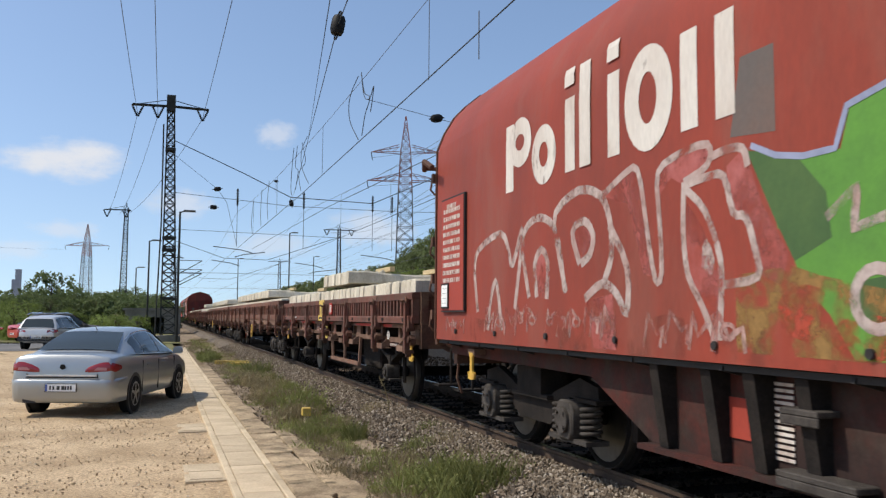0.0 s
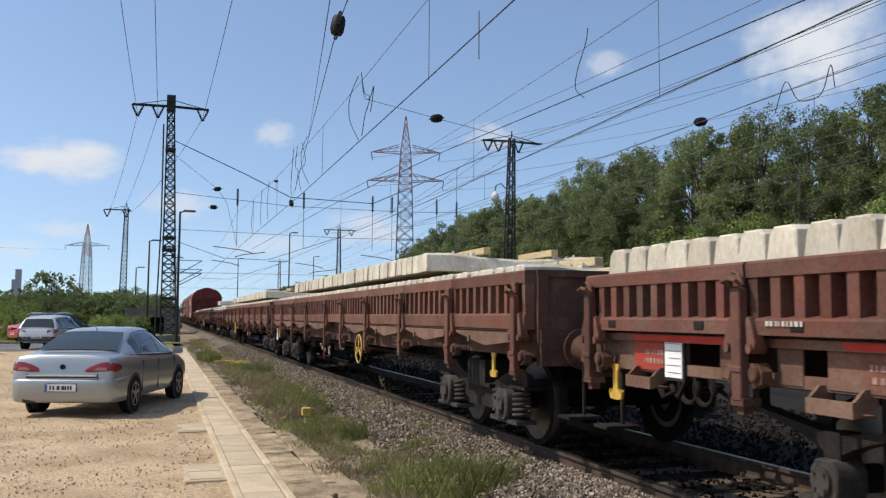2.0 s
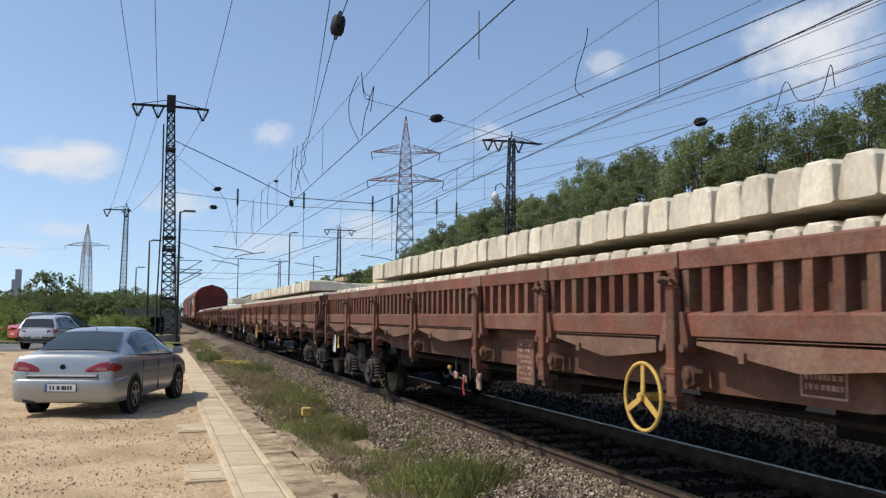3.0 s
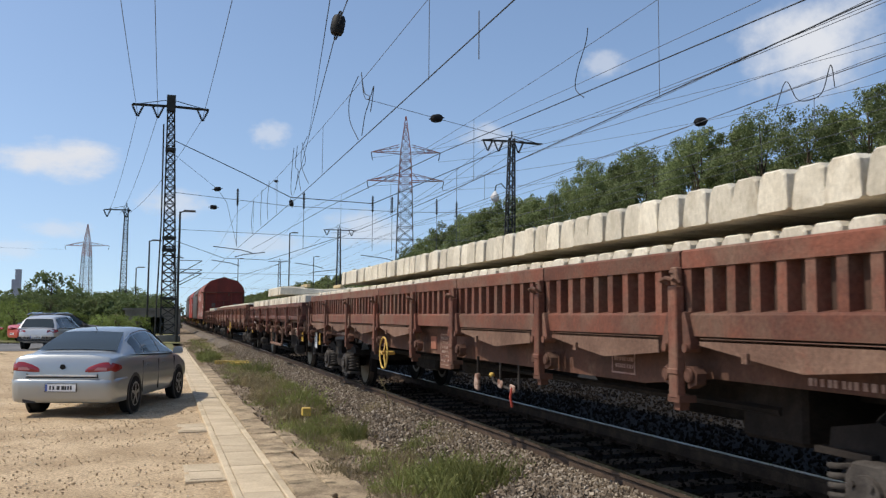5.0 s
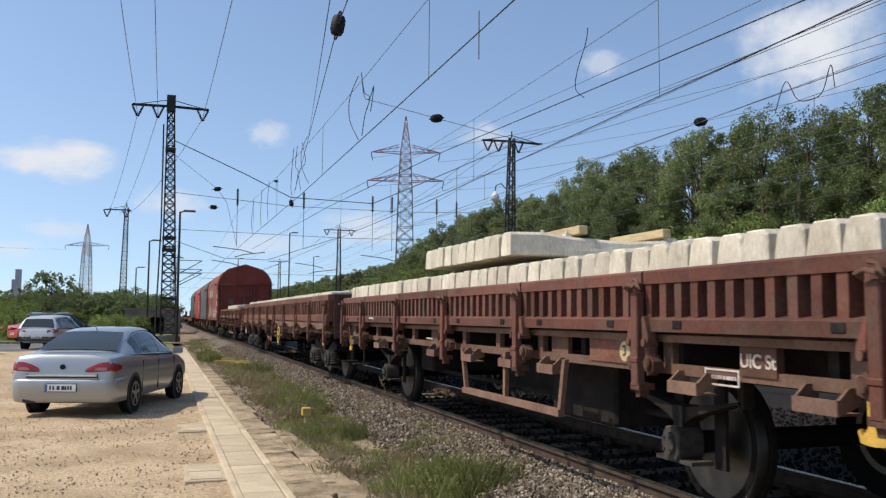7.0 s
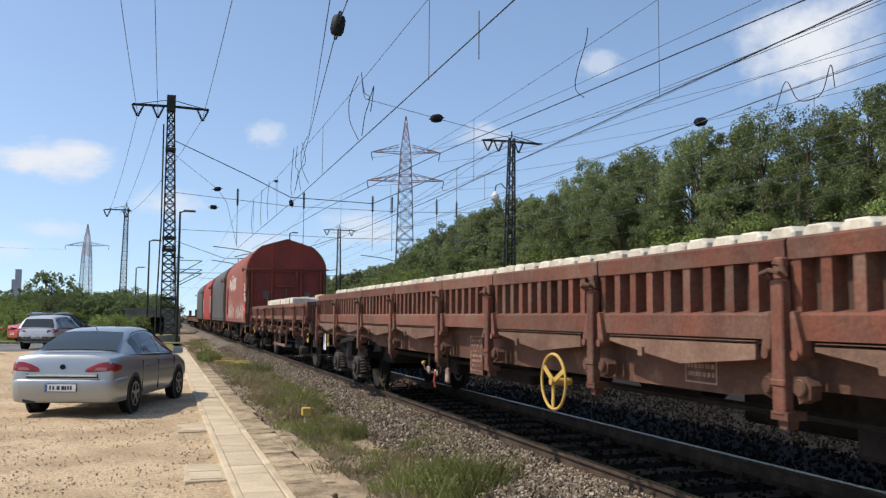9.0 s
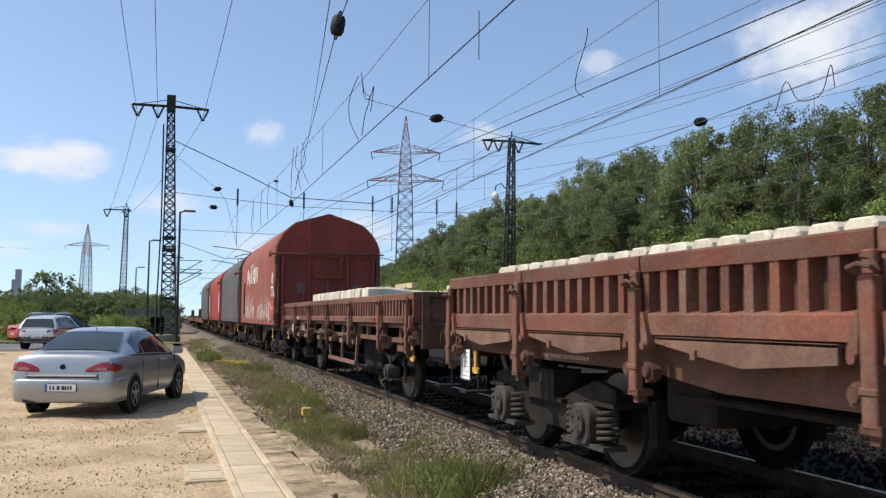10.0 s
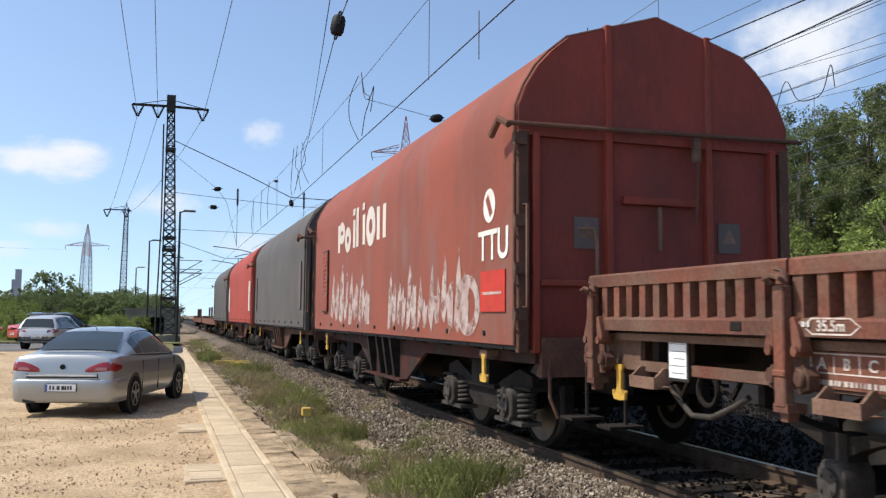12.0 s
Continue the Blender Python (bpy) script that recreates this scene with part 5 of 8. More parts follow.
        for ya, yb, n, low, high in ((16.2 - c, 13.0 - c, 4, 1.15, 2.25), (11.9 - c, 8.5 - c, 7, 1.12, 1.98)):
            for i in range(n):
                y0, d = ya + (yb - ya) * i / n, (yb - ya) / n
                up = rnd.uniform(0.0, 0.32)
                pts = [(y0, low + rnd.uniform(0, 0.25)), (y0 + d * 0.15, high - 0.2 - up), (y0 + d * 0.35, high - up + rnd.uniform(0, 0.15)), (y0 + d * rnd.uniform(0.42, 0.5), high - 0.1 - up),
                       (y0 + d * rnd.uniform(0.42, 0.55), low + 0.45), (y0 + d * 0.72, low + rnd.uniform(0.4, 0.7)), (y0 + d * 0.80, high - up - rnd.uniform(0.05, 0.3)), (y0 + d * 0.98, high - up - 0.25),
                       (y0 + d * rnd.uniform(0.86, 0.96), low + rnd.uniform(0.0, 0.2)), (y0 + d * 0.6, low + rnd.uniform(0, 0.12)), (y0 + d * 0.5, low + 0.3), (y0 + d * 0.3, low + rnd.uniform(0.0, 0.15))]
                lift += 0.0003
                patch(bm, pts, lift)
        stroke(bm, ellipse(8.55 - c, 1.45, 0.3, 0.26, 20), 0.13, 0.0056, None, True)
        part("spray_outline", bm, M["stroke"], w, "pale pinkish spray-painted shapes")
        bm = B()
        box(bm, -1.545, -1.532, 7.50 - c, 8.15 - c, 1.38, 1.78)
        part("red_patch", bm, M["red_paint"], w, "fresh bright red square")
        bars_part(w, -1.546, 7.84 - c, 1.56, 0.5, 0.05, 1, M["letter"], "panel_writing", False, seed)
        text_part("TTU", 0.42, w, -1.537, 7.82 - c, 2.02, M["white"], "white stencilled letters")
        bm = B()
        patch(bm, ellipse(7.93 - c, 2.43, 0.16, 0.17, 20), 0.006)
        disc = part("round_emblem", bm, M["white"], w, "white round emblem")
        bm = B()
        stroke(bm, [(7.99 - c, 2.52), (7.87 - c, 2.33)], 0.09, 0.0075)
        part("emblem_slash", bm, M["hood_brown"], disc)
        bm = B()
        box(bm, -1.56, -1.532, 16.45 - c, 16.95 - c, 1.4, 2.6)
        pl = part("data_panel", bm, M["black"], w, "black-framed red data panel")
        bm = B()
        box(bm, -1.566, -1.56, 16.48 - c, 16.92 - c, 1.43, 2.57)
        part("panel_face", bm, M["hood"], pl)
        bars_part(w, -1.567, 16.7 - c, 2.1, 0.36, 0.8, 10, M["faint"], "panel_writing", False, seed)


hood_wagon(4.24, "hood", "hood_end", "tag", 3)
wagon_b = kls_wagon(17.23, 11, [-4.26, -2.12, 0.03, 2.17, 4.33], -3.05, True, True)
wagon_c = res_wagon(33.95, -2.7, -0.25, 21, 90, -0.22)
wagon_d = res_wagon(53.45, 2.3, 0.10, 31, 0, 0.13)
wagon_e = kls_wagon(70.28, 41, [-4.02, -1.9, 0.27, 2.41, 4.57])
wagon_f = res_wagon(87.35, -2.4, 0.0, 51, -90)
wagon_g = kls_wagon(104.38, 61, [-4.57, -2.41, -0.27, 1.9, 4.02], key="kls_light")
hood_wagon(117.22, "hood_brown", "hood_end", "name", 5)
hood_wagon(129.34, "hood_grey", "hood_grey", "", 6)
hood_wagon(141.38, "hood_bright", "hood_bright", "", 7)
hood_wagon(153.42, "hood_grey", "hood_grey", "", 8)


def low_wagon(s):
    """Empty low flat wagon."""
    w = thing("low_flat_wagon", "low empty rust-red flat wagon at the end of the train", "railway wagon", "wagons of the train")
    half = 9.0
    bm = B()
    box(bm, -1.3, 1.3, -half, half, 1.0, 1.1)
    part("floor_deck", bm, M["wood_plank"], w)
    for sx in (-1, 1):
        bm = B()
        box(bm, sx * 1.3 - 0.05, sx * 1.3 + 0.05, -half, half, 0.72, 1.12)
        part("sole_bar", bm, M["brown"], w)
        for y in (-7.5, -4.5, -1.5, 1.5, 4.5, 7.5):
            bm = B()
            box(bm, sx * 1.3 - 0.06, sx * 1.3 + 0.06, y - 0.06, y + 0.06, 1.12, 1.9 if y < 0 else 1.3)
            part("stanchion", bm, M["rust"], w)
    for sy in (-1, 1):
        add_bogie(w, sy * 7.0)
    add_ends(w, half, 1.0)
    CARRIED.append((w, s))


low_wagon(169.6)
low_wagon(189.5)

# writing and marks on single wagons
text_part("35.5m", 0.078, wagon_g, -1.429, 3.71, 1.29, M["stencil_white"], "white stencilled floor area")
bm = B()
stroke(bm, [(3.71 + 0.19, 1.29), (3.71 + 0.13, 1.33), (3.71 - 0.13, 1.33), (3.71 - 0.19, 1.29), (3.71 - 0.13, 1.25), (3.71 + 0.13, 1.25)], 0.009, 0.003, -1.4255, True)
part("stencil_outline", bm, M["stencil_white"], wagon_g)
bm = B()
box(bm, -1.312, -1.295, 3.3, 4.2, 0.97, 1.16)
grid = part("load_table", bm, M["brown"], wagon_g, "brown plate with white lettered load table")
for i, letter in enumerate("ABC"):
    text_part(letter, 0.085, wagon_g, -1.3145, 3.90 - 0.17 * i, 1.095, M["stencil_white"], "white stencilled letter")
bm = B()
for za, zb in ((1.145, 1.152), (1.045, 1.052)):
    box(bm, -1.3145, -1.312, 3.475, 3.985, za, zb)
for yy in (3.475, 3.645, 3.815, 3.978):
    box(bm, -1.3145, -1.312, yy, yy + 0.007, 1.052, 1.145)
part("table_lines", bm, M["stencil_white"], wagon_g, "white ruled lines of the load table")
bars_part(wagon_g, -1.3125, 3.76, 1.0, 0.8, 0.05, 1, M["letter"], "load_stencil", False, 71)
for wg, yy in ((wagon_e, -3.6),):
    bm = B()
    box(bm, -1.312, -1.295, yy - 0.42, yy + 0.55, 0.99, 1.165)
    part("marked_plate", bm, M["brown"], wg)
    bm = B()
    patch(bm, ellipse(yy, 1.08, 0.075, 0.075, 18), 0.002, -1.3125)
    part("round_mark", bm, M["timber"], wg, "pale orange round mark")
    text_part("3", 0.11, wg, -1.3165, yy, 1.08, M["ink"])
bm = B()
box(bm, -1.312, -1.295, -5.25, -4.93, 0.99, 1.165)
part("marked_plate", bm, M["brown_dark"], wagon_e)
text_part("UIC St", 0.115, wagon_e, -1.3145, -5.09, 1.075, M["stencil_white"], "white stencilled standard mark")
bars_part(wagon_e, -1.302, -4.74, 0.965, 0.28, 0.04, 1, M["stencil_white"], "sill_stencil", True, 81)
bm = B()
box(bm, -1.318, -1.300, -5.190, -4.730, 0.882, 0.938)
board = part("inspection_plate", bm, M["sill_red"], wagon_b, "dark red inspection plate with white lettering")
text_part("REV/MNS 10.06.13", 0.048, wagon_b, -1.3205, -4.960, 0.910, M["stencil_white"], "white stencilled inspection date")
bm = B()
patch(bm, ellipse(-4.620, 1.040, 0.075, 0.075, 18), 0.002, -1.3125)
part("round_mark", bm, M["letter"], wagon_b, "pale round mark")
text_part("3", 0.10, wagon_b, -1.3165, -4.62, 1.04, M["ink"])
for wg, yy in ((wagon_d, 9.05), (wagon_f, 8.97), (wagon_c, 9.0)):
    add_sheet(wg, -1.31, yy, 0.80, 0.29, 0.33, 6)
bm = B()
box(bm, -1.275, -1.262, 0.50, 0.72, 0.92, 1.08)
part("marked_plate", bm, M["orange_mark"], wagon_d, "faded orange square mark")
bars_part(wagon_d, -1.263, 6.3, 1.0, 0.5, 0.09, 1, M["stencil_white"], "owner_mark", False, 91)

bm = B()
rod(bm, [(-1.2, 5.54, 0.90), (-1.2, 5.39, 0.78), (-1.2, 5.23, 0.68), (-1.2, 5.01, 0.69), (-1.2, 4.78, 0.78), (-1.2, 4.64, 0.85)], 0.020, 8)
part("brake_hose", bm, M["axlebox"], wagon_g, "grey sagging brake hose", smooth=60)
# loads; distances along each wagon from its middle
bearer = 1.215
for wg_s, y0, y1, z0, low in ((33.95, -9.0, 9.05, 1.60, bearer), (53.45, -9.0, 8.9, 1.60, bearer), (87.35, -9.0, 8.35, 1.60, bearer), (17.23, -6.0, 6.1, 1.61, 1.23), (70.28, -6.0, 6.15, 1.61, 1.23)):
    load, end_y = add_load("lower", y0, y1, z0, low, wg_s, "row of pale concrete sleepers laid across the wagon")
    top_timber(load, y0 + 0.1, y0 + (4.3 if low > bearer else 2.6), z0 + 0.245)
for wg_s, y0, y1, z0 in ((33.95, -5.85, 6.05, 1.93), (53.45, -7.3, 6.55, 1.93), (17.23, -1.6, 1.25, 1.94), (70.28, -1.35, 1.7, 1.95)):
    load, end_y = add_load("upper", y0, y1, z0, z0 - 0.10, wg_s, "raised tier of pale concrete sleepers on bearers")
    top_timber(load, y0 + 0.05, y0 + 1.2, z0 + 0.245)
load, end_y = add_load("lower", -3.1, 2.6, 1.58, 1.23, 104.38, "short row of pale concrete sleepers laid across the wagon")
top_timber(load, -3.0, -1.9, 1.825)



# ---- ground ----
def strip(name, xs, zs, y0, y1, dy, material, label, rough=0.0, kind="structure", seed=0):
    """A ground strip along the track, with an uneven surface."""
    bm = B()
    ny = max(1, int((y1 - y0) / dy))
    rows = []
    for j in range(ny + 1):
        y = y0 + (y1 - y0) * j / ny
        rows.append([bm.verts.new((x, y, z + (rough * noise.noise((x * 1.7 + seed, y * 1.7, 0.3)) if 0 < i < len(xs) - 1 else 0))) for i, (x, z) in enumerate(zip(xs, zs))])
    for a, b in zip(rows, rows[1:]):
        for i in range(len(xs) - 1):
            bm.faces.new((a[i], a[i + 1], b[i + 1], b[i]))
    return solid(name, bm, material, label, "ground", kind=kind, smooth=80)


# one sheet to the horizon, below the built strips
bm = B()
xs = [-2500, -400, -60, -12, 0.5, 1.9, 2.6, 29, 60, 400, 2500]
zs = [-0.60, -0.60, -0.60, -0.60, -0.52, -0.52, -0.50, -0.50, -0.6, -0.6, -0.6]
rows = [[bm.verts.new((x, y, z)) for x, z in zip(xs, zs)] for y in (-300, -20, 60, 200, 600, 4000)]
for a, b in zip(rows, rows[1:]):
    for i in range(len(xs) - 1):
        bm.faces.new((a[i], a[i + 1], b[i + 1], b[i]))
solid("ground", bm, M["soil"], "dry brown earth reaching to the horizon", "ground", kind="structure")

lot_xs = [-30 + 1.0 * i for i in range(24)] + [-6 + 0.25 * i for i in range(27)] + [0.70]
strip("parking_lot", lot_xs, [LOT_Z] * len(lot_xs), -8, 43, 0.25, M["sand"], "sandy gravel parking lot with tyre tracks", 0.042, seed=3)
strip("road", [-60, -4.8], [-0.34, -0.34], 43, 54, 3, M["asphalt"], "grey asphalt access road")
strip("meadow", [-300, -60, -20, -10, -4.8, 1.2], [-0.3, -0.3, -0.3, -0.32, -0.34, -0.36], 54, 420, 6, M["field"], "rough dry grass beyond the lot", 0.1, seed=2)
strip("verge_far", [-4.8, -2, 0.7], [-0.35, -0.35, -0.37], 43, 54, 2, M["field"], "rough dry grass beside the road", 0.05, seed=4)
strip("verge", [1.50, 1.75, 2.1, 2.4, 2.7, 2.95, 3.2], [-0.42, -0.40, -0.40, -0.39, -0.37, -0.36, -0.34], -8, 120, 0.3, M["soil"], "trodden dry soil verge beside the track", 0.03, seed=9)
strip("ballast", [2.75, 2.95, 3.15, 3.32, 3.55, 3.79, 3.86], [-0.42, -0.34, -0.24, -0.15, -0.115, -0.125, -0.19], -10, 420, 1.2, M["ballast_bed"], "brown railway ballast shoulder", 0.02, seed=5)
strip("ballast", [3.86, 4.6, 5.9, 6.2, 6.8, 8, 9.1, 12, 16, 20, 28], [-0.19, -0.19, -0.19, -0.20, -0.24, -0.20, -0.19, -0.2, -0.2, -0.22, -0.25], -10, 420, 1.2, M["dark_ballast"], "ballast between and beyond the rails, coloured dark for the train's shade", 0.02, seed=6)

# loose stones on the shoulder and between the rails
rnd = random.Random(5)


def stone_sheet(name, label, n, place, size, tone="stones"):
    verts, faces = [], []
    base = [(-1, -1, -0.6), (1, -0.8, -0.7), (0.9, 1, -0.6), (-0.8, 0.9, -0.7), (-0.7, -0.6, 0.7), (0.6, -0.7, 0.6), (0.7, 0.6, 0.75), (-0.6, 0.7, 0.6)]
    for _ in range(n):
        x, y, z = place()
        s = rnd.uniform(*size)
        q = Euler((rnd.uniform(0, 6), rnd.uniform(0, 6), rnd.uniform(0, 6))).to_matrix()
        sc = (s * rnd.uniform(0.7, 1.3), s * rnd.uniform(0.6, 1.1), s * rnd.uniform(0.5, 0.9))
        k = len(verts)
        for b in base:
            v = q @ Vector((b[0] * sc[0] * rnd.uniform(0.75, 1.2), b[1] * sc[1] * rnd.uniform(0.75, 1.2), b[2] * sc[2] * rnd.uniform(0.75, 1.2)))
            verts.append((x + v.x, y + v.y, z + v.z))
        faces += [tuple(k + i for i in f) for f in ((0, 3, 2, 1), (4, 5, 6, 7), (0, 1, 5, 4), (1, 2, 6, 5), (2, 3, 7, 6), (3, 0, 4, 7))]
    me = bpy.data.meshes.new(name)
    me.from_pydata(verts, [], faces)
    me.materials.append(M[tone])
    return tagged(new(name, me), label, "ballast", kind="stuff")


def stones_material(name, dark, mid, light):
    m = bpy.data.materials.new(name)
    m.use_nodes = True
    n, l = m.node_tree.nodes, m.node_tree.links
    p = n["Principled BSDF"]
    geo = n.new("ShaderNodeNewGeometry")
    r = n.new("ShaderNodeValToRGB")
    r.color_ramp.elements[0].color = (*dark, 1)
    r.color_ramp.elements[1].color = (*light, 1)
    e = r.color_ramp.elements.new(0.7)
    e.color = (*mid, 1)
    l.new(geo.outputs["Random Per Island"], r.inputs["Fac"])
    tc = n.new("ShaderNodeTexCoord")
    t = n.new("ShaderNodeTexNoise")
    t.inputs["Scale"].default_value = 40
    l.new(tc.outputs["Object"], t.inputs["Vector"])
    h = n.new("ShaderNodeHueSaturation")
    mr = n.new("ShaderNodeMapRange")
    mr.inputs["To Min"].default_value, mr.inputs["To Max"].default_value = 0.6, 1.4
    l.new(t.outputs["Fac"], mr.inputs["Value"])
    l.new(mr.outputs[0], h.inputs["Value"])
    l.new(r.outputs[0], h.inputs["Color"])
    l.new(h.outputs[0], p.inputs["Base Color"])
    p.inputs["Roughness"].default_value = 0.92
    p.inputs["Specular IOR Level"].default_value = 0.03
    return m


M["stones"] = stones_material("loose_ballast", (0.105, 0.080, 0.058), (0.215, 0.172, 0.128), (0.40, 0.345, 0.275))
# Stones near the far rail, toned down to stand for shade under the train.
M["dark_stones"] = stones_material("train_shade_stones", (0.010, 0.008, 0.007), (0.017, 0.014, 0.011), (0.036, 0.029, 0.023))
M["sand_stones"] = stones_material("sandy_pebbles", (0.30, 0.22, 0.14), (0.45, 0.35, 0.23), (0.64, 0.55, 0.42))


def shoulder_z(x):
    return -0.41 + 0.285 * min(1, max(0, (x - 2.6) / 0.85))


def near_y(lo, hi):
    return lo + (hi - lo) * rnd.random() ** 1.8


def place_shoulder():
    x = 2.62 + 1.15 * rnd.random() ** 0.55
    return x, near_y(4.5, 45), shoulder_z(x) + rnd.uniform(0.0, 0.03)


def place_bed():
    x = rnd.uniform(3.95, 10.0)
    return x, near_y(2.0, 40), -0.185 + rnd.uniform(-0.01, 0.02)


stone_sheet("ballast_stones", "loose angular ballast stones on the shoulder", 32000, place_shoulder, (0.010, 0.024))
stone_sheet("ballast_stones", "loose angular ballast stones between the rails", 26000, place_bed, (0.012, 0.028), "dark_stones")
stone_sheet("lot_pebbles", "small pale pebbles scattered on the sandy lot", 14000, lambda: (rnd.uniform(-5, 0.65), near_y(4.5, 30), LOT_Z + rnd.uniform(-0.006, 0.012)), (0.004, 0.013), "sand_stones")
stone_sheet("verge_pebbles", "small stones on the soil verge", 6500, lambda: (rnd.uniform(1.62, 2.75), near_y(4.5, 40), -0.395 + rnd.uniform(-0.01, 0.015)), (0.006, 0.022), "stones")

# rails
for x in (TRACK_X - 0.7535, TRACK_X + 0.7535):
    rail = thing("rail", "rust-brown steel rail with polished running surface", "rail", "rails of the track")
    bm = B()
    prism(bm, [(x + a, b) for a, b in ((-0.07, -0.172), (-0.07, -0.162), (-0.012, -0.135), (-0.010, -0.05), (-0.034, -0.036), (-0.036, -0.004), (0.036, -0.004), (0.034, -0.036), (0.010, -0.05), (0.012, -0.135), (0.07, -0.162), (0.07, -0.172))], -12, 420)
    part("rail_body", bm, M["rail"], rail)
    bm = B()
    prism(bm, [(x - 0.033, -0.004), (x - 0.024, 0.0), (x + 0.024, 0.0), (x + 0.033, -0.004)], -12, 420)
    part("rail_head", bm, M["rail_head"], rail, "polished running surface")


def track_sleeper():
    bm = B()
    box(bm, -1.3, 1.3, -0.13, 0.13, -0.32, -0.175)
    bevelled(bm, 0.012)
    return mesh_of("track_sleeper", bm, M["track_timber"])


def fastening():
    bm = B()
    box(bm, -0.05, 0.05, -0.07, 0.07, -0.176, -0.155)
    cyl(bm, (0, 0, -0.157), (0, 0, -0.11), 0.02, None, 8)
    return mesh_of("rail_clip", bm, M["rail"])


for i in range(200):
    ob = part("track_sleeper", cached("tsleeper", track_sleeper), None, None, at=pose(TRACK_X, -8 + 0.62 * i, 0))
    tagged(ob, "dark weathered track sleeper bedded in ballast", "sleeper", "sleepers of the track")
    if i < 60:
        for o in (-0.8635, -0.6435, 0.6435, 0.8635):
            part("rail_clip", cached("clip", fastening), None, ob, at=pose(o, 0, 0))


# cable trough with concrete lids, edge stones, side slabs
def lid_mesh(w, l, h):
    bm = B()
    box(bm, -w / 2, w / 2, -l / 2, l / 2, -h, 0)
    bevelled(bm, 0.008)
    return mesh_of("lid", bm, M["concrete"])


trough = tagged(thing("cable_trough", "straight concrete cable trough with flush pale lids", "cable trough"), kind="structure")
rnd = random.Random(8)
for i in range(104):
    part("trough_lid", cached("lid", lambda: lid_mesh(0.36, 0.49, 0.08)), None, trough, at=pose(0.95 + rnd.uniform(-0.004, 0.004), -6.0 + 0.5 * i, LOT_Z + 0.035 + rnd.uniform(-0.004, 0.004), rz=rnd.uniform(-0.3, 0.3)))
for i in range(52):
    for x in (0.725, 1.175):
        part("trough_wall", cached("wall", lambda: lid_mesh(0.075, 0.992, 0.2)), None, trough, at=pose(x, -5.75 + 1.0 * i, LOT_Z + 0.045 + rnd.uniform(-0.003, 0.003)))
bm = B()
box(bm, 0.69, 1.21, -8, 46, -0.62, LOT_Z - 0.06)
part("trough_floor", bm, M["kerb"], trough)

edging = tagged(thing("stone_edging", "row of old cracked concrete edging slabs, half buried", "edging"), kind="structure")
y = -7.8
while y < 30:
    L = rnd.uniform(0.75, 1.05)
    bm = B()
    w = 0.37 + rnd.uniform(-0.05, 0.03)
    cut = rnd.uniform(0, 0.12)
    prism(bm, [(-0.30, -L / 2), (w - 0.30 - cut * rnd.random(), -L / 2), (w - 0.30, -L / 2 + cut), (w - 0.30 - rnd.uniform(0, 0.05), L / 2 - 0.015), (-0.30, L / 2 - 0.015)], -0.25, 0, "z")
    bevelled(bm, 0.012)
    part("edging_slab", bm, M["kerb"], edging, at=pose(1.54, y + L / 2, LOT_Z + 0.02 + rnd.uniform(-0.012, 0.012) - max(0, y - 18) * 0.004, rx=rnd.uniform(-0.6, 0.6), ry=rnd.uniform(-1.2, 0.8)))
    y += L
y = 6.0
while y < 12.3:
    L = rnd.uniform(0.7, 1.1)
    bm = B()
    w = 0.34 - 0.02 * max(0, y - 8)
    prism(bm, [(-0.17, -L / 2), (w - 0.17 + rnd.uniform(-0.05, 0.02), -L / 2 + 0.02), (w - 0.17 + rnd.uniform(-0.08, 0.02), L / 2 - 0.02), (-0.17, L / 2 - 0.012)], -0.2, 0, "z")
    bevelled(bm, 0.014)
    part("edging_slab", bm, M["kerb"], edging, at=pose(1.80, y + L / 2, LOT_Z - 0.005 + rnd.uniform(-0.012, 0.008), rx=rnd.uniform(-0.8, 0.8), ry=rnd.uniform(-1.5, 0.8)))
    y += L
for yc, L in ((9.56, 1.0), (13.35, 0.9)):
    slab = thing("access_cover", "pale concrete access cover beside the trough", "cover slab", "cover slabs")
    slab.matrix_basis = pose(0.49, yc, LOT_Z + 0.02)
    part("frame_slab", cached(("cover", L), lambda: lid_mesh(0.42, L, 0.06)), None, slab)
    bm = B()
    for a, b in ((-L / 2 + 0.06, -0.015), (0.015, L / 2 - 0.06)):
        box(bm, -0.16, 0.16, a, b, 0, 0.006)
    part("cover_panel", bm, M["concrete"], slab)



# ---- trees, shrubs and weeds ----
def leaf_cloud(verts, faces, rnd, c, r, n, size, squash=0.8):
    for _ in range(n):
        while True:
            p = Vector((rnd.uniform(-1, 1), rnd.uniform(-1, 1), rnd.uniform(-1, 1)))
            if 0.35 < p.length < 1:
                break
        p = Vector((c[0] + p.x * r, c[1] + p.y * r, c[2] + p.z * r * squash))
        s = rnd.uniform(0.6, 1.3) * size
        q = Euler((rnd.uniform(-1.1, 1.1), rnd.uniform(-1.1, 1.1), rnd.uniform(0, 6.3))).to_matrix()
        k = len(verts)
        for o in ((-1, 0, 0), (-0.2, -0.55, 0.12), (1, 0, 0), (0.1, 0.55, 0.12)):
            v = q @ Vector(o)
            verts.append((p.x + v.x * s, p.y + v.y * s, p.z + v.z * s))
        faces.append((k, k + 1, k + 2, k + 3))


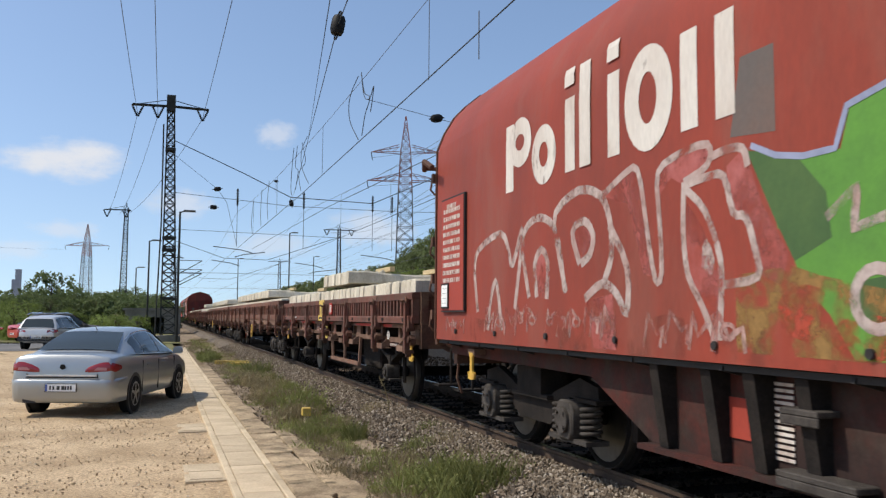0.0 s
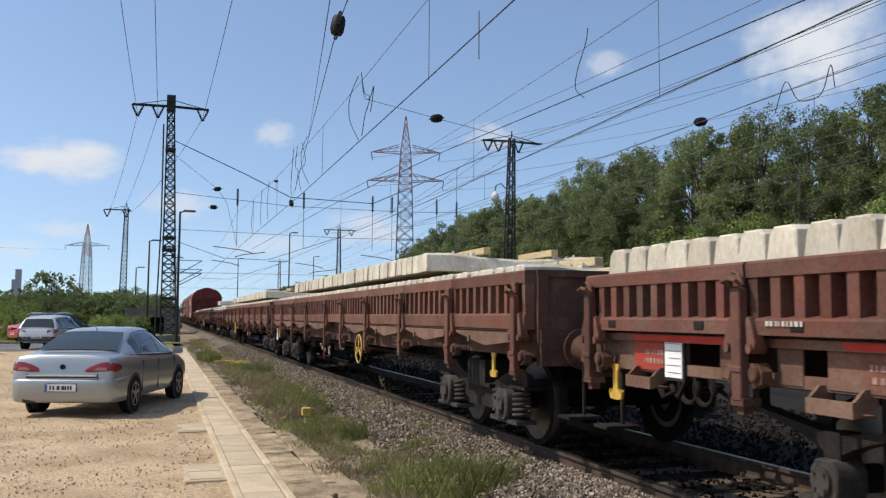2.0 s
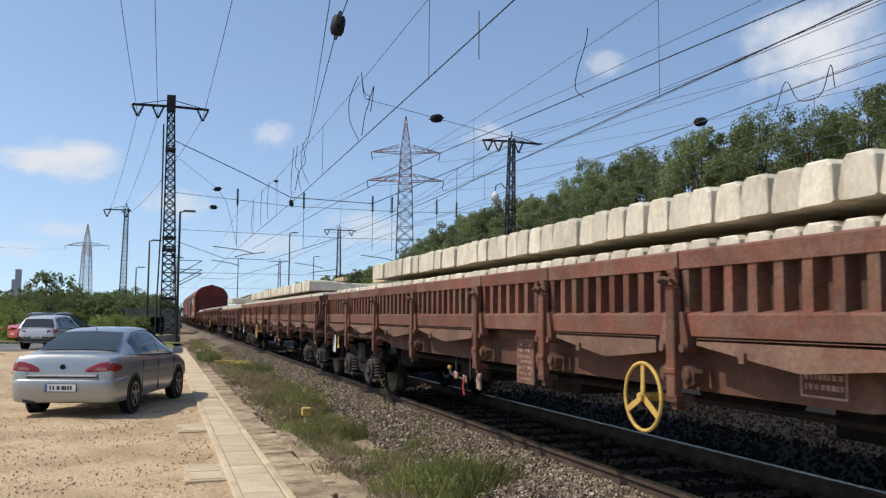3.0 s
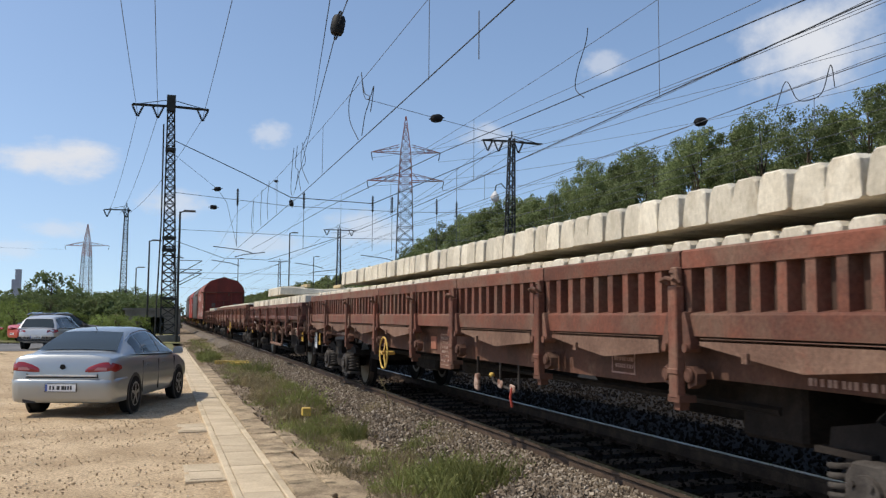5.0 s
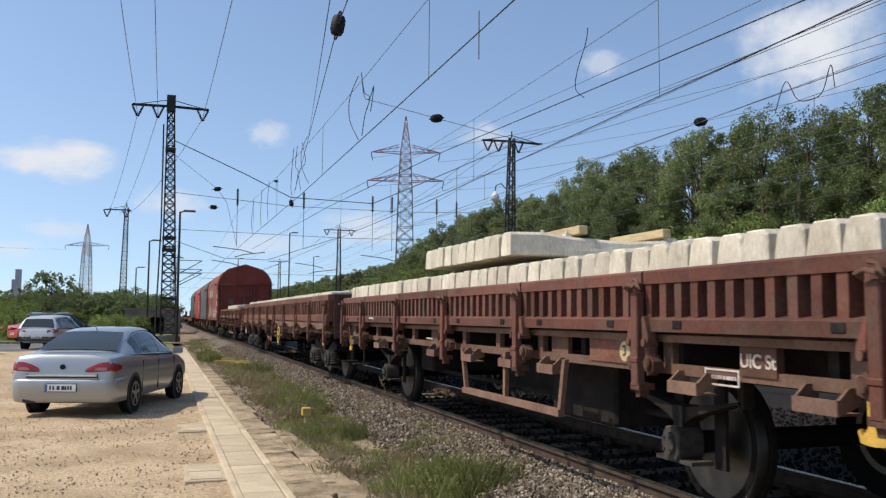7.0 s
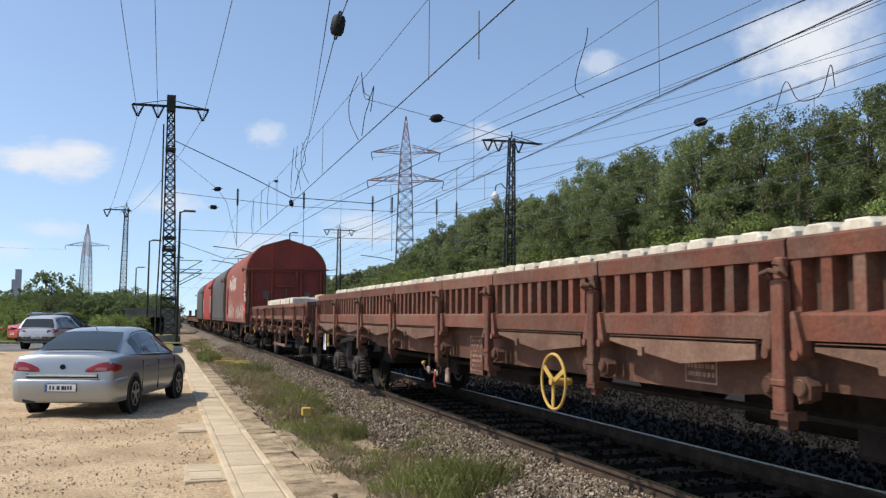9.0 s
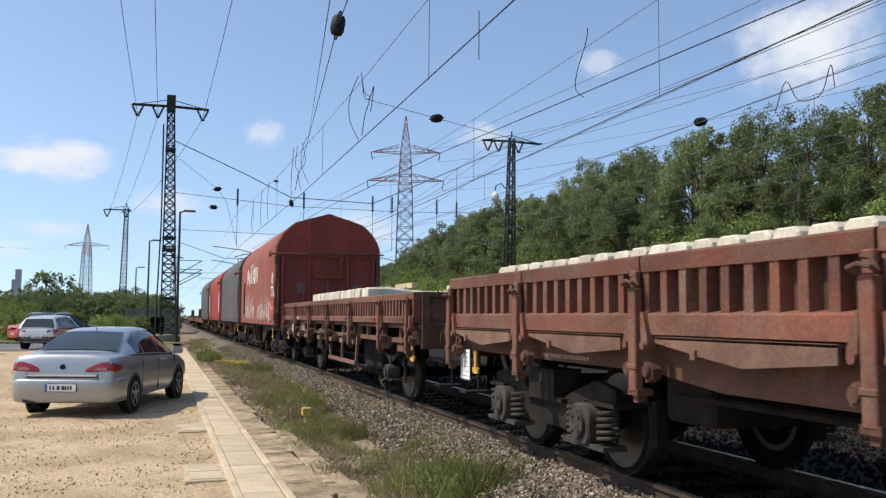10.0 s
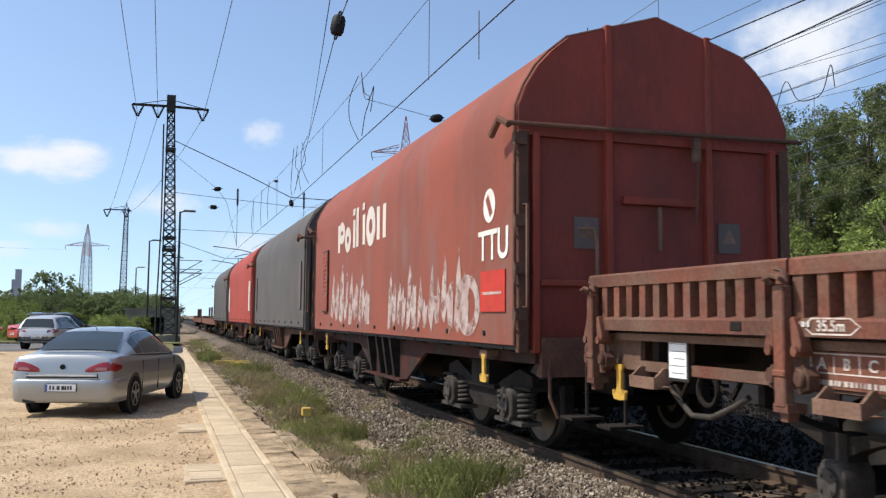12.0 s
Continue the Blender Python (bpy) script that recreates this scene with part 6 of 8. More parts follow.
def tree_meshes(key, height, spread, seed, leaves, size, material, low=0.25):
    def make():
        rnd = random.Random(seed)
        bm = B()
        lean = (rnd.uniform(-0.3, 0.3), rnd.uniform(-0.3, 0.3))
        rod(bm, [(0, 0, -0.3), (lean[0] * 0.5, lean[1] * 0.5, height * 0.35)], 0.16, 8)
        cyl(bm, (lean[0] * 0.5, lean[1] * 0.5, height * 0.35), (lean[0], lean[1], height * 0.8), 0.14, 0.04, 7)
        verts, faces = [], []
        blobs = []
        k = 34
        for i in range(k):
            f = (i + 0.5) / k
            h = height * (low + (0.94 - low) * f)
            wid = spread * math.sin(math.pi * (0.16 + 0.76 * f)) ** 0.75
            a = i * 2.4 + rnd.uniform(-0.6, 0.6)
            d = wid * math.sqrt(rnd.uniform(0.08, 0.80))
            c = (lean[0] + d * math.cos(a), lean[1] + d * math.sin(a), h + rnd.uniform(-0.03, 0.03) * height)
            blobs.append((c, spread * rnd.uniform(0.20, 0.34) * (1 - 0.25 * f)))
            if i % 2:
                cyl(bm, (lean[0] * f, lean[1] * f, h * 0.70), c, 0.06, 0.015, 5)
        tot = sum(b[1] ** 2 for b in blobs)
        for c, r in blobs:
            n = int(leaves * r * r / tot)
            for _ in range(6):
                o = (c[0] + rnd.uniform(-0.75, 0.75) * r, c[1] + rnd.uniform(-0.75, 0.75) * r, c[2] + rnd.uniform(-0.7, 0.7) * r)
                leaf_cloud(verts, faces, rnd, o, r * rnd.uniform(0.38, 0.72), n // 6, size, 1.05)
        me = bpy.data.meshes.new("crown")
        me.from_pydata(verts, [], faces)
        me.materials.append(material)
        return mesh_of("trunk", bm, M["bark"], 60), me
    return cached(("tree", key), make)


def plant(key, height, spread, seed, leaves, size, material, at, name="tree", label="broad leafy green tree", group="trees of the embankment", low=0.25):
    trunk, crown = tree_meshes(key, height, spread, seed, leaves, size, material, low)
    ob = thing(name, label, "tree" if name == "tree" else "shrub", group, at)
    part("trunk", trunk, None, ob)
    part("crown", crown, None, ob)
    return ob


def bank_z(x):
    return -0.4 + 4.6 * min(1, max(0, (x - 26) / 12))


bm = B()
xs = [25, 27, 29, 31, 34, 37, 41, 70, 130]
rows = []
for j in range(46):
    y = -20 + 12 * j
    rows.append([bm.verts.new((x, y, bank_z(x) + 0.3 * noise.noise((x * 0.3, y * 0.11, 0)))) for x in xs])
for a, b in zip(rows, rows[1:]):
    for i in range(len(xs) - 1):
        bm.faces.new((a[i], a[i + 1], b[i + 1], b[i]))
solid("embankment", bm, M["soil"], "wooded railway embankment rising beyond the tracks", "ground", kind="structure", smooth=80)

# height of the wood's upper edge along the track
WOOD = ((30, 13.6), (38, 14.6), (42, 13.8), (45, 14.9), (48, 14.6), (52, 14.6), (54, 14.1), (57, 15.3), (60.5, 15.7), (63, 14.6), (67, 16.0), (70.5, 15.6), (74.5, 13.2), (82, 14.9), (92, 14.2), (111, 14.0), (120, 12.6), (134, 10.6), (420, 10.6))


def wood_top(y):
    for (ya, za), (yb, zb) in zip(WOOD, WOOD[1:]):
        if y <= yb:
            return za + (zb - za) * max(0, y - ya) / (yb - ya)
    return WOOD[-1][1]


TREE_H = (9.6, 8.3, 10.4, 8.9, 9.3)


def wood_tree(x, y, top, v):
    """One tree of the wood, with finer leaves the nearer it stands."""
    key, n, size = (("wood", v), 30000, 0.068) if y < 78 and x < 40 else (("mid", v), 9500, 0.125) if y < 140 else (("far", v), 2600, 0.27)
    up = (top - bank_z(x)) / (TREE_H[v] * 0.99)
    wide = 0.55 * up + 0.45
    plant(key, TREE_H[v], 2.7 + 0.22 * v, 100 + v, n, size, M["leaf"], pose(x, y, bank_z(x), rz=rnd.uniform(0, 360)) @ Matrix.Diagonal((wide, wide, up, 1)), low=0.06)


rnd = random.Random(12)
# front row of the wood
y, i = 30, 0
while y < 420:
    x = 35.8 + rnd.uniform(-0.8, 0.8)
    wood_tree(x, y, wood_top(y) * rnd.uniform(0.93, 1.0), i % 5)
    y += rnd.uniform(2.6, 3.8) if y < 150 else rnd.uniform(6.0, 9.0)
    i += 1
# a lower row before it and a row behind it
y = 31
while y < 150:
    x = 33.2 + rnd.uniform(-0.8, 0.8)
    wood_tree(x, y, wood_top(y) * rnd.uniform(0.60, 0.80), (i * 3) % 5)
    y += rnd.uniform(4.5, 8.5)
    i += 1
y = 36
while y < 420:
    x = 42 + rnd.uniform(-1.2, 1.5)
    wood_tree(x, y, wood_top(y * 36 / x) * x / 36 * rnd.uniform(0.86, 0.96), i % 5)
    y += rnd.uniform(4.5, 6.5) if y < 150 else rnd.uniform(7.0, 10.0)
    i += 1
# light shrubs on the slope
y = 28
while y < 150:
    v = i % 4
    s = rnd.uniform(0.95, 1.5)
    x = rnd.uniform(29.8, 32.5)
    plant(("shrub", v), 2.9 + 0.4 * v, 2.0 + 0.2 * v, 300 + v, 3600, 0.085, M["leaf_light"], pose(x, y, bank_z(x), rz=rnd.uniform(0, 360)) @ Matrix.Diagonal((s, s, s, 1)),
          "shrub", "bright green shrub on the embankment slope", "shrubs of the embankment", 0.12)
    y += rnd.uniform(1.5, 2.8)
    i += 1
# hedge and trees beyond the parking lot
for j in range(130):
    v = j % 4
    s = rnd.uniform(0.75, 1.25)
    xx = -36 + 0.283 * j + rnd.uniform(-1, 1)
    yy = (118, 92)[j % 2] + rnd.uniform(-6, 10)
    s = (0.55 * s + 0.40) * (0.84, 0.66)[j % 2]
    if xx > 0.8:
        continue
    plant(("hedge", v), 4.7 + 0.45 * v, 2.7 + 0.25 * v, 400 + v, 2600, 0.19, M["leaf_far"], pose(xx, yy, -0.5, rz=rnd.uniform(0, 360)) @ Matrix.Diagonal((s, s, s * 0.95, 1)),
          "tree", "dense green roadside tree", "trees beyond the lot", 0.12)
plant(("hedge", 1), 5.15, 2.95, 401, 3000, 0.19, M["leaf_far"], pose(-14.8, 132, -0.5) @ Matrix.Diagonal((1.5, 1.5, 1.55, 1)), "tree", "tall dark round tree above the hedge", "trees beyond the lot", 0.12)
for j in range(14):
    s = rnd.uniform(1.1, 1.6)
    plant(("hedge", j % 4), 4.7 + 0.45 * (j % 4), 2.7 + 0.25 * (j % 4), 400 + j % 4, 3000, 0.19, M["leaf_far"], pose(-42 + 3.1 * j, 240 + rnd.uniform(-15, 25), -0.5, rz=rnd.uniform(0, 360)) @ Matrix.Diagonal((s, s, s, 1)),
          "tree", "far green tree on the horizon", "trees beyond the lot", 0.12)
# low scrub by the masts
for j in range(40):
    s = rnd.uniform(0.35, 0.7)
    xx, yy = rnd.uniform(-22, -1.2), rnd.uniform(60, 78)
    plant(("shrub", j % 4), 2.9 + 0.4 * (j % 4), 2.0 + 0.2 * (j % 4), 300 + j % 4, 3600, 0.085, M["leaf_light"], pose(xx, yy, -0.5, rz=rnd.uniform(0, 360)) @ Matrix.Diagonal((s, s, s, 1)),
          "shrub", "low bright scrub behind the lot", "scrub behind the lot", 0.12)


def weed_clump(seed, r, h, n, material, stalks=8):
    rnd = random.Random(seed)
    verts, faces = [], []
    for _ in range(n):
        a, d = rnd.uniform(0, 6.283), r * math.sqrt(rnd.random())
        top = h * (0.15 + 0.85 * rnd.random() ** 1.5) * (1.1 - 0.35 * (d / r) ** 2)
        bx, by = d * math.cos(a), d * math.sin(a)
        lx, ly = rnd.uniform(-0.6, 0.6) * top, rnd.uniform(-0.6, 0.6) * top
        kind = rnd.random()
        k = len(verts)
        if kind < 0.45:                       # a blade
            w = rnd.uniform(0.003, 0.007)
            ux, uy = math.cos(a + 1.2) * w, math.sin(a + 1.2) * w
            verts += [(bx - ux, by - uy, 0), (bx + ux, by + uy, 0), (bx + lx * 0.5 + ux, by + ly * 0.5 + uy, top * 0.6), (bx + lx, by + ly, top), (bx + lx * 0.5 - ux, by + ly * 0.5 - uy, top * 0.6)]
            faces.append((k, k + 1, k + 2, k + 3, k + 4))
        else:                                 # a small leaf on the stem
            q = Euler((rnd.uniform(-1, 1), rnd.uniform(-1, 1), rnd.uniform(0, 6.3))).to_matrix()
            s = rnd.uniform(0.012, 0.034)
            f = rnd.random() ** 0.6
            for o in ((-1, 0, 0), (0, -0.4, 0.1), (1, 0, 0), (0, 0.4, 0.1)):
                v = q @ Vector(o) * s
                verts.append((bx + lx * f + v.x, by + ly * f + v.y, top * f + v.z))
            faces.append((k, k + 1, k + 2, k + 3))
    me = bpy.data.meshes.new("weeds")
    me.from_pydata(verts, [], faces)
    me.materials.append(material)
    return me


WEEDS = [weed_clump(500 + i, 0.26 + 0.05 * i, 0.36 + 0.05 * i, 1000 + 130 * i, M["weed"]) for i in range(5)]
DRY = [weed_clump(520 + i, 0.28 + 0.06 * i, 0.26 + 0.06 * i, 520, M["weed_dry"]) for i in range(4)]


def weed(x, y, z, s, tall, dry=False, label="bushy green weed growing on the verge"):
    me = rnd.choice(DRY if dry else WEEDS)
    ob = new("weed_clump", me)
    ob.matrix_basis = pose(x, y, z, rz=rnd.uniform(0, 360)) @ Matrix.Diagonal((s, s, s * tall, 1))
    tagged(ob, "dry straw-coloured weed on the verge" if dry else label, "weed", "weeds on the verge")


SMALL = [weed_clump(540 + i, 0.26 + 0.05 * i, 0.30 + 0.05 * i, 190, M["weed"]) for i in range(4)]
LOOSE = {False: ([], []), True: ([], [])}


def loose_weed(x, y, z, s, tall, dry=False):
    """Small growth that nobody could count, gathered for one sheet."""
    verts, faces = LOOSE[dry]
    me, k = rnd.choice(SMALL), len(verts)
    m = pose(x, y, z, rz=rnd.uniform(0, 360)) @ Matrix.Diagonal((s, s, s * tall, 1))
    verts.extend(tuple(m @ v.co) for v in me.vertices)
    faces.extend(tuple(k + i for i in p.vertices) for p in me.polygons)


# the near bush, the clump round the marker, the ribbon of weeds
for _ in range(11):
    weed(2.88 + rnd.uniform(-0.36, 0.36), 8.05 + rnd.uniform(-0.5, 0.5), -0.38, rnd.uniform(0.5, 0.92), rnd.uniform(0.8, 1.15))
for _ in range(9):
    weed(2.32 + rnd.uniform(-0.30, 0.34), 11.9 + rnd.uniform(-0.6, 1.6), -0.39, rnd.uniform(0.4, 0.85), rnd.uniform(0.8, 1.3), _ % 3 == 2)
for _ in range(30):
    yy = rnd.uniform(13.5, 27)
    weed(2.30 + 0.012 * (yy - 13) + rnd.uniform(-0.26, 0.28), yy, -0.39, rnd.uniform(0.5, 1.3), rnd.uniform(0.6, 1.3), rnd.random() < 0.55)
for _ in range(46):
    weed(rnd.uniform(2.0, 3.2), 7 + 16 * rnd.random(), -0.37, rnd.uniform(0.3, 0.7), rnd.uniform(0.5, 1.0), rnd.random() < 0.55)
for _ in range(5):
    weed(1.75 + rnd.uniform(-0.2, 0.2), 33.5 + rnd.uniform(-0.8, 0.8), -0.38, rnd.uniform(0.7, 1.1), 1.2)
for _ in range(10):
    weed(rnd.uniform(-7, -3.5), rnd.uniform(20, 44), -0.36, rnd.uniform(0.6, 1.2), 0.4, True)
for x, y in ((3.34, 13.6), (3.42, 10.9), (3.38, 9.9), (3.3, 9.0)):
    weed(x, y, -0.22, 0.55, 0.9, x < 3.4)
for _ in range(70):
    yy = 6.5 + 24 * rnd.random() ** 1.4
    loose_weed(rnd.uniform(1.95, 3.35), yy, -0.37, rnd.uniform(0.12, 0.38), rnd.uniform(0.6, 1.5), rnd.random() < 0.6)
for _ in range(90):
    yy = rnd.uniform(26, 62)
    loose_weed(rnd.uniform(1.4, 3.3), yy, -0.40, rnd.uniform(0.4, 1.2), rnd.uniform(0.35, 0.9), rnd.random() < 0.7)
# loose dry growth between the slabs and the stones
for _ in range(210):
    yy = 7.5 + 26 * rnd.random() ** 1.3
    loose_weed(rnd.uniform(1.75, 3.15), yy, -0.395, rnd.uniform(0.3, 0.8), rnd.uniform(0.45, 1.1), rnd.random() < 0.6)
for dry, (verts, faces) in LOOSE.items():
    me = bpy.data.meshes.new("weed_cover")
    me.from_pydata(verts, [], faces)
    me.materials.append(M["weed_dry" if dry else "weed"])
    tagged(new("weed_cover", me), "sparse dry grass and stalks on the verge" if dry else "sparse low green weeds on the verge", "weeds", kind="stuff")
# a tall dry stalk on the shoulder
bm = B()
rod(bm, [(0, 0, 0), (0.02, 0.03, 0.2), (-0.03, 0.08, 0.42), (-0.10, 0.10, 0.56)], 0.008, 5)
for q in ((0.0, 0.02, 0.2), (-0.02, 0.06, 0.34), (-0.04, 0.09, 0.45), (-0.10, 0.10, 0.54)):
    for k in range(4):
        rod(bm, [q, (q[0] + rnd.uniform(-0.08, 0.08), q[1] + rnd.uniform(-0.08, 0.08), q[2] + rnd.uniform(0.0, 0.07))], 0.006, 4)
solid("dry_stalk", bm, M["weed_dry"], "tall pale dry weed stalk beside the rail", "weed", at=pose(3.36, 12.9, -0.2))



# ---- masts, wires, pylons ----
def lattice(bm, p0, p1, w0, w1, n, r):
    """Four tapering legs with crossed bracing."""
    for i in range(n):
        fa, fb = i / n, (i + 1) / n
        za, zb = p0[2] + (p1[2] - p0[2]) * fa, p0[2] + (p1[2] - p0[2]) * fb
        ca = [p0[k] + (p1[k] - p0[k]) * fa for k in (0, 1)]
        cb = [p0[k] + (p1[k] - p0[k]) * fb for k in (0, 1)]
        wa, wb = w0 + (w1 - w0) * fa, w0 + (w1 - w0) * fb
        A = [(ca[0] + sx * wa / 2, ca[1] + sy * wa / 2, za) for sx, sy in ((-1, -1), (1, -1), (1, 1), (-1, 1))]
        C = [(cb[0] + sx * wb / 2, cb[1] + sy * wb / 2, zb) for sx, sy in ((-1, -1), (1, -1), (1, 1), (-1, 1))]
        for k in range(4):
            rod(bm, [A[k], C[k]], r, 4)
            if i % 2 or w0 > 0.9 or r > 0.08:
                rod(bm, [A[k], C[(k + 1) % 4]], r * 0.5, 4)
            if not i % 2 or w0 > 0.9:
                rod(bm, [A[(k + 1) % 4], C[k]], r * 0.5, 4)
            rod(bm, [A[k], A[(k + 1) % 4]], r * 0.5, 4)


def insulator_mesh(length, r):
    bm = B()
    cyl(bm, (0, 0, 0), (0, 0, -length), r * 0.45, None, 8)
    n = 6
    for i in range(n):
        z = -length * (0.12 + 0.76 * i / (n - 1))
        cyl(bm, (0, 0, z + r * 0.25), (0, 0, z - r * 0.25), r * 0.55, r, 10)
    return mesh_of("insulator", bm, M["insulator"], 40)


def catenary_mast(x, y, h, arm0, arm1, base_w, hang, label, lean=0.0, n=28):
    m = thing("catenary_mast", label, "mast", "catenary masts", pose(x, y, -0.4))
    bm = B()
    lattice(bm, (0, 0, 0), (lean, 0, h), base_w, base_w * 0.42, n, 0.066 if base_w > 0.9 else 0.062 if base_w > 0.6 else 0.05)
    cyl(bm, (lean, 0, h), (lean, 0, h + 0.5), 0.05, None, 6)
    if base_w > 0.9:
        for f in (0.18, 0.38, 0.43, 0.80):
            ww = base_w * (1 - 0.58 * f) / 2 + 0.07
            box(bm, lean * f - ww, lean * f + ww, -ww, ww, h * f - 0.09, h * f + 0.09)
        box(bm, lean - 0.28, lean + 0.28, -0.28, 0.28, h - 0.6, h + 0.45)
        rod(bm, [(-0.8, -0.3, 0), (-0.62, -0.3, h * 0.5), (lean - 0.42, -0.2, h - 1.5)], 0.05, 5)
    part("mast_body", bm, M["mast"], m)
    bm = B()
    zt = h - 0.3
    for dy in (-0.15, 0.15):
        rod(bm, [(arm0 - x, dy, zt), (lean, dy, zt + 0.05), (arm1 - x, dy, zt)], 0.06, 4)
    rod(bm, [(arm0 - x + 0.1, 0, zt), (lean, 0, zt + 0.5), (arm1 - x - 0.1, 0, zt)], 0.03, 4)
    part("crossarm", bm, M["mast"], m)
    for hx in hang:
        for s in (-1, 1):
            ob = part("insulator", cached("ins_v", lambda: insulator_mesh(0.85, 0.10)), None, m, at=pose(hx - x + s * 0.36, 0, zt, ry=s * 24))
    bm = B()
    box(bm, -0.75, 0.75, -0.6, 0.6, -0.2, 0.45)
    bevelled(bm, 0.03)
    part("foundation", bm, M["plaster"], m, "grey concrete footing")
    return m


MAST_Y = 57.8
catenary_mast(0.45, MAST_Y, 15.6, -2.17, 2.59, 0.95, (-1.85, -0.6, 2.2), "tall dark lattice catenary mast with crossarm on a concrete footing", -0.25)
catenary_mast(24.0, MAST_Y, 15.0, 21.95, 26.7, 0.8, (22.4, 23.25, 24.85), "dark lattice catenary mast with crossarm on the far side", 0.3)
catenary_mast(-4.0, 97.0, 13.2, -6.1, -3.4, 0.8, (-5.8, -3.9), "dark lattice catenary mast behind the lot", 0.15)
catenary_mast(24.2, 122, 14.5, 21.9, 26.8, 0.8, (22.4, 26.0), "distant dark lattice catenary mast", 0.0, 16)
catenary_mast(1.8, 170, 15.0, 0.2, 3.2, 0.8, (), "distant dark lattice catenary mast", 0.0, 14)
catenary_mast(24.5, 190, 14, 22, 27, 0.8, (), "distant dark lattice catenary mast", 0.0, 12)


def wire(pts, r, material="wire", label="thin dark overhead wire", name="overhead_wire", parent=None):
    c = bpy.data.curves.new(name, "CURVE")
    c.dimensions = "3D"
    c.bevel_depth, c.bevel_resolution = r, 1
    s = c.splines.new("POLY")
    s.points.add(len(pts) - 1)
    for p, q in zip(s.points, pts):
        p.co = (*q, 1)
    c.materials.append(M[material])
    ob = new(name, c)
    if parent:
        ob.parent = parent
    else:
        tagged(ob, label, "overhead wire", "overhead wires")
    return ob


def sagged(a, b, sag, n=12):
    a, b = Vector(a), Vector(b)
    return [tuple(a.lerp(b, i / n) - Vector((0, 0, sag * 4 * (i / n) * (1 - i / n)))) for i in range(n + 1)]


# contact wires and carriers of the tracks, in spans from head span to head span
for x, z, zm, droppers in ((TRACK_X, 5.72, 8.2, (14.9, 26, 37, 47)), (9.4, 5.75, 8.7, (14.7, 25.5, 36, 47)), (11.5, 5.75, 7.7, (30, 42)), (14.4, 5.75, 7.5, (16, 30, 42)), (16.1, 5.75, 7.6, (20, 34, 46)), (18.2, 5.75, 7.6, (24, 38)), (22.6, 5.8, 7.7, (26, 40))):
    line = thing("catenary_line", "contact wire with carrier wire and thin droppers", "overhead wire", "overhead wires")
    wire([(x, -12, z + 0.1), (x, 10, z + 0.08), (x, 30, z - 0.08), (x, MAST_Y, z), (x, 122, z), (x, 190, z), (x, 400, z)], 0.0115 if x < 10 else 0.0055, "wire" if x < 10 else "thin_wire", "", "contact_wire", line)
    pts = sagged((x, -8, zm), (x, MAST_Y, zm), 1.0) + sagged((x, MAST_Y, zm), (x, 122, zm), 1.0)[1:] + sagged((x, 122, zm), (x, 190, zm), 1.0)[1:]
    wire(pts, 0.007, "thin_wire", "", "carrier_wire", line)
    for dy in droppers:
        f = (dy + 8) / (MAST_Y + 8)
        wire([(x, dy, z + 0.0), (x, dy, zm - 4.0 * f * (1 - f))], 0.0075, "thin_wire", "", "dropper", line)
# the slanting wire of the crossover, and its thin carrier
wire([(9.3, -12, 5.75), (8.35, 9.4, 5.75), (7.7, 15.6, 5.75), (7.05, 21.6, 5.75), (6.3, 34, 5.75), (5.6, MAST_Y, 5.75)], 0.0105)
wire([(8.75, -12, 6.6), (8.75, 10.9, 6.3), (8.75, 17.6, 6.6), (8.75, 27, 7.1), (8.7, MAST_Y, 8.2)], 0.006, "thin_wire")
# feeders on the crossarms
for xa, xb in ((-1.85, -5.8), (-0.6, -4.6), (2.2, -3.9)):
    wire(sagged((xa, -30, 14.6), (xa, MAST_Y, 14.3), 1.3) + sagged((xa, MAST_Y, 14.3), (xb, 97, 12.0), 0.9)[1:], 0.015, "thin_wire")
for xa, droop in ((22.2, 2.05), (23.0, 1.8), (24.7, 2.2)):
    wire(sagged((xa, -30, 14.0), (xa, MAST_Y, 13.7), droop) + sagged((xa, MAST_Y, 13.7), (xa, 122, 13.3), 1.5)[1:], 0.014, "thin_wire")
# head span between the two big masts
wire([(0.5, MAST_Y, 12.7), (5.08, MAST_Y, 10.75), (8.1, MAST_Y, 9.35), (13.8, MAST_Y, 9.2), (18.8, MAST_Y, 11.5), (24.1, MAST_Y, 14.0)], 0.03)
wire([(0.5, MAST_Y, 9.3), (8, MAST_Y, 8.75), (16, MAST_Y, 8.7), (24.1, MAST_Y, 9.0)], 0.018, "thin_wire")
wire([(0.5, MAST_Y, 6.9), (12, MAST_Y, 6.7), (24.1, MAST_Y, 6.9)], 0.016, "thin_wire")
for y2 in (122, 190):
    wire([(1.5, y2, 11.5), (8, y2, 9.3), (14, y2, 9.2), (24.3, y2, 12.8)], 0.04)
    wire([(1.5, y2, 7.2), (24.3, y2, 7.2)], 0.03, "thin_wire")
for x in (TRACK_X, 9.0, 13.8, 15.2, 18.5, 20.0):
    ob = solid("hanging_insulator", cached("ins_h", lambda: insulator_mesh(1.15, 0.11)), None, "dark ribbed insulator hanging in the head span", "insulator", "insulators of the head span", at=pose(x, MAST_Y, 9.75 if x < 19 else 9.6))
    wire([(x, MAST_Y, 9.75 if x < 19 else 12), (x, MAST_Y, 5.9)], 0.018, "thin_wire")


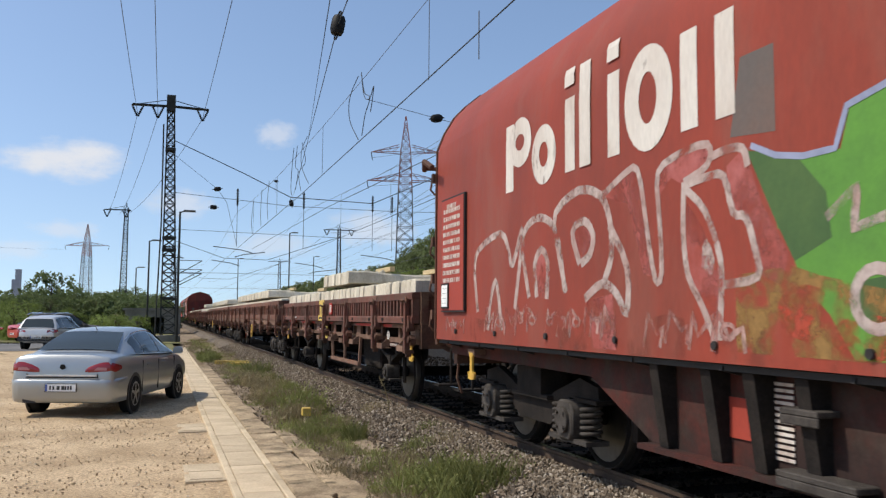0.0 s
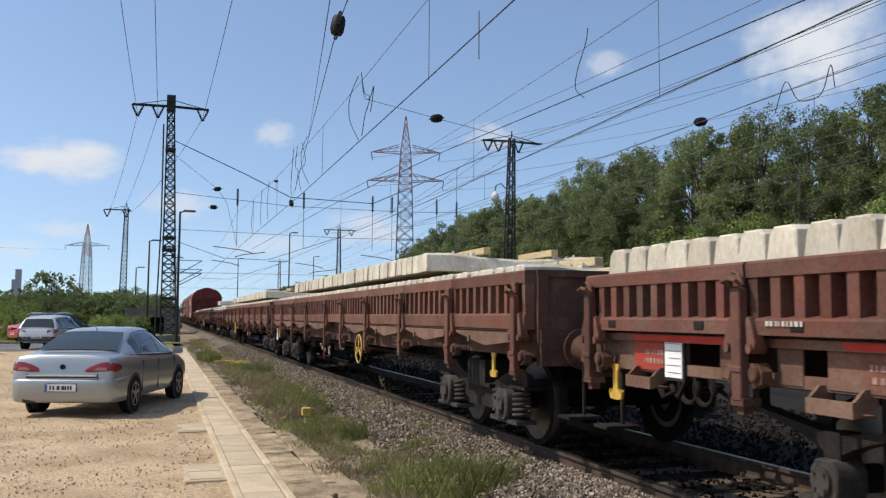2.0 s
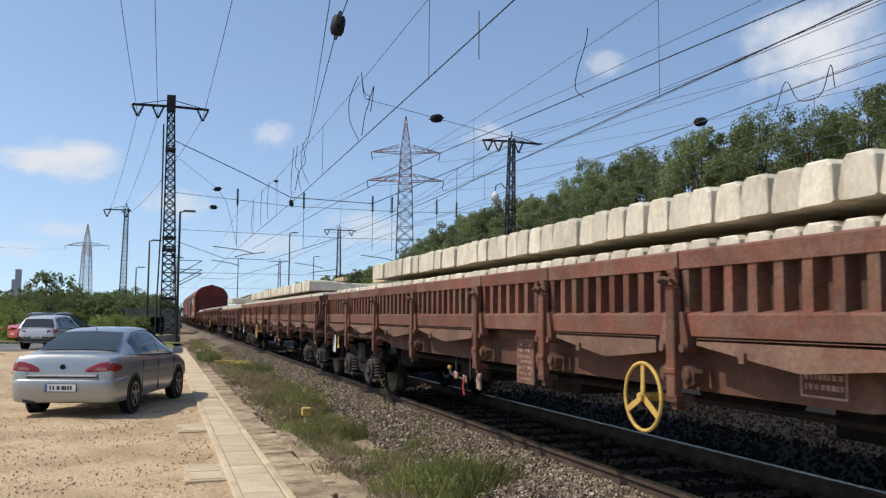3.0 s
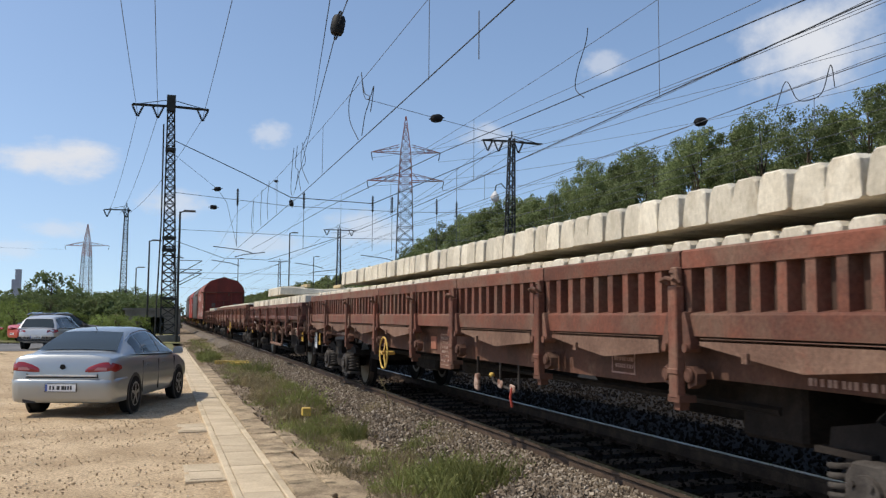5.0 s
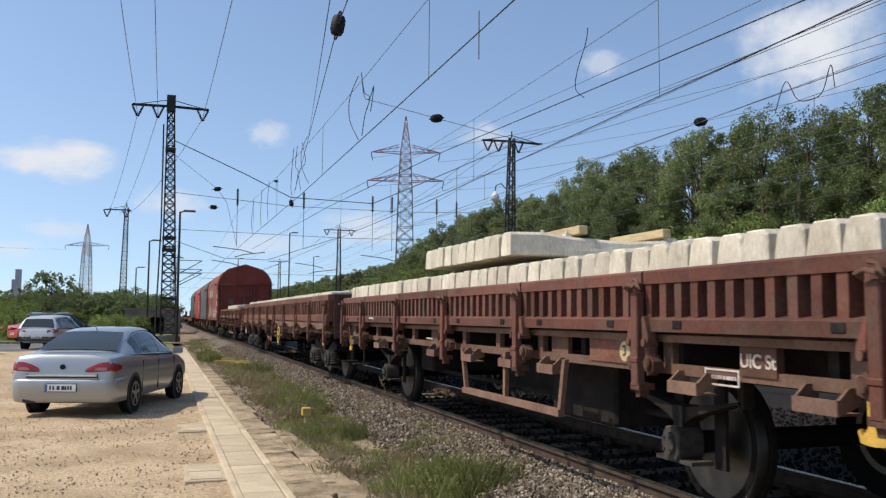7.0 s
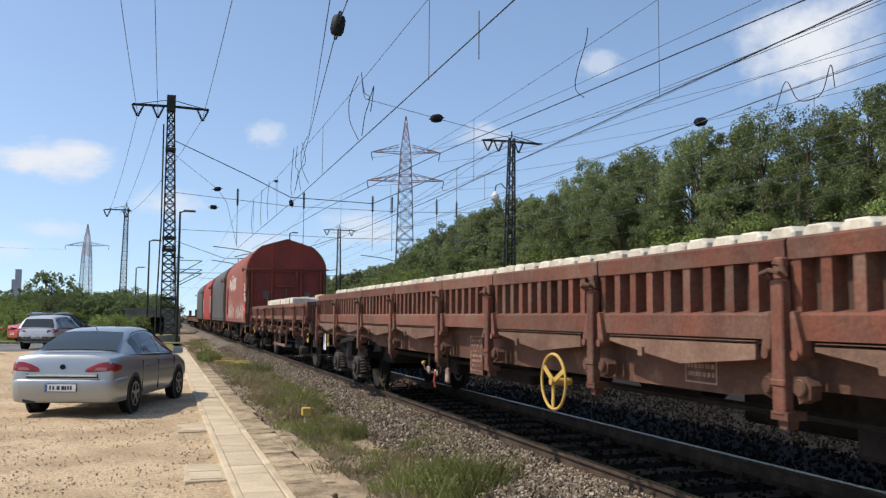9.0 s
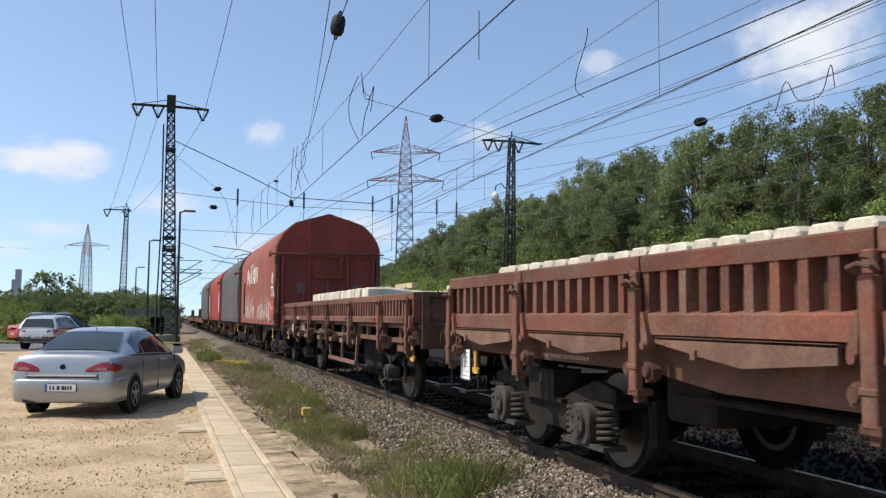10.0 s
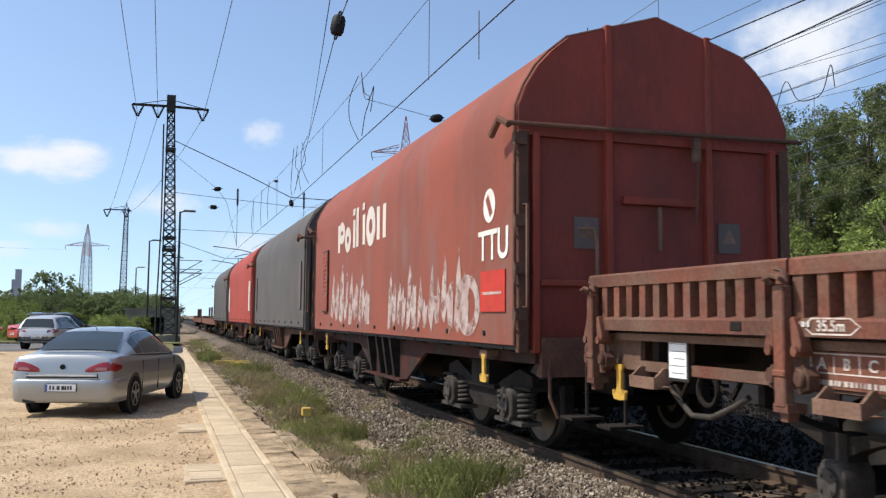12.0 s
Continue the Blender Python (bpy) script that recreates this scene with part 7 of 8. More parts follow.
def ball_insulator(p, s, tilt, label="dark barrel-shaped strain insulator on a wire"):
    def make():
        bm = B()
        lathe(bm, [(0.05, -0.25), (0.13, -0.22), (0.165, -0.13), (0.17, 0.0), (0.165, 0.13), (0.13, 0.22), (0.05, 0.25)], 14)
        torus(bm, (-0.30, 0, 0), 0.06, 0.02, "z", 12, 6)
        torus(bm, (0.30, 0, 0), 0.06, 0.02, "z", 12, 6)
        return mesh_of("strain_insulator", bm, M["insulator"], 40)
    return solid("strain_insulator", cached("ball", make), None, label, "insulator", "strain insulators", at=p @ pose(0, 0, 0, *tilt) @ Matrix.Diagonal((s, s, s, 1)))


# ---- cars ----
def car(name, label, at, paint, length=4.84, width=1.82, height=1.46, suv=False, detail=True, group="parked cars"):
    """A parked car: nose along +y, ground at z 0, middle of the wheelbase at the origin."""
    c = thing(name, label, "car", group, at)
    hw = width / 2
    k = length / 4.84
    if suv:
        st = [(-2.34, 0.48, 0.78, 0.86, 0.88), (-2.28, 0.40, 0.88, 0.98, 1.02), (-2.0, 0.32, 0.96, 1.04, 1.08), (-1.4, 0.30, 1.0, 1.06, 1.10), (0, 0.28, 1.0, 1.02, 1.06), (1.1, 0.28, 1.0, 1.0, 1.05),
              (1.6, 0.30, 0.99, 0.96, 1.02), (2.1, 0.33, 0.95, 0.90, 0.94), (2.36, 0.40, 0.85, 0.78, 0.80), (2.45, 0.5, 0.7, 0.68, 0.68)]
        cab = [(-2.22, 1.04, 0.80, 1.06, 0.90), (-1.95, 1.55, 0.66, 1.06, 0.93), (-1.6, 1.66, 0.63, 1.06, 0.94), (-0.4, 1.70, 0.62, 1.04, 0.95), (0.3, 1.66, 0.61, 1.02, 0.94), (1.25, 1.04, 0.72, 1.02, 0.90)]
        hk = height / 1.70
    else:
        st = [(-2.385, 0.36, 0.82, 0.74, 0.75), (-2.372, 0.30, 0.90, 0.82, 0.84), (-2.35, 0.27, 0.935, 0.93, 0.965), (-2.30, 0.26, 0.955, 0.985, 1.03), (-2.0, 0.25, 0.98, 1.015, 1.06), (-1.6, 0.22, 1.0, 1.015, 1.07), (-0.7, 0.20, 1.0, 0.99, 1.04), (0, 0.20, 1.0, 0.965, 1.015),
              (0.8, 0.20, 1.0, 0.945, 0.99), (1.15, 0.20, 1.0, 0.93, 0.98), (1.6, 0.22, 0.99, 0.88, 0.93), (2.1, 0.25, 0.94, 0.76, 0.81), (2.38, 0.30, 0.83, 0.66, 0.69), (2.48, 0.40, 0.68, 0.58, 0.58)]
        cab = [(-1.86, 1.045, 0.70, 1.00, 0.84), (-1.45, 1.235, 0.64, 1.005, 0.88), (-1.0, 1.40, 0.60, 0.995, 0.91), (-0.55, 1.455, 0.585, 0.985, 0.92), (-0.05, 1.47, 0.575, 0.97, 0.925), (0.30, 1.43, 0.575, 0.96, 0.925), (0.75, 1.235, 0.63, 0.945, 0.92), (1.28, 0.98, 0.74, 0.93, 0.90)]
        hk = height / 1.46
    bm = B()
    rings = []
    for y, zb, w, zs, zt in st:
        w *= hw
        half = [(0.0, zb), (0.72 * w, zb), (0.93 * w, zb + 0.06), (0.985 * w, zb + 0.2), (w, zb + (zs - zb) * 0.55), (0.985 * w, zs - 0.10), (0.945 * w, zs - 0.02), (0.87 * w, zs + 0.01), (0.5 * w, zt - 0.004), (0.0, zt)]
        rings.append([bm.verts.new((x, y * k, z * hk)) for x, z in half] + [bm.verts.new((-x, y * k, z * hk)) for x, z in half[-2:0:-1]])
    n = len(rings[0])
    for a, b in zip(rings, rings[1:]):
        for i in range(n):
            bm.faces.new((a[i], a[(i + 1) % n], b[(i + 1) % n], b[i]))
    bm.faces.new(rings[0][::-1])
    bm.faces.new(rings[-1])
    part("body", bm, paint, c, smooth=38)

    def cabin_at(y):
        for a, b in zip(cab, cab[1:]):
            if a[0] <= y <= b[0]:
                f = (y - a[0]) / (b[0] - a[0])
                return [p + (q - p) * f for p, q in zip(a, b)]
        return list(cab[0] if y < cab[0][0] else cab[-1])

    def side(y, f, out):
        _, zt, wt, zb, wb = cabin_at(y)
        wt, wb, ze = wt * hw / 0.91 * 1.03, wb * hw / 0.91 * 0.98, zt - 0.055
        bow = 0.035 * math.sin(math.pi * f)
        return wb + (wt - wb) * f + bow + out, y * k, (zb + (ze - zb) * f) * hk
    bm = B()
    rings = []
    for y, zt, wt, zb, wb in cab:
        half = [side(y, f, 0) for f in (0.0, 0.25, 0.5, 0.75, 1.0)]
        e = half[-1]
        half += [(e[0] - 0.05, y * k, (zt - 0.022) * hk), (e[0] * 0.6, y * k, (zt - 0.004) * hk), (0, y * k, zt * hk)]
        rings.append([bm.verts.new(p) for p in half] + [bm.verts.new((-p[0], p[1], p[2])) for p in half[-2::-1]])
    n = len(rings[0])
    for a, b in zip(rings, rings[1:]):
        for i in range(n - 1):
            bm.faces.new((a[i], a[i + 1], b[i + 1], b[i]))
    bm.faces.new(rings[0])
    bm.faces.new(rings[-1][::-1])
    part("roof", bm, paint, c, smooth=40)

    def pane(name, pts_fn, nu, nv):
        bm = B()
        grid = [[bm.verts.new(pts_fn(i / nu, j / nv)) for j in range(nv + 1)] for i in range(nu + 1)]
        for i in range(nu):
            for j in range(nv):
                bm.faces.new((grid[i][j], grid[i + 1][j], grid[i + 1][j + 1], grid[i][j + 1]))
        return part(name, bm, M["car_glass"], c, "dark tinted glass", smooth=60)

    spans = ((-1.95, -1.35), (-1.27, -0.25), (-0.17, 0.85)) if suv else ((-1.28, -0.92), (-0.86, -0.05), (0.03, 0.98))
    for s in (-1, 1):
        for i, (ya, yb) in enumerate(spans):
            def fn(u, v, ya=ya, yb=yb, s=s):
                y = ya + (yb - ya) * u
                zt, zb = cabin_at(y)[1], cabin_at(y)[3]
                room = max(0.0, min(1.0, (zt - 0.055 - zb) / 0.42))
                p = side(y, 0.06 + 0.86 * v * (0.92 + 0.08 * room), 0.007)
                return (s * p[0], p[1], p[2])
            pane("side_window", fn, 8, 4)

    def rear_fn(u, v):
        lo, hi = (-2.19, -1.97) if suv else (-1.76, -1.03)
        y = lo + (hi - lo) * v
        q = cabin_at(y)
        w = (q[2] * 0.98 + (0.09 if not suv else 0.05) * (1 - v)) * hw / 0.91 * 0.93
        x = -w + 2 * w * u
        return (x, y * k - 0.012, (q[1] - 0.012 * (2 * u - 1) ** 2 * 1.5 + 0.010) * hk)
    pane("rear_window", rear_fn, 10, 6)

    def front_fn(u, v):
        y = 0.36 + (1.22 - 0.36) * v
        q = cabin_at(y)
        w = (q[2] * 1.0) * hw / 0.91
        return (-w + 2 * w * u, y * k + 0.008, (q[1] + 0.010) * hk)
    pane("windscreen", front_fn, 6, 4)

    rw = 0.325 if not suv else 0.37
    for s in (-1, 1):
        for y in (-1.38 * k, 1.38 * k):
            bm = B()
            cyl(bm, (s * (hw - 0.03), y, rw), (s * (hw + 0.004), y, rw), rw + 0.045, None, 28)
            part("wheel_arch", bm, M["plastic"], c)
            bm = B()
            lathe(bm, [(rw * 0.62, s * (hw - 0.20)), (rw * 0.93, s * (hw - 0.20)), (rw, s * (hw - 0.17)), (rw, s * (hw - 0.02)), (rw * 0.93, s * (hw + 0.012)), (rw * 0.66, s * (hw + 0.012))], 30, Matrix.Translation((0, y, rw)))
            wheel = part("wheel", bm, M["rubber"], c, "black tyre on alloy rim", smooth=40)
            bm = B()
            lathe(bm, [(rw * 0.66, s * (hw + 0.004)), (rw * 0.64, s * (hw + 0.014)), (rw * 0.58, s * (hw + 0.014)), (rw * 0.56, s * (hw - 0.0))], 30, Matrix.Translation((0, y, rw)), True)
            for i in range(5):
                a = 0.3 + i * 1.2566
                ca, sa = math.cos(a), math.sin(a)
                vs = [bm.verts.new((s * (hw + 0.016), y + ca * r - sa * t, rw + sa * r + ca * t)) for r, t in ((rw * 0.08, -0.03), (rw * 0.6, -0.022), (rw * 0.6, 0.022), (rw * 0.08, 0.03))]
                bm.faces.new(vs)
            cyl(bm, (s * (hw - 0.0), y, rw), (s * (hw + 0.02), y, rw), rw * 0.16, None, 12)
            part("rim", bm, M["alloy"], wheel, smooth=40)
    # lamps, plate, trim
    ztl = 0.78 if not suv else 0.92
    yr = (-2.36 if not suv else -2.34) * k
    for s in (-1, 1):
        bm = B()
        pts = []
        if suv:
            pts = [(0.48, ztl - 0.07, 0.0), (0.86, ztl - 0.07, 0.06), (0.90, ztl - 0.02, 0.2), (0.88, ztl + 0.09, 0.2), (0.74, ztl + 0.09, 0.06), (0.5, ztl + 0.03, 0.0)]
        if suv:
            inner = [bm.verts.new((s * x * hw / 0.91, yr + d + 0.10, z * hk)) for x, z, d in pts]
            outer = [bm.verts.new((s * x * hw / 0.91, yr + d - 0.012, z * hk)) for x, z, d in pts]
            bm.faces.new(outer)
            bm.faces.new(inner[::-1])
            for i in range(len(pts)):
                bm.faces.new((outer[i], outer[(i + 1) % len(pts)], inner[(i + 1) % len(pts)], inner[i]))
        else:
            plan = [(0.38, -2.398, 0.745, 0.80), (0.44, -2.398, 0.735, 0.845), (0.55, -2.396, 0.73, 0.88), (0.66, -2.392, 0.73, 0.91), (0.76, -2.384, 0.735, 0.915), (0.83, -2.362, 0.745, 0.90), (0.870, -2.30, 0.755, 0.885), (0.889, -2.20, 0.775, 0.865), (0.899, -2.10, 0.80, 0.84)]
            cols = []
            for x, y, za, zb in plan:
                cols.append([bm.verts.new((s * (x + 0.010), y + 0.012 * (q / 4) + (0.02 if q in (0, 4) else 0), za + (zb - za) * q / 4)) for q in range(5)])
            for p_, q_ in zip(cols, cols[1:]):
                for i in range(4):
                    bm.faces.new((p_[i], p_[i + 1], q_[i + 1], q_[i]))
        lamp = part("tail_light", bm, M["lens_red"], c, "red wrap-around tail light", smooth=60)
        if not suv:
            bm = B()
            vs = [bm.verts.new((s * x, yr + d - 0.040, z)) for x, z, d in ((0.54, ztl + 0.0, -0.004), (0.76, ztl + 0.0, 0.012), (0.75, ztl + 0.045, 0.016), (0.60, ztl + 0.05, 0.004))]
            bm.faces.new(vs)
            part("lamp_insert", bm, M["lens_clear"], lamp, "pale inner lens")
        bm = B()
        prism(bm, [(0.0, 0.0), (0.20, 0.0), (0.21, 0.10), (0.16, 0.145), (0.03, 0.13)], 0, 0.11)
        bevelled(bm, 0.02, 2)
        part("door_mirror", bm, paint, c, at=pose(s * (hw - 0.02) if s > 0 else -hw - 0.18, 0.92 * k, 0.93 * hk), smooth=50)
        if detail:
            for y in (-0.62, 0.32):
                bm = B()
                box(bm, -0.012, 0.012, -0.10, 0.10, -0.018, 0.018)
                bevelled(bm, 0.008)
                part("door_handle", bm, paint, c, at=pose(s * (hw - 0.005), y * k, 0.80))
            bm = B()
            for y in (-0.95, 0.0, 1.05):
                box(bm, s * (hw - 0.02), s * (hw + 0.0005), y * k - 0.004, y * k + 0.004, 0.32, 0.88)
            part("door_gap", bm, M["plastic"], c, "dark gaps between the doors")
    zp = 0.50 if not suv else 0.62
    yp = yr - (0.072 if detail else 0.027 if not suv else 0.0)
    bm = B()
    box(bm, -0.26, 0.26, yp - 0.018, yp + 0.2, (zp - 0.058) * hk, (zp + 0.058) * hk)
    plate = part("number_plate", bm, M["paper"], c, "white number plate with dark bars")
    bm = B()
    for i, (a, w_) in enumerate(((-0.185, 0.03), (-0.13, 0.03), (-0.06, 0.05), (0.02, 0.05), (0.075, 0.03), (0.12, 0.03), (0.165, 0.03))):
        box(bm, a, a + w_, yp - 0.021, yp - 0.018, (zp - 0.032) * hk, (zp + 0.032) * hk)
    part("plate_bars", bm, M["ink"], plate)
    bm = B()
    box(bm, -0.256, -0.218, yp - 0.021, yp - 0.018, (zp - 0.054) * hk, (zp + 0.054) * hk)
    part("plate_band", bm, M["plate_blue"], plate, "blue band of the number plate")
    if detail:
        bm = B()
        box(bm, -0.27, 0.27, yp - 0.012, yr + 0.2, zp - 0.068, zp + 0.068)
        part("plate_frame", bm, M["plastic"], c)
        bm = B()
        prism(bm, [(-0.60, 0.682), (0.60, 0.682), (0.59, 0.706), (-0.59, 0.706)], yr - 0.055, yr + 0.1)
        # White paint stands in for the chrome's bright reflection.
        part("chrome_strip", bm, M["white"], c, "thin chrome strip across the tailgate, its reflection painted white")
        # Black strip draws the lid gap and the shade in the crease.
        bm = B()
        prism(bm, [(-0.62, 0.655), (0.62, 0.655), (0.61, 0.68), (-0.61, 0.68)], yr - 0.035, yr + 0.1)
        for s in (-1, 1):
            box(bm, s * 0.60 - 0.004, s * 0.60 + 0.004, yr - 0.036, yr + 0.1, 0.68, 0.73)
        part("boot_gap", bm, M["plastic"], c, "dark strip for the tailgate gap and the shade below it")
        bm = B()
        path = [(0.0, -2.390, 0, 1), (0.45, -2.388, 0.02, 1), (0.70, -2.374, 0.15, 0.98), (0.80, -2.345, 0.45, 0.88), (0.862, -2.27, 0.85, 0.5), (0.888, -2.15, 0.98, 0.18), (0.898, -1.98, 1, 0.05), (0.905, -1.80, 1, 0.0)]
        path = [(-x, y, -u, v) for x, y, u, v in path[:0:-1]] + path
        sec = [(0.245, -0.06), (0.27, 0.0), (0.34, 0.022), (0.47, 0.034), (0.575, 0.044), (0.615, 0.036), (0.637, 0.012), (0.642, -0.05)]
        cols = [[bm.verts.new((x + u * o * (0.4 if abs(u) > 0.9 else 1), y - v * o, z)) for z, o in sec] for x, y, u, v in path]
        for p_, q_ in zip(cols, cols[1:]):
            for i in range(len(sec) - 1):
                bm.faces.new((p_[i], q_[i], q_[i + 1], p_[i + 1]))
        part("rear_bumper", bm, paint, c, smooth=50)
        bm = B()
        cyl(bm, (0, yr - 0.035, 0.835), (0, yr + 0.03, 0.835), 0.042, None, 20)
        part("badge", bm, M["insulator"], c, "small round badge")
        bm = B()
        box(bm, -0.66, -0.44, yr - 0.03, yr + 0.12, 0.25, 0.31)
        part("exhaust", bm, M["plastic"], c)
        bm = B()
        rod(bm, [(0, -0.86 * k, 1.40), (0, -1.0 * k, 1.49)], 0.008)
        part("aerial", bm, M["plastic"], c)
        bm = B()
        for s in (-1, 1):
            pts = [side(y, 1.0, 0.012) for y in (-1.3, -0.9, -0.4, 0.1, 0.5, 0.95)]
            rod(bm, [(s * p[0], p[1], p[2]) for p in pts], 0.008, 4)
        part("window_trim", bm, M["chrome"], c, "bright window trim")
    else:
        if suv:
            bm = B()
            for s in (-1, 1):
                rod(bm, [(s * 0.62, -1.8, 1.66), (s * 0.60, -1.4, 1.74), (s * 0.60, 0.0, 1.76), (s * 0.62, 0.3, 1.70)], 0.02)
            part("roof_rail", bm, M["chrome"], c)
            bm = B()
            box(bm, -0.85, 0.85, yr + 0.0, yr + 0.2, 0.40, 0.62)
            part("lower_bumper", bm, M["plastic"], c)
    return c


car("sedan_car", "silver-blue saloon car with red tail lights, parked on the sandy lot", pose(-0.83, 17.33, LOT_Z, rz=-17) @ Matrix.Diagonal((0.945, 0.945, 0.99, 1)), M["silver"])
car("suv_car", "pale silver estate off-roader parked at the far edge of the lot", pose(-5.0, 46.6, LOT_Z, rz=-15), M["white_car"], 4.6, 1.86, 1.64, True, False)
car("red_car", "small red car parked behind the off-roader", pose(-6.75, 58, LOT_Z, rz=-60), M["red_car"], 4.0, 1.7, 1.45, False, False)
car("dark_car", "dark car parked behind the off-roader", pose(-5.6, 57.5, LOT_Z, rz=-75), M["hood_grey"], 4.6, 1.8, 1.75, True, False)


# ---- pylons ----
def pylon(x, y, top, w, arms, label, red, zsplit):
    p = thing("power_pylon", label, "pylon", "power pylons", pose(x, y, -0.5, rz=-16))
    neck = top - 7.7
    bm = B()
    lattice(bm, (0, 0, 0), (0, 0, zsplit), w, w * 0.66, 11, 0.14)
    part("tower_base", bm, M["pylon"], p)
    bm = B()
    lattice(bm, (0, 0, zsplit), (0, 0, neck), w * 0.66, w * 0.50, 5, 0.14)
    lattice(bm, (0, 0, neck), (0, 0, top), w * 0.50, 0.15, 5, 0.10)
    part("tower_top", bm, M["pylon_red"] if red else M["pylon"], p, "faded red and pale painted top")
    for z, a in arms:
        for s in (-1, 1):
            bm = B()
            wz = w * 0.29
            for dy in (-wz, wz):
                rod(bm, [(s * wz, dy, z), (s * a, 0, z + 0.1)], 0.09, 4)
                rod(bm, [(s * wz, dy, z + 1.5), (s * a, 0, z + 0.1)], 0.08, 4)
                for f in (0.25, 0.5, 0.75):
                    rod(bm, [(s * (wz + (a - wz) * f), dy * (1 - f), z), (s * (wz + (a - wz) * (f - 0.2)), dy * (1.2 - f), z + 1.5 * (1.2 - f))], 0.05, 4)
            part("crossarm", bm, M["pylon_red"] if red else M["pylon"], p)
            bm = B()
            cyl(bm, (s * a, 0, z), (s * (a - 0.3), 0, z - 1.6), 0.09, None, 6)
            part("insulator", bm, M["insulator"], p)
    return p


pylon(47.5, 170, 43.7, 4.3, ((30.0, 8.0), (36.0, 7.2)), "tall lattice power pylon with red and white top behind the trees", True, 28)
pylon(-29.9, 380, 39.2, 4.6, ((30.2, 9.0),), "distant red and grey lattice power pylon", True, 26)

# conductors and jumpers near the camera
wire(sagged((-29.9 - 9, 380, 28), (-120, 40, 24), 6), 0.03, "thin_wire")
for a in ((40.3, 170, 34), (54.7, 170, 34), (39.5, 170, 28), (55.5, 170, 28)):
    wire(sagged(a, (a[0] + 60, -60, a[2] + 4), 7, 16), 0.03, "thin_wire")
wire([(2.1, 11.0, 6.24), (9.19, MAST_Y, 13.3)], 0.009)
wire([(2.5, 11.5, 6.2), (3.08, 16, 6.95), (8.3, MAST_Y, 9.55)], 0.010)
for p, s, tilt in ((pose(3.08, 16.0, 6.95), 0.82, (0, -80, 20)), (pose(6.38, 20.0, 6.27), 0.62, (0, -12, 15)), (pose(14.09, 20.0, 6.79), 0.75, (0, -12, 10)),
                   (pose(3.28, MAST_Y, 9.66), 0.9, (0, -10, 0)), (pose(3.06, MAST_Y, 8.44), 0.9, (0, 0, 0)), (pose(8.15, MAST_Y, 8.95), 0.9, (0, 80, 0)), (pose(7.1, MAST_Y, 10.4), 0.5, (0, 0, 0))):
    ball_insulator(p, s, tilt)
wire([(-0.2, MAST_Y, 12.3), (3.28, MAST_Y, 9.66), (3.9, MAST_Y, 8.8), (4.6, MAST_Y, 6.0)], 0.014, "thin_wire")
X = TRACK_X
for pts in ([(X, 21.0, 7.45), (X - 0.1, 21.55, 7.0), (X - 0.1, 21.5, 6.4), (X, 20.9, 5.78)],
            [(X, 20.66, 7.45), (X + 0.05, 20.5, 6.9), (X + 0.05, 19.9, 6.62), (X + 0.05, 20.4, 6.3), (X, 20.5, 5.8)],
            [(X, 20.66, 7.45), (X, 20.3, 6.75), (X, 19.7, 6.55), (X, 19.3, 6.75), (X, 19.45, 6.4), (X, 19.6, 6.2)],
            [(X, 29.0, 7.5), (X - 0.1, 29.6, 7.1), (X - 0.1, 29.5, 6.5), (X, 28.6, 5.8)],
            [(X, 30.2, 7.5), (X + 0.1, 30.0, 6.8), (X, 30.8, 6.5), (X, 30.3, 5.8)],
            [(X, 32.2, 7.7), (X, 32.6, 7.0), (X, 32.8, 6.2), (X, 32.2, 5.75)],
            [(X, 31.3, 7.6), (X, 31.7, 6.9), (X, 31.0, 6.6), (X, 31.6, 6.0)],
            [(8.75, 16.5, 7.72), (8.75, 16.6, 7.4), (8.75, 17.0, 6.9), (8.75, 17.1, 6.5), (8.75, 16.7, 6.2)],
            [(13.7, 16.5, 6.2), (13.7, 16.12, 6.87), (13.7, 15.77, 6.38), (13.7, 15.41, 6.25), (13.7, 14.97, 6.33), (13.7, 14.7, 6.87), (13.7, 14.6, 6.35)],
            [(X, 40, 7.6), (X, 40.6, 6.6), (X, 40.2, 5.8)], [(X, 43, 7.6), (X, 43.4, 6.6), (X, 43.1, 5.8)], [(X, 47, 7.6), (X, 48, 6.6), (X, 47.4, 5.8)]):
    fine = [Vector(p) for p in pts]
    out = []
    for i in range(len(fine) - 1):
        p0, p1, p2, p3 = fine[max(0, i - 1)], fine[i], fine[i + 1], fine[min(len(fine) - 1, i + 2)]
        for q in range(5):
            t = q / 5
            out.append(tuple(0.5 * ((2 * p1) + (p2 - p0) * t + (2 * p0 - 5 * p1 + 4 * p2 - p3) * t * t + (3 * p1 - p0 - 3 * p2 + p3) * t ** 3)))
    out.append(pts[-1])
    wire(out, 0.011, "wire", "slack looped jumper cable between carrier and contact wire", "jumper_cable")
wire([(TRACK_X, 20, 6.6), (6.38, 20, 6.27), (8.75, 20, 5.85)], 0.007, "thin_wire")
wire([(14.15, -6, 6.79), (14.09, 20, 6.79), (14.0, MAST_Y, 6.75)], 0.011, "thin_wire")
wire([(7.1, MAST_Y, 10.4), (7.1, MAST_Y, 9.6)], 0.01, "thin_wire")
wire([(6.0, 16.0, 6.58), (6.0, 16.0, 7.6)], 0.012, "thin_wire")

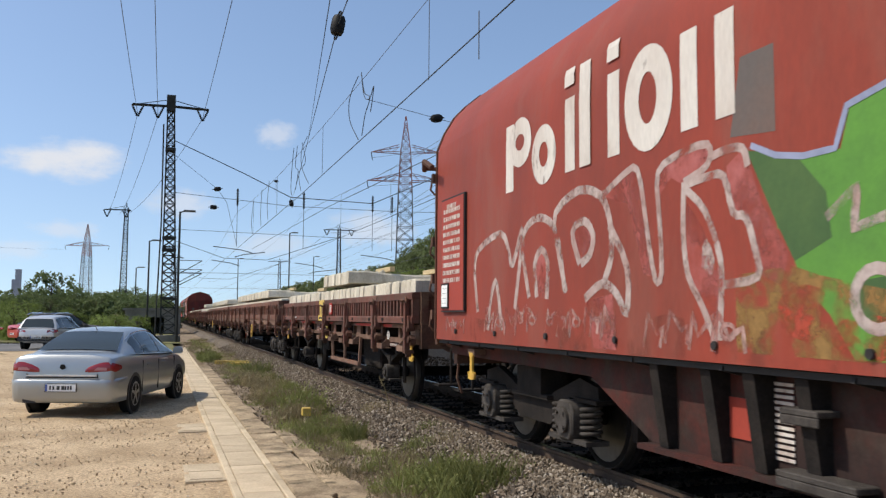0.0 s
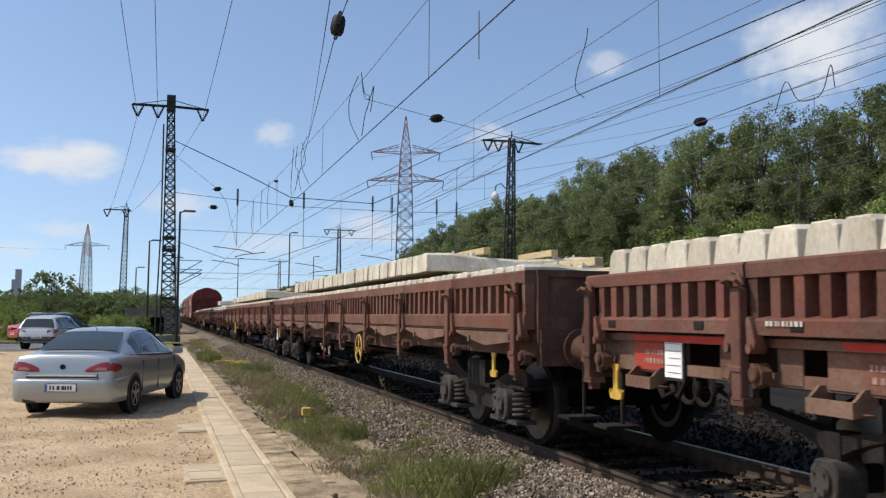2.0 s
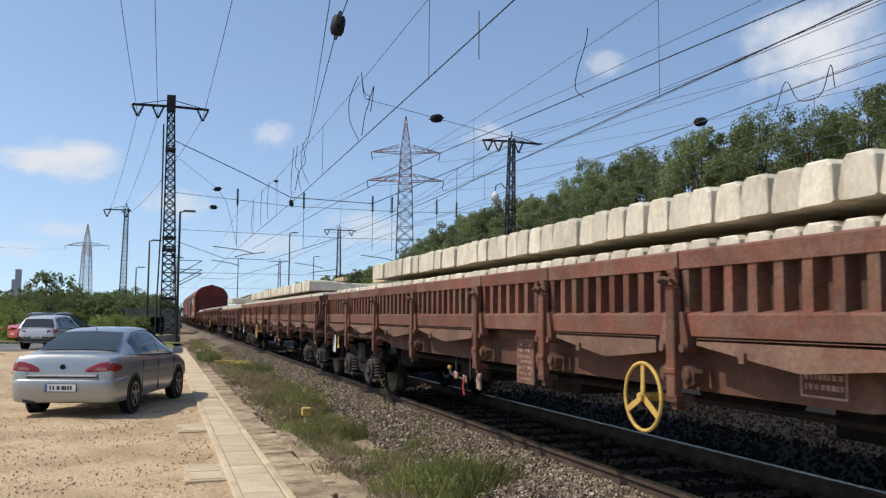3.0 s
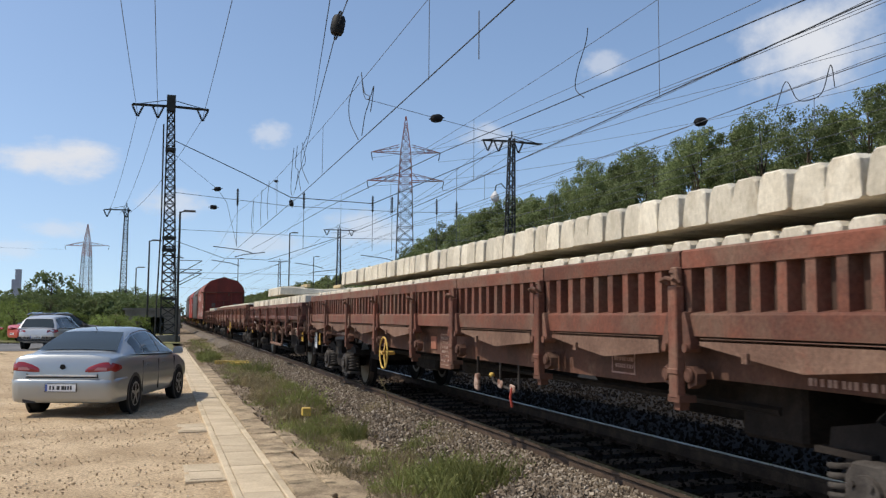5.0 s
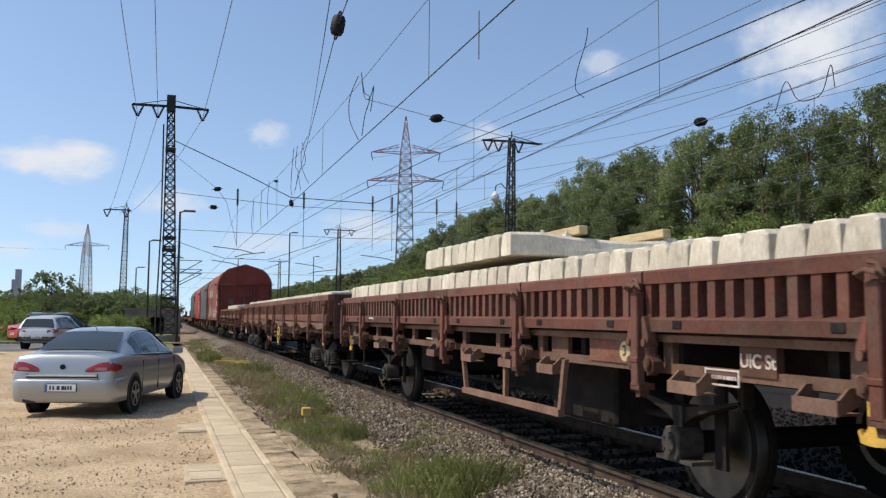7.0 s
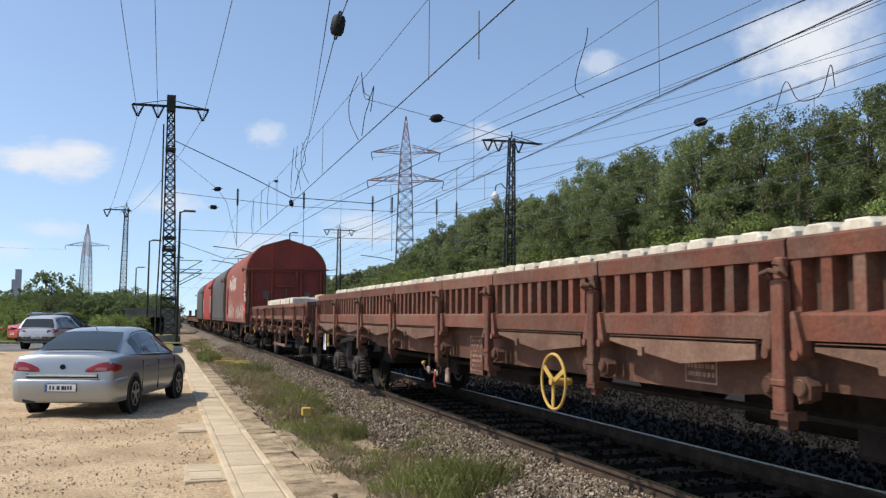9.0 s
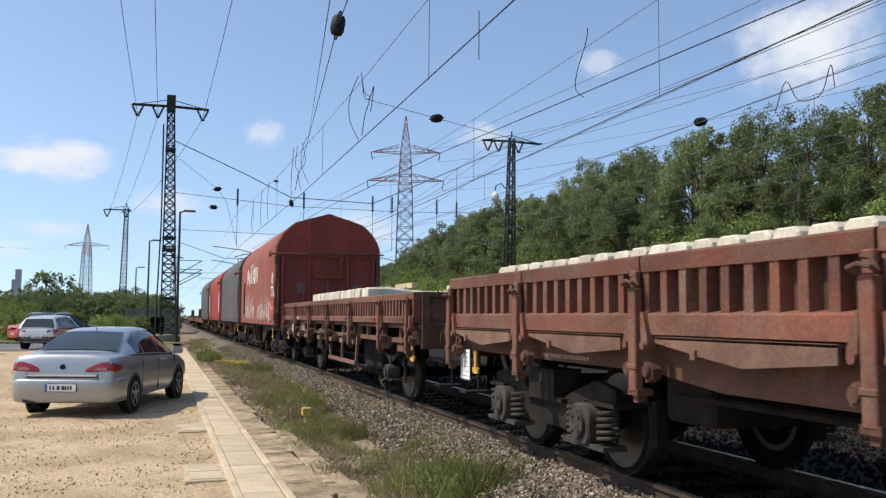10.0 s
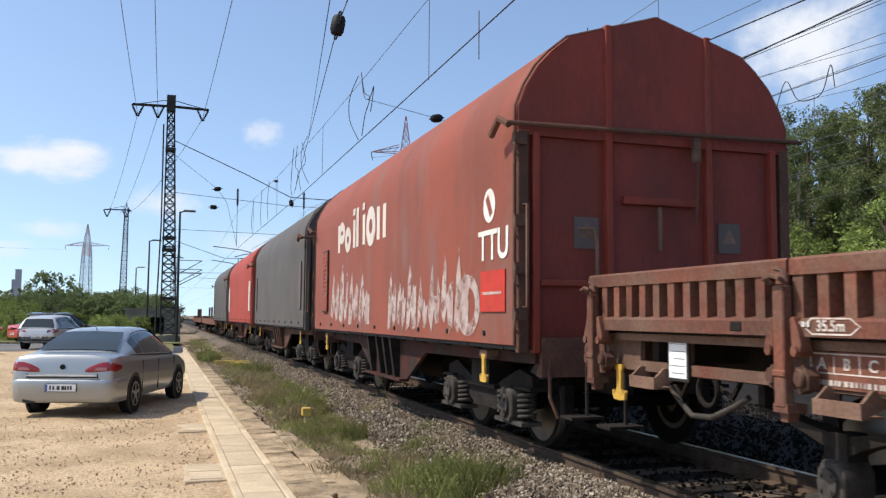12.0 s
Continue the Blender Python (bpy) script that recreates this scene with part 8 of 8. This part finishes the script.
# cantilevers and registration arms over the far tracks
for x, y, z, L in ((4.3, 80, 7.6, 3.5), (4.4, 84, 6.6, 2.6), (8.5, 76, 6.9, -2.6), (13.2, 90, 6.9, 3.0), (18, 80, 7.2, 3.4), (18, 92, 6.4, -3.0)):
    wire([(x, y, z), (x + L * 0.7, y, z - 0.25), (x + L, y, z - 0.5)], 0.04, "wire", "dark steady arm holding a contact wire", "steady_arm")
for z, dz in ((8.6, 1.9), (7.4, 1.8), (6.9, 1.7)):
    wire([(1.9, 118, z - dz), (5.0, 118, z)], 0.06, "mast", "slanting cantilever bracket over the track", "cantilever")
    wire([(1.9, 118, z), (5.0, 118, z)], 0.05, "mast", "level cantilever bracket over the track", "cantilever")
catenary_mast(1.9, 118, 9.6, 1.2, 2.6, 0.6, (), "distant thin lattice mast beside the track", 0.0, 12)


def lamp_post(x, y, h, side_, label="tall thin street lamp with a flat head"):
    p = thing("street_lamp", label, "street lamp", "street lamps", pose(x, y, -0.4))
    bm = B()
    cyl(bm, (0, 0, 0), (0, 0, h), 0.09, 0.06, 8)
    rod(bm, [(0, 0, h - 0.05), (side_ * 0.3, 0, h + 0.05)], 0.04)
    part("pole", bm, M["mast"], p)
    bm = B()
    box(bm, min(0.2 * side_, 0.95 * side_), max(0.2 * side_, 0.95 * side_), -0.15, 0.15, h + 0.0, h + 0.12)
    bevelled(bm, 0.03)
    part("lamp_head", bm, M["pylon"], p)
    return p


lamp_post(0.95, 56.5, 8.3, 1)
lamp_post(-1.1, 75, 7.9, 1)
lamp_post(-2.9, 105, 7.2, 1)
lamp_post(14.0, 100, 11.4, 1)
lamp_post(23.6, 140, 11.5, 1)
lamp_post(5.8 + 6.5, 150, 11.5, 1)
dome = thing("mast_lamp", "white bulb lamp on a curved bracket of the mast", "lamp", at=pose(22.85, MAST_Y - 0.3, 10.1))
bm = B()
lathe(bm, [(0.02, 0.45), (0.12, 0.35), (0.20, 0.2), (0.34, 0.02), (0.30, -0.2), (0.16, -0.36), (0.02, -0.42)], 16, pose(0, 0, 0, ry=-90))
part("bulb", bm, M["white"], dome, smooth=50)
bm = B()
rod(bm, [(0, 0, 0.42), (0.1, 0, 0.85), (0.5, 0, 1.0), (0.95, 0.3, 0.7)], 0.04)
part("bracket", bm, M["mast"], dome)

# ---- small buildings and trackside things ----
hut = thing("trackside_hut", "low stained concrete hut with dark opening and flat roof", "hut", at=pose(-0.6, 82, -0.4))
bm = B()
for x0, x1, y0, y1 in ((-2.5, -1.2, 0, 0.2), (0.9, 2.3, 0, 0.2), (-2.5, -2.3, 0.2, 3), (2.1, 2.3, 0.2, 3), (-2.5, 2.3, 3, 3.2)):
    box(bm, x0, x1, y0, y1, 0, 2.15)
box(bm, -1.2, 0.9, 0, 0.2, 1.55, 2.15)
part("wall", bm, M["plaster"], hut)
bm = B()
box(bm, -2.65, 2.45, -0.15, 3.3, 2.15, 2.35)
part("roof", bm, M["plaster"], hut)
bm = B()
box(bm, -3.35, -2.85, -0.3, 0.0, 0, 1.75)
bevelled(bm, 0.03)
part("pillar", bm, M["concrete"], hut, "pale concrete pillar")
tower = thing("chimney_block", "distant tower block on the horizon, haze painted into its pale grey", "building", at=pose(-102.2, 700, -0.5))
bm = B()
box(bm, -1.0, 2.6, -3, 3, 0, 35)
part("wall", bm, M["far_wall"], tower)
bm = B()
box(bm, -3.2, -1.0, -3, 3, 0, 27.5)
part("annex", bm, M["far_wall"], tower)

mark = thing("marker_post", "short yellow cable marker post among weeds", "marker", at=pose(2.22, 13.6, -0.40))
bm = B()
cyl(bm, (0, 0, 0), (0, 0, 0.16), 0.035, None, 8)
part("post", bm, M["concrete"], mark)
bm = B()
box(bm, -0.07, 0.07, -0.05, 0.05, 0.16, 0.29)
bevelled(bm, 0.012)
part("cap", bm, M["yellow"], mark)
for x, y, rz, L in ((2.45, 31.2, 78, 1.2), (2.75, 30.0, 88, 0.9)):
    bm = B()
    box(bm, -0.09, 0.09, -L / 2, L / 2, 0.02, 0.14)
    bevelled(bm, 0.01)
    beam = solid("yellow_beam", bm, M["yellow"], "yellow painted wheel stop lying on the verge", "wheel stop", "wheel stops", at=pose(x, y, -0.40, rz=rz))


# ---- clouds ----
def cloud_mat(seed, density):
    m = bpy.data.materials.new("cloud")
    m.use_nodes = True
    n, l = m.node_tree.nodes, m.node_tree.links
    n.remove(n["Principled BSDF"])
    tc = n.new("ShaderNodeTexCoord")
    grad = n.new("ShaderNodeTexGradient")
    grad.gradient_type = "SPHERICAL"
    mp = n.new("ShaderNodeMapping")
    l.new(tc.outputs["Object"], mp.inputs["Vector"])
    t = n.new("ShaderNodeTexNoise")
    t.inputs["Scale"].default_value = 2.1
    t.inputs["Detail"].default_value = 9
    t.inputs["Roughness"].default_value = 0.58
    off = n.new("ShaderNodeMapping")
    off.inputs["Location"].default_value = (seed * 3.7, seed * 1.3, 0)
    off.inputs["Scale"].default_value = (1.0, 0.75, 1)
    l.new(tc.outputs["Object"], off.inputs["Vector"])
    l.new(off.outputs[0], t.inputs["Vector"])
    l.new(mp.outputs[0], grad.inputs["Vector"])
    a = n.new("ShaderNodeMath")
    a.operation = "MULTIPLY_ADD"
    a.inputs[1].default_value = 1.6
    l.new(t.outputs["Fac"], a.inputs[0])
    sub = n.new("ShaderNodeMath")
    sub.operation = "MULTIPLY_ADD"
    sub.inputs[1].default_value = 1.5
    sub.inputs[2].default_value = -1.25
    l.new(grad.outputs["Fac"], sub.inputs[0])
    l.new(sub.outputs[0], a.inputs[2])
    r = n.new("ShaderNodeMapRange")
    r.interpolation_type = "SMOOTHSTEP"
    r.inputs["From Min"].default_value, r.inputs["From Max"].default_value = 0.0, 0.85
    r.inputs["To Max"].default_value = density
    l.new(a.outputs[0], r.inputs["Value"])
    edge = n.new("ShaderNodeMapRange")
    edge.inputs["From Max"].default_value = 0.12
    l.new(grad.outputs["Fac"], edge.inputs["Value"])
    mul = n.new("ShaderNodeMath")
    mul.operation = "MULTIPLY"
    l.new(r.outputs[0], mul.inputs[0])
    l.new(edge.outputs[0], mul.inputs[1])
    em = n.new("ShaderNodeEmission")
    em.inputs["Color"].default_value = (0.90, 0.93, 1.0, 1)
    em.inputs["Strength"].default_value = 0.86
    tr = n.new("ShaderNodeBsdfTransparent")
    mx = n.new("ShaderNodeMixShader")
    l.new(mul.outputs[0], mx.inputs[0])
    l.new(tr.outputs[0], mx.inputs[1])
    l.new(em.outputs[0], mx.inputs[2])
    l.new(mx.outputs[0], n["Material Output"].inputs["Surface"])
    return m


CLOUDS = []
for i, (x, z, w, h, d) in enumerate(((-330, 505, 320, 120, 1.0), (2720, 1240, 520, 390, 1.0), (1660, 1020, 150, 110, 0.5), (344, 640, 130, 80, 0.55), (690, 320, 260, 120, 0.6), (30, 380, 190, 90, 0.6), (-330, 275, 170, 55, 0.5), (1160, 690, 180, 90, 0.5), (-470, 210, 200, 60, 0.4), (330, 250, 300, 80, 0.45))):
    bm = B()
    vs = [bm.verts.new(p) for p in ((-1, -1, 0), (1, -1, 0), (1, 1, 0), (-1, 1, 0))]
    bm.faces.new(vs)
    ob = solid("cloud", bm, cloud_mat(i + 1, d), "soft white fair-weather cloud drifting in the sky", "cloud", "clouds")
    ob.scale = (w, h, 1)
    CLOUDS.append((ob, x, z))



def motions():
    for ob, s in CARRIED:
        walk(ob, [(t, pose(TRACK_X, s - SPEED * t, 0)) for t in range(0, 13)])
    for ob, x, z in CLOUDS:
        face = (Vector(EYE) - Vector((x, 3000, z))).to_track_quat("Z", "Y").to_matrix().to_4x4()
        walk(ob, [(t, Matrix.Translation((x + 22 - 48 * t / 12, 3000, z)) @ face) for t in (0, 4, 8, 12)])
    step = 1 / 15
    for ob, y in ROLLING:
        walk(ob, [(i * step, pose(0, y, 0.46, rx=math.degrees(SPEED / 0.46) * i * step)) for i in range(181)])


motions()
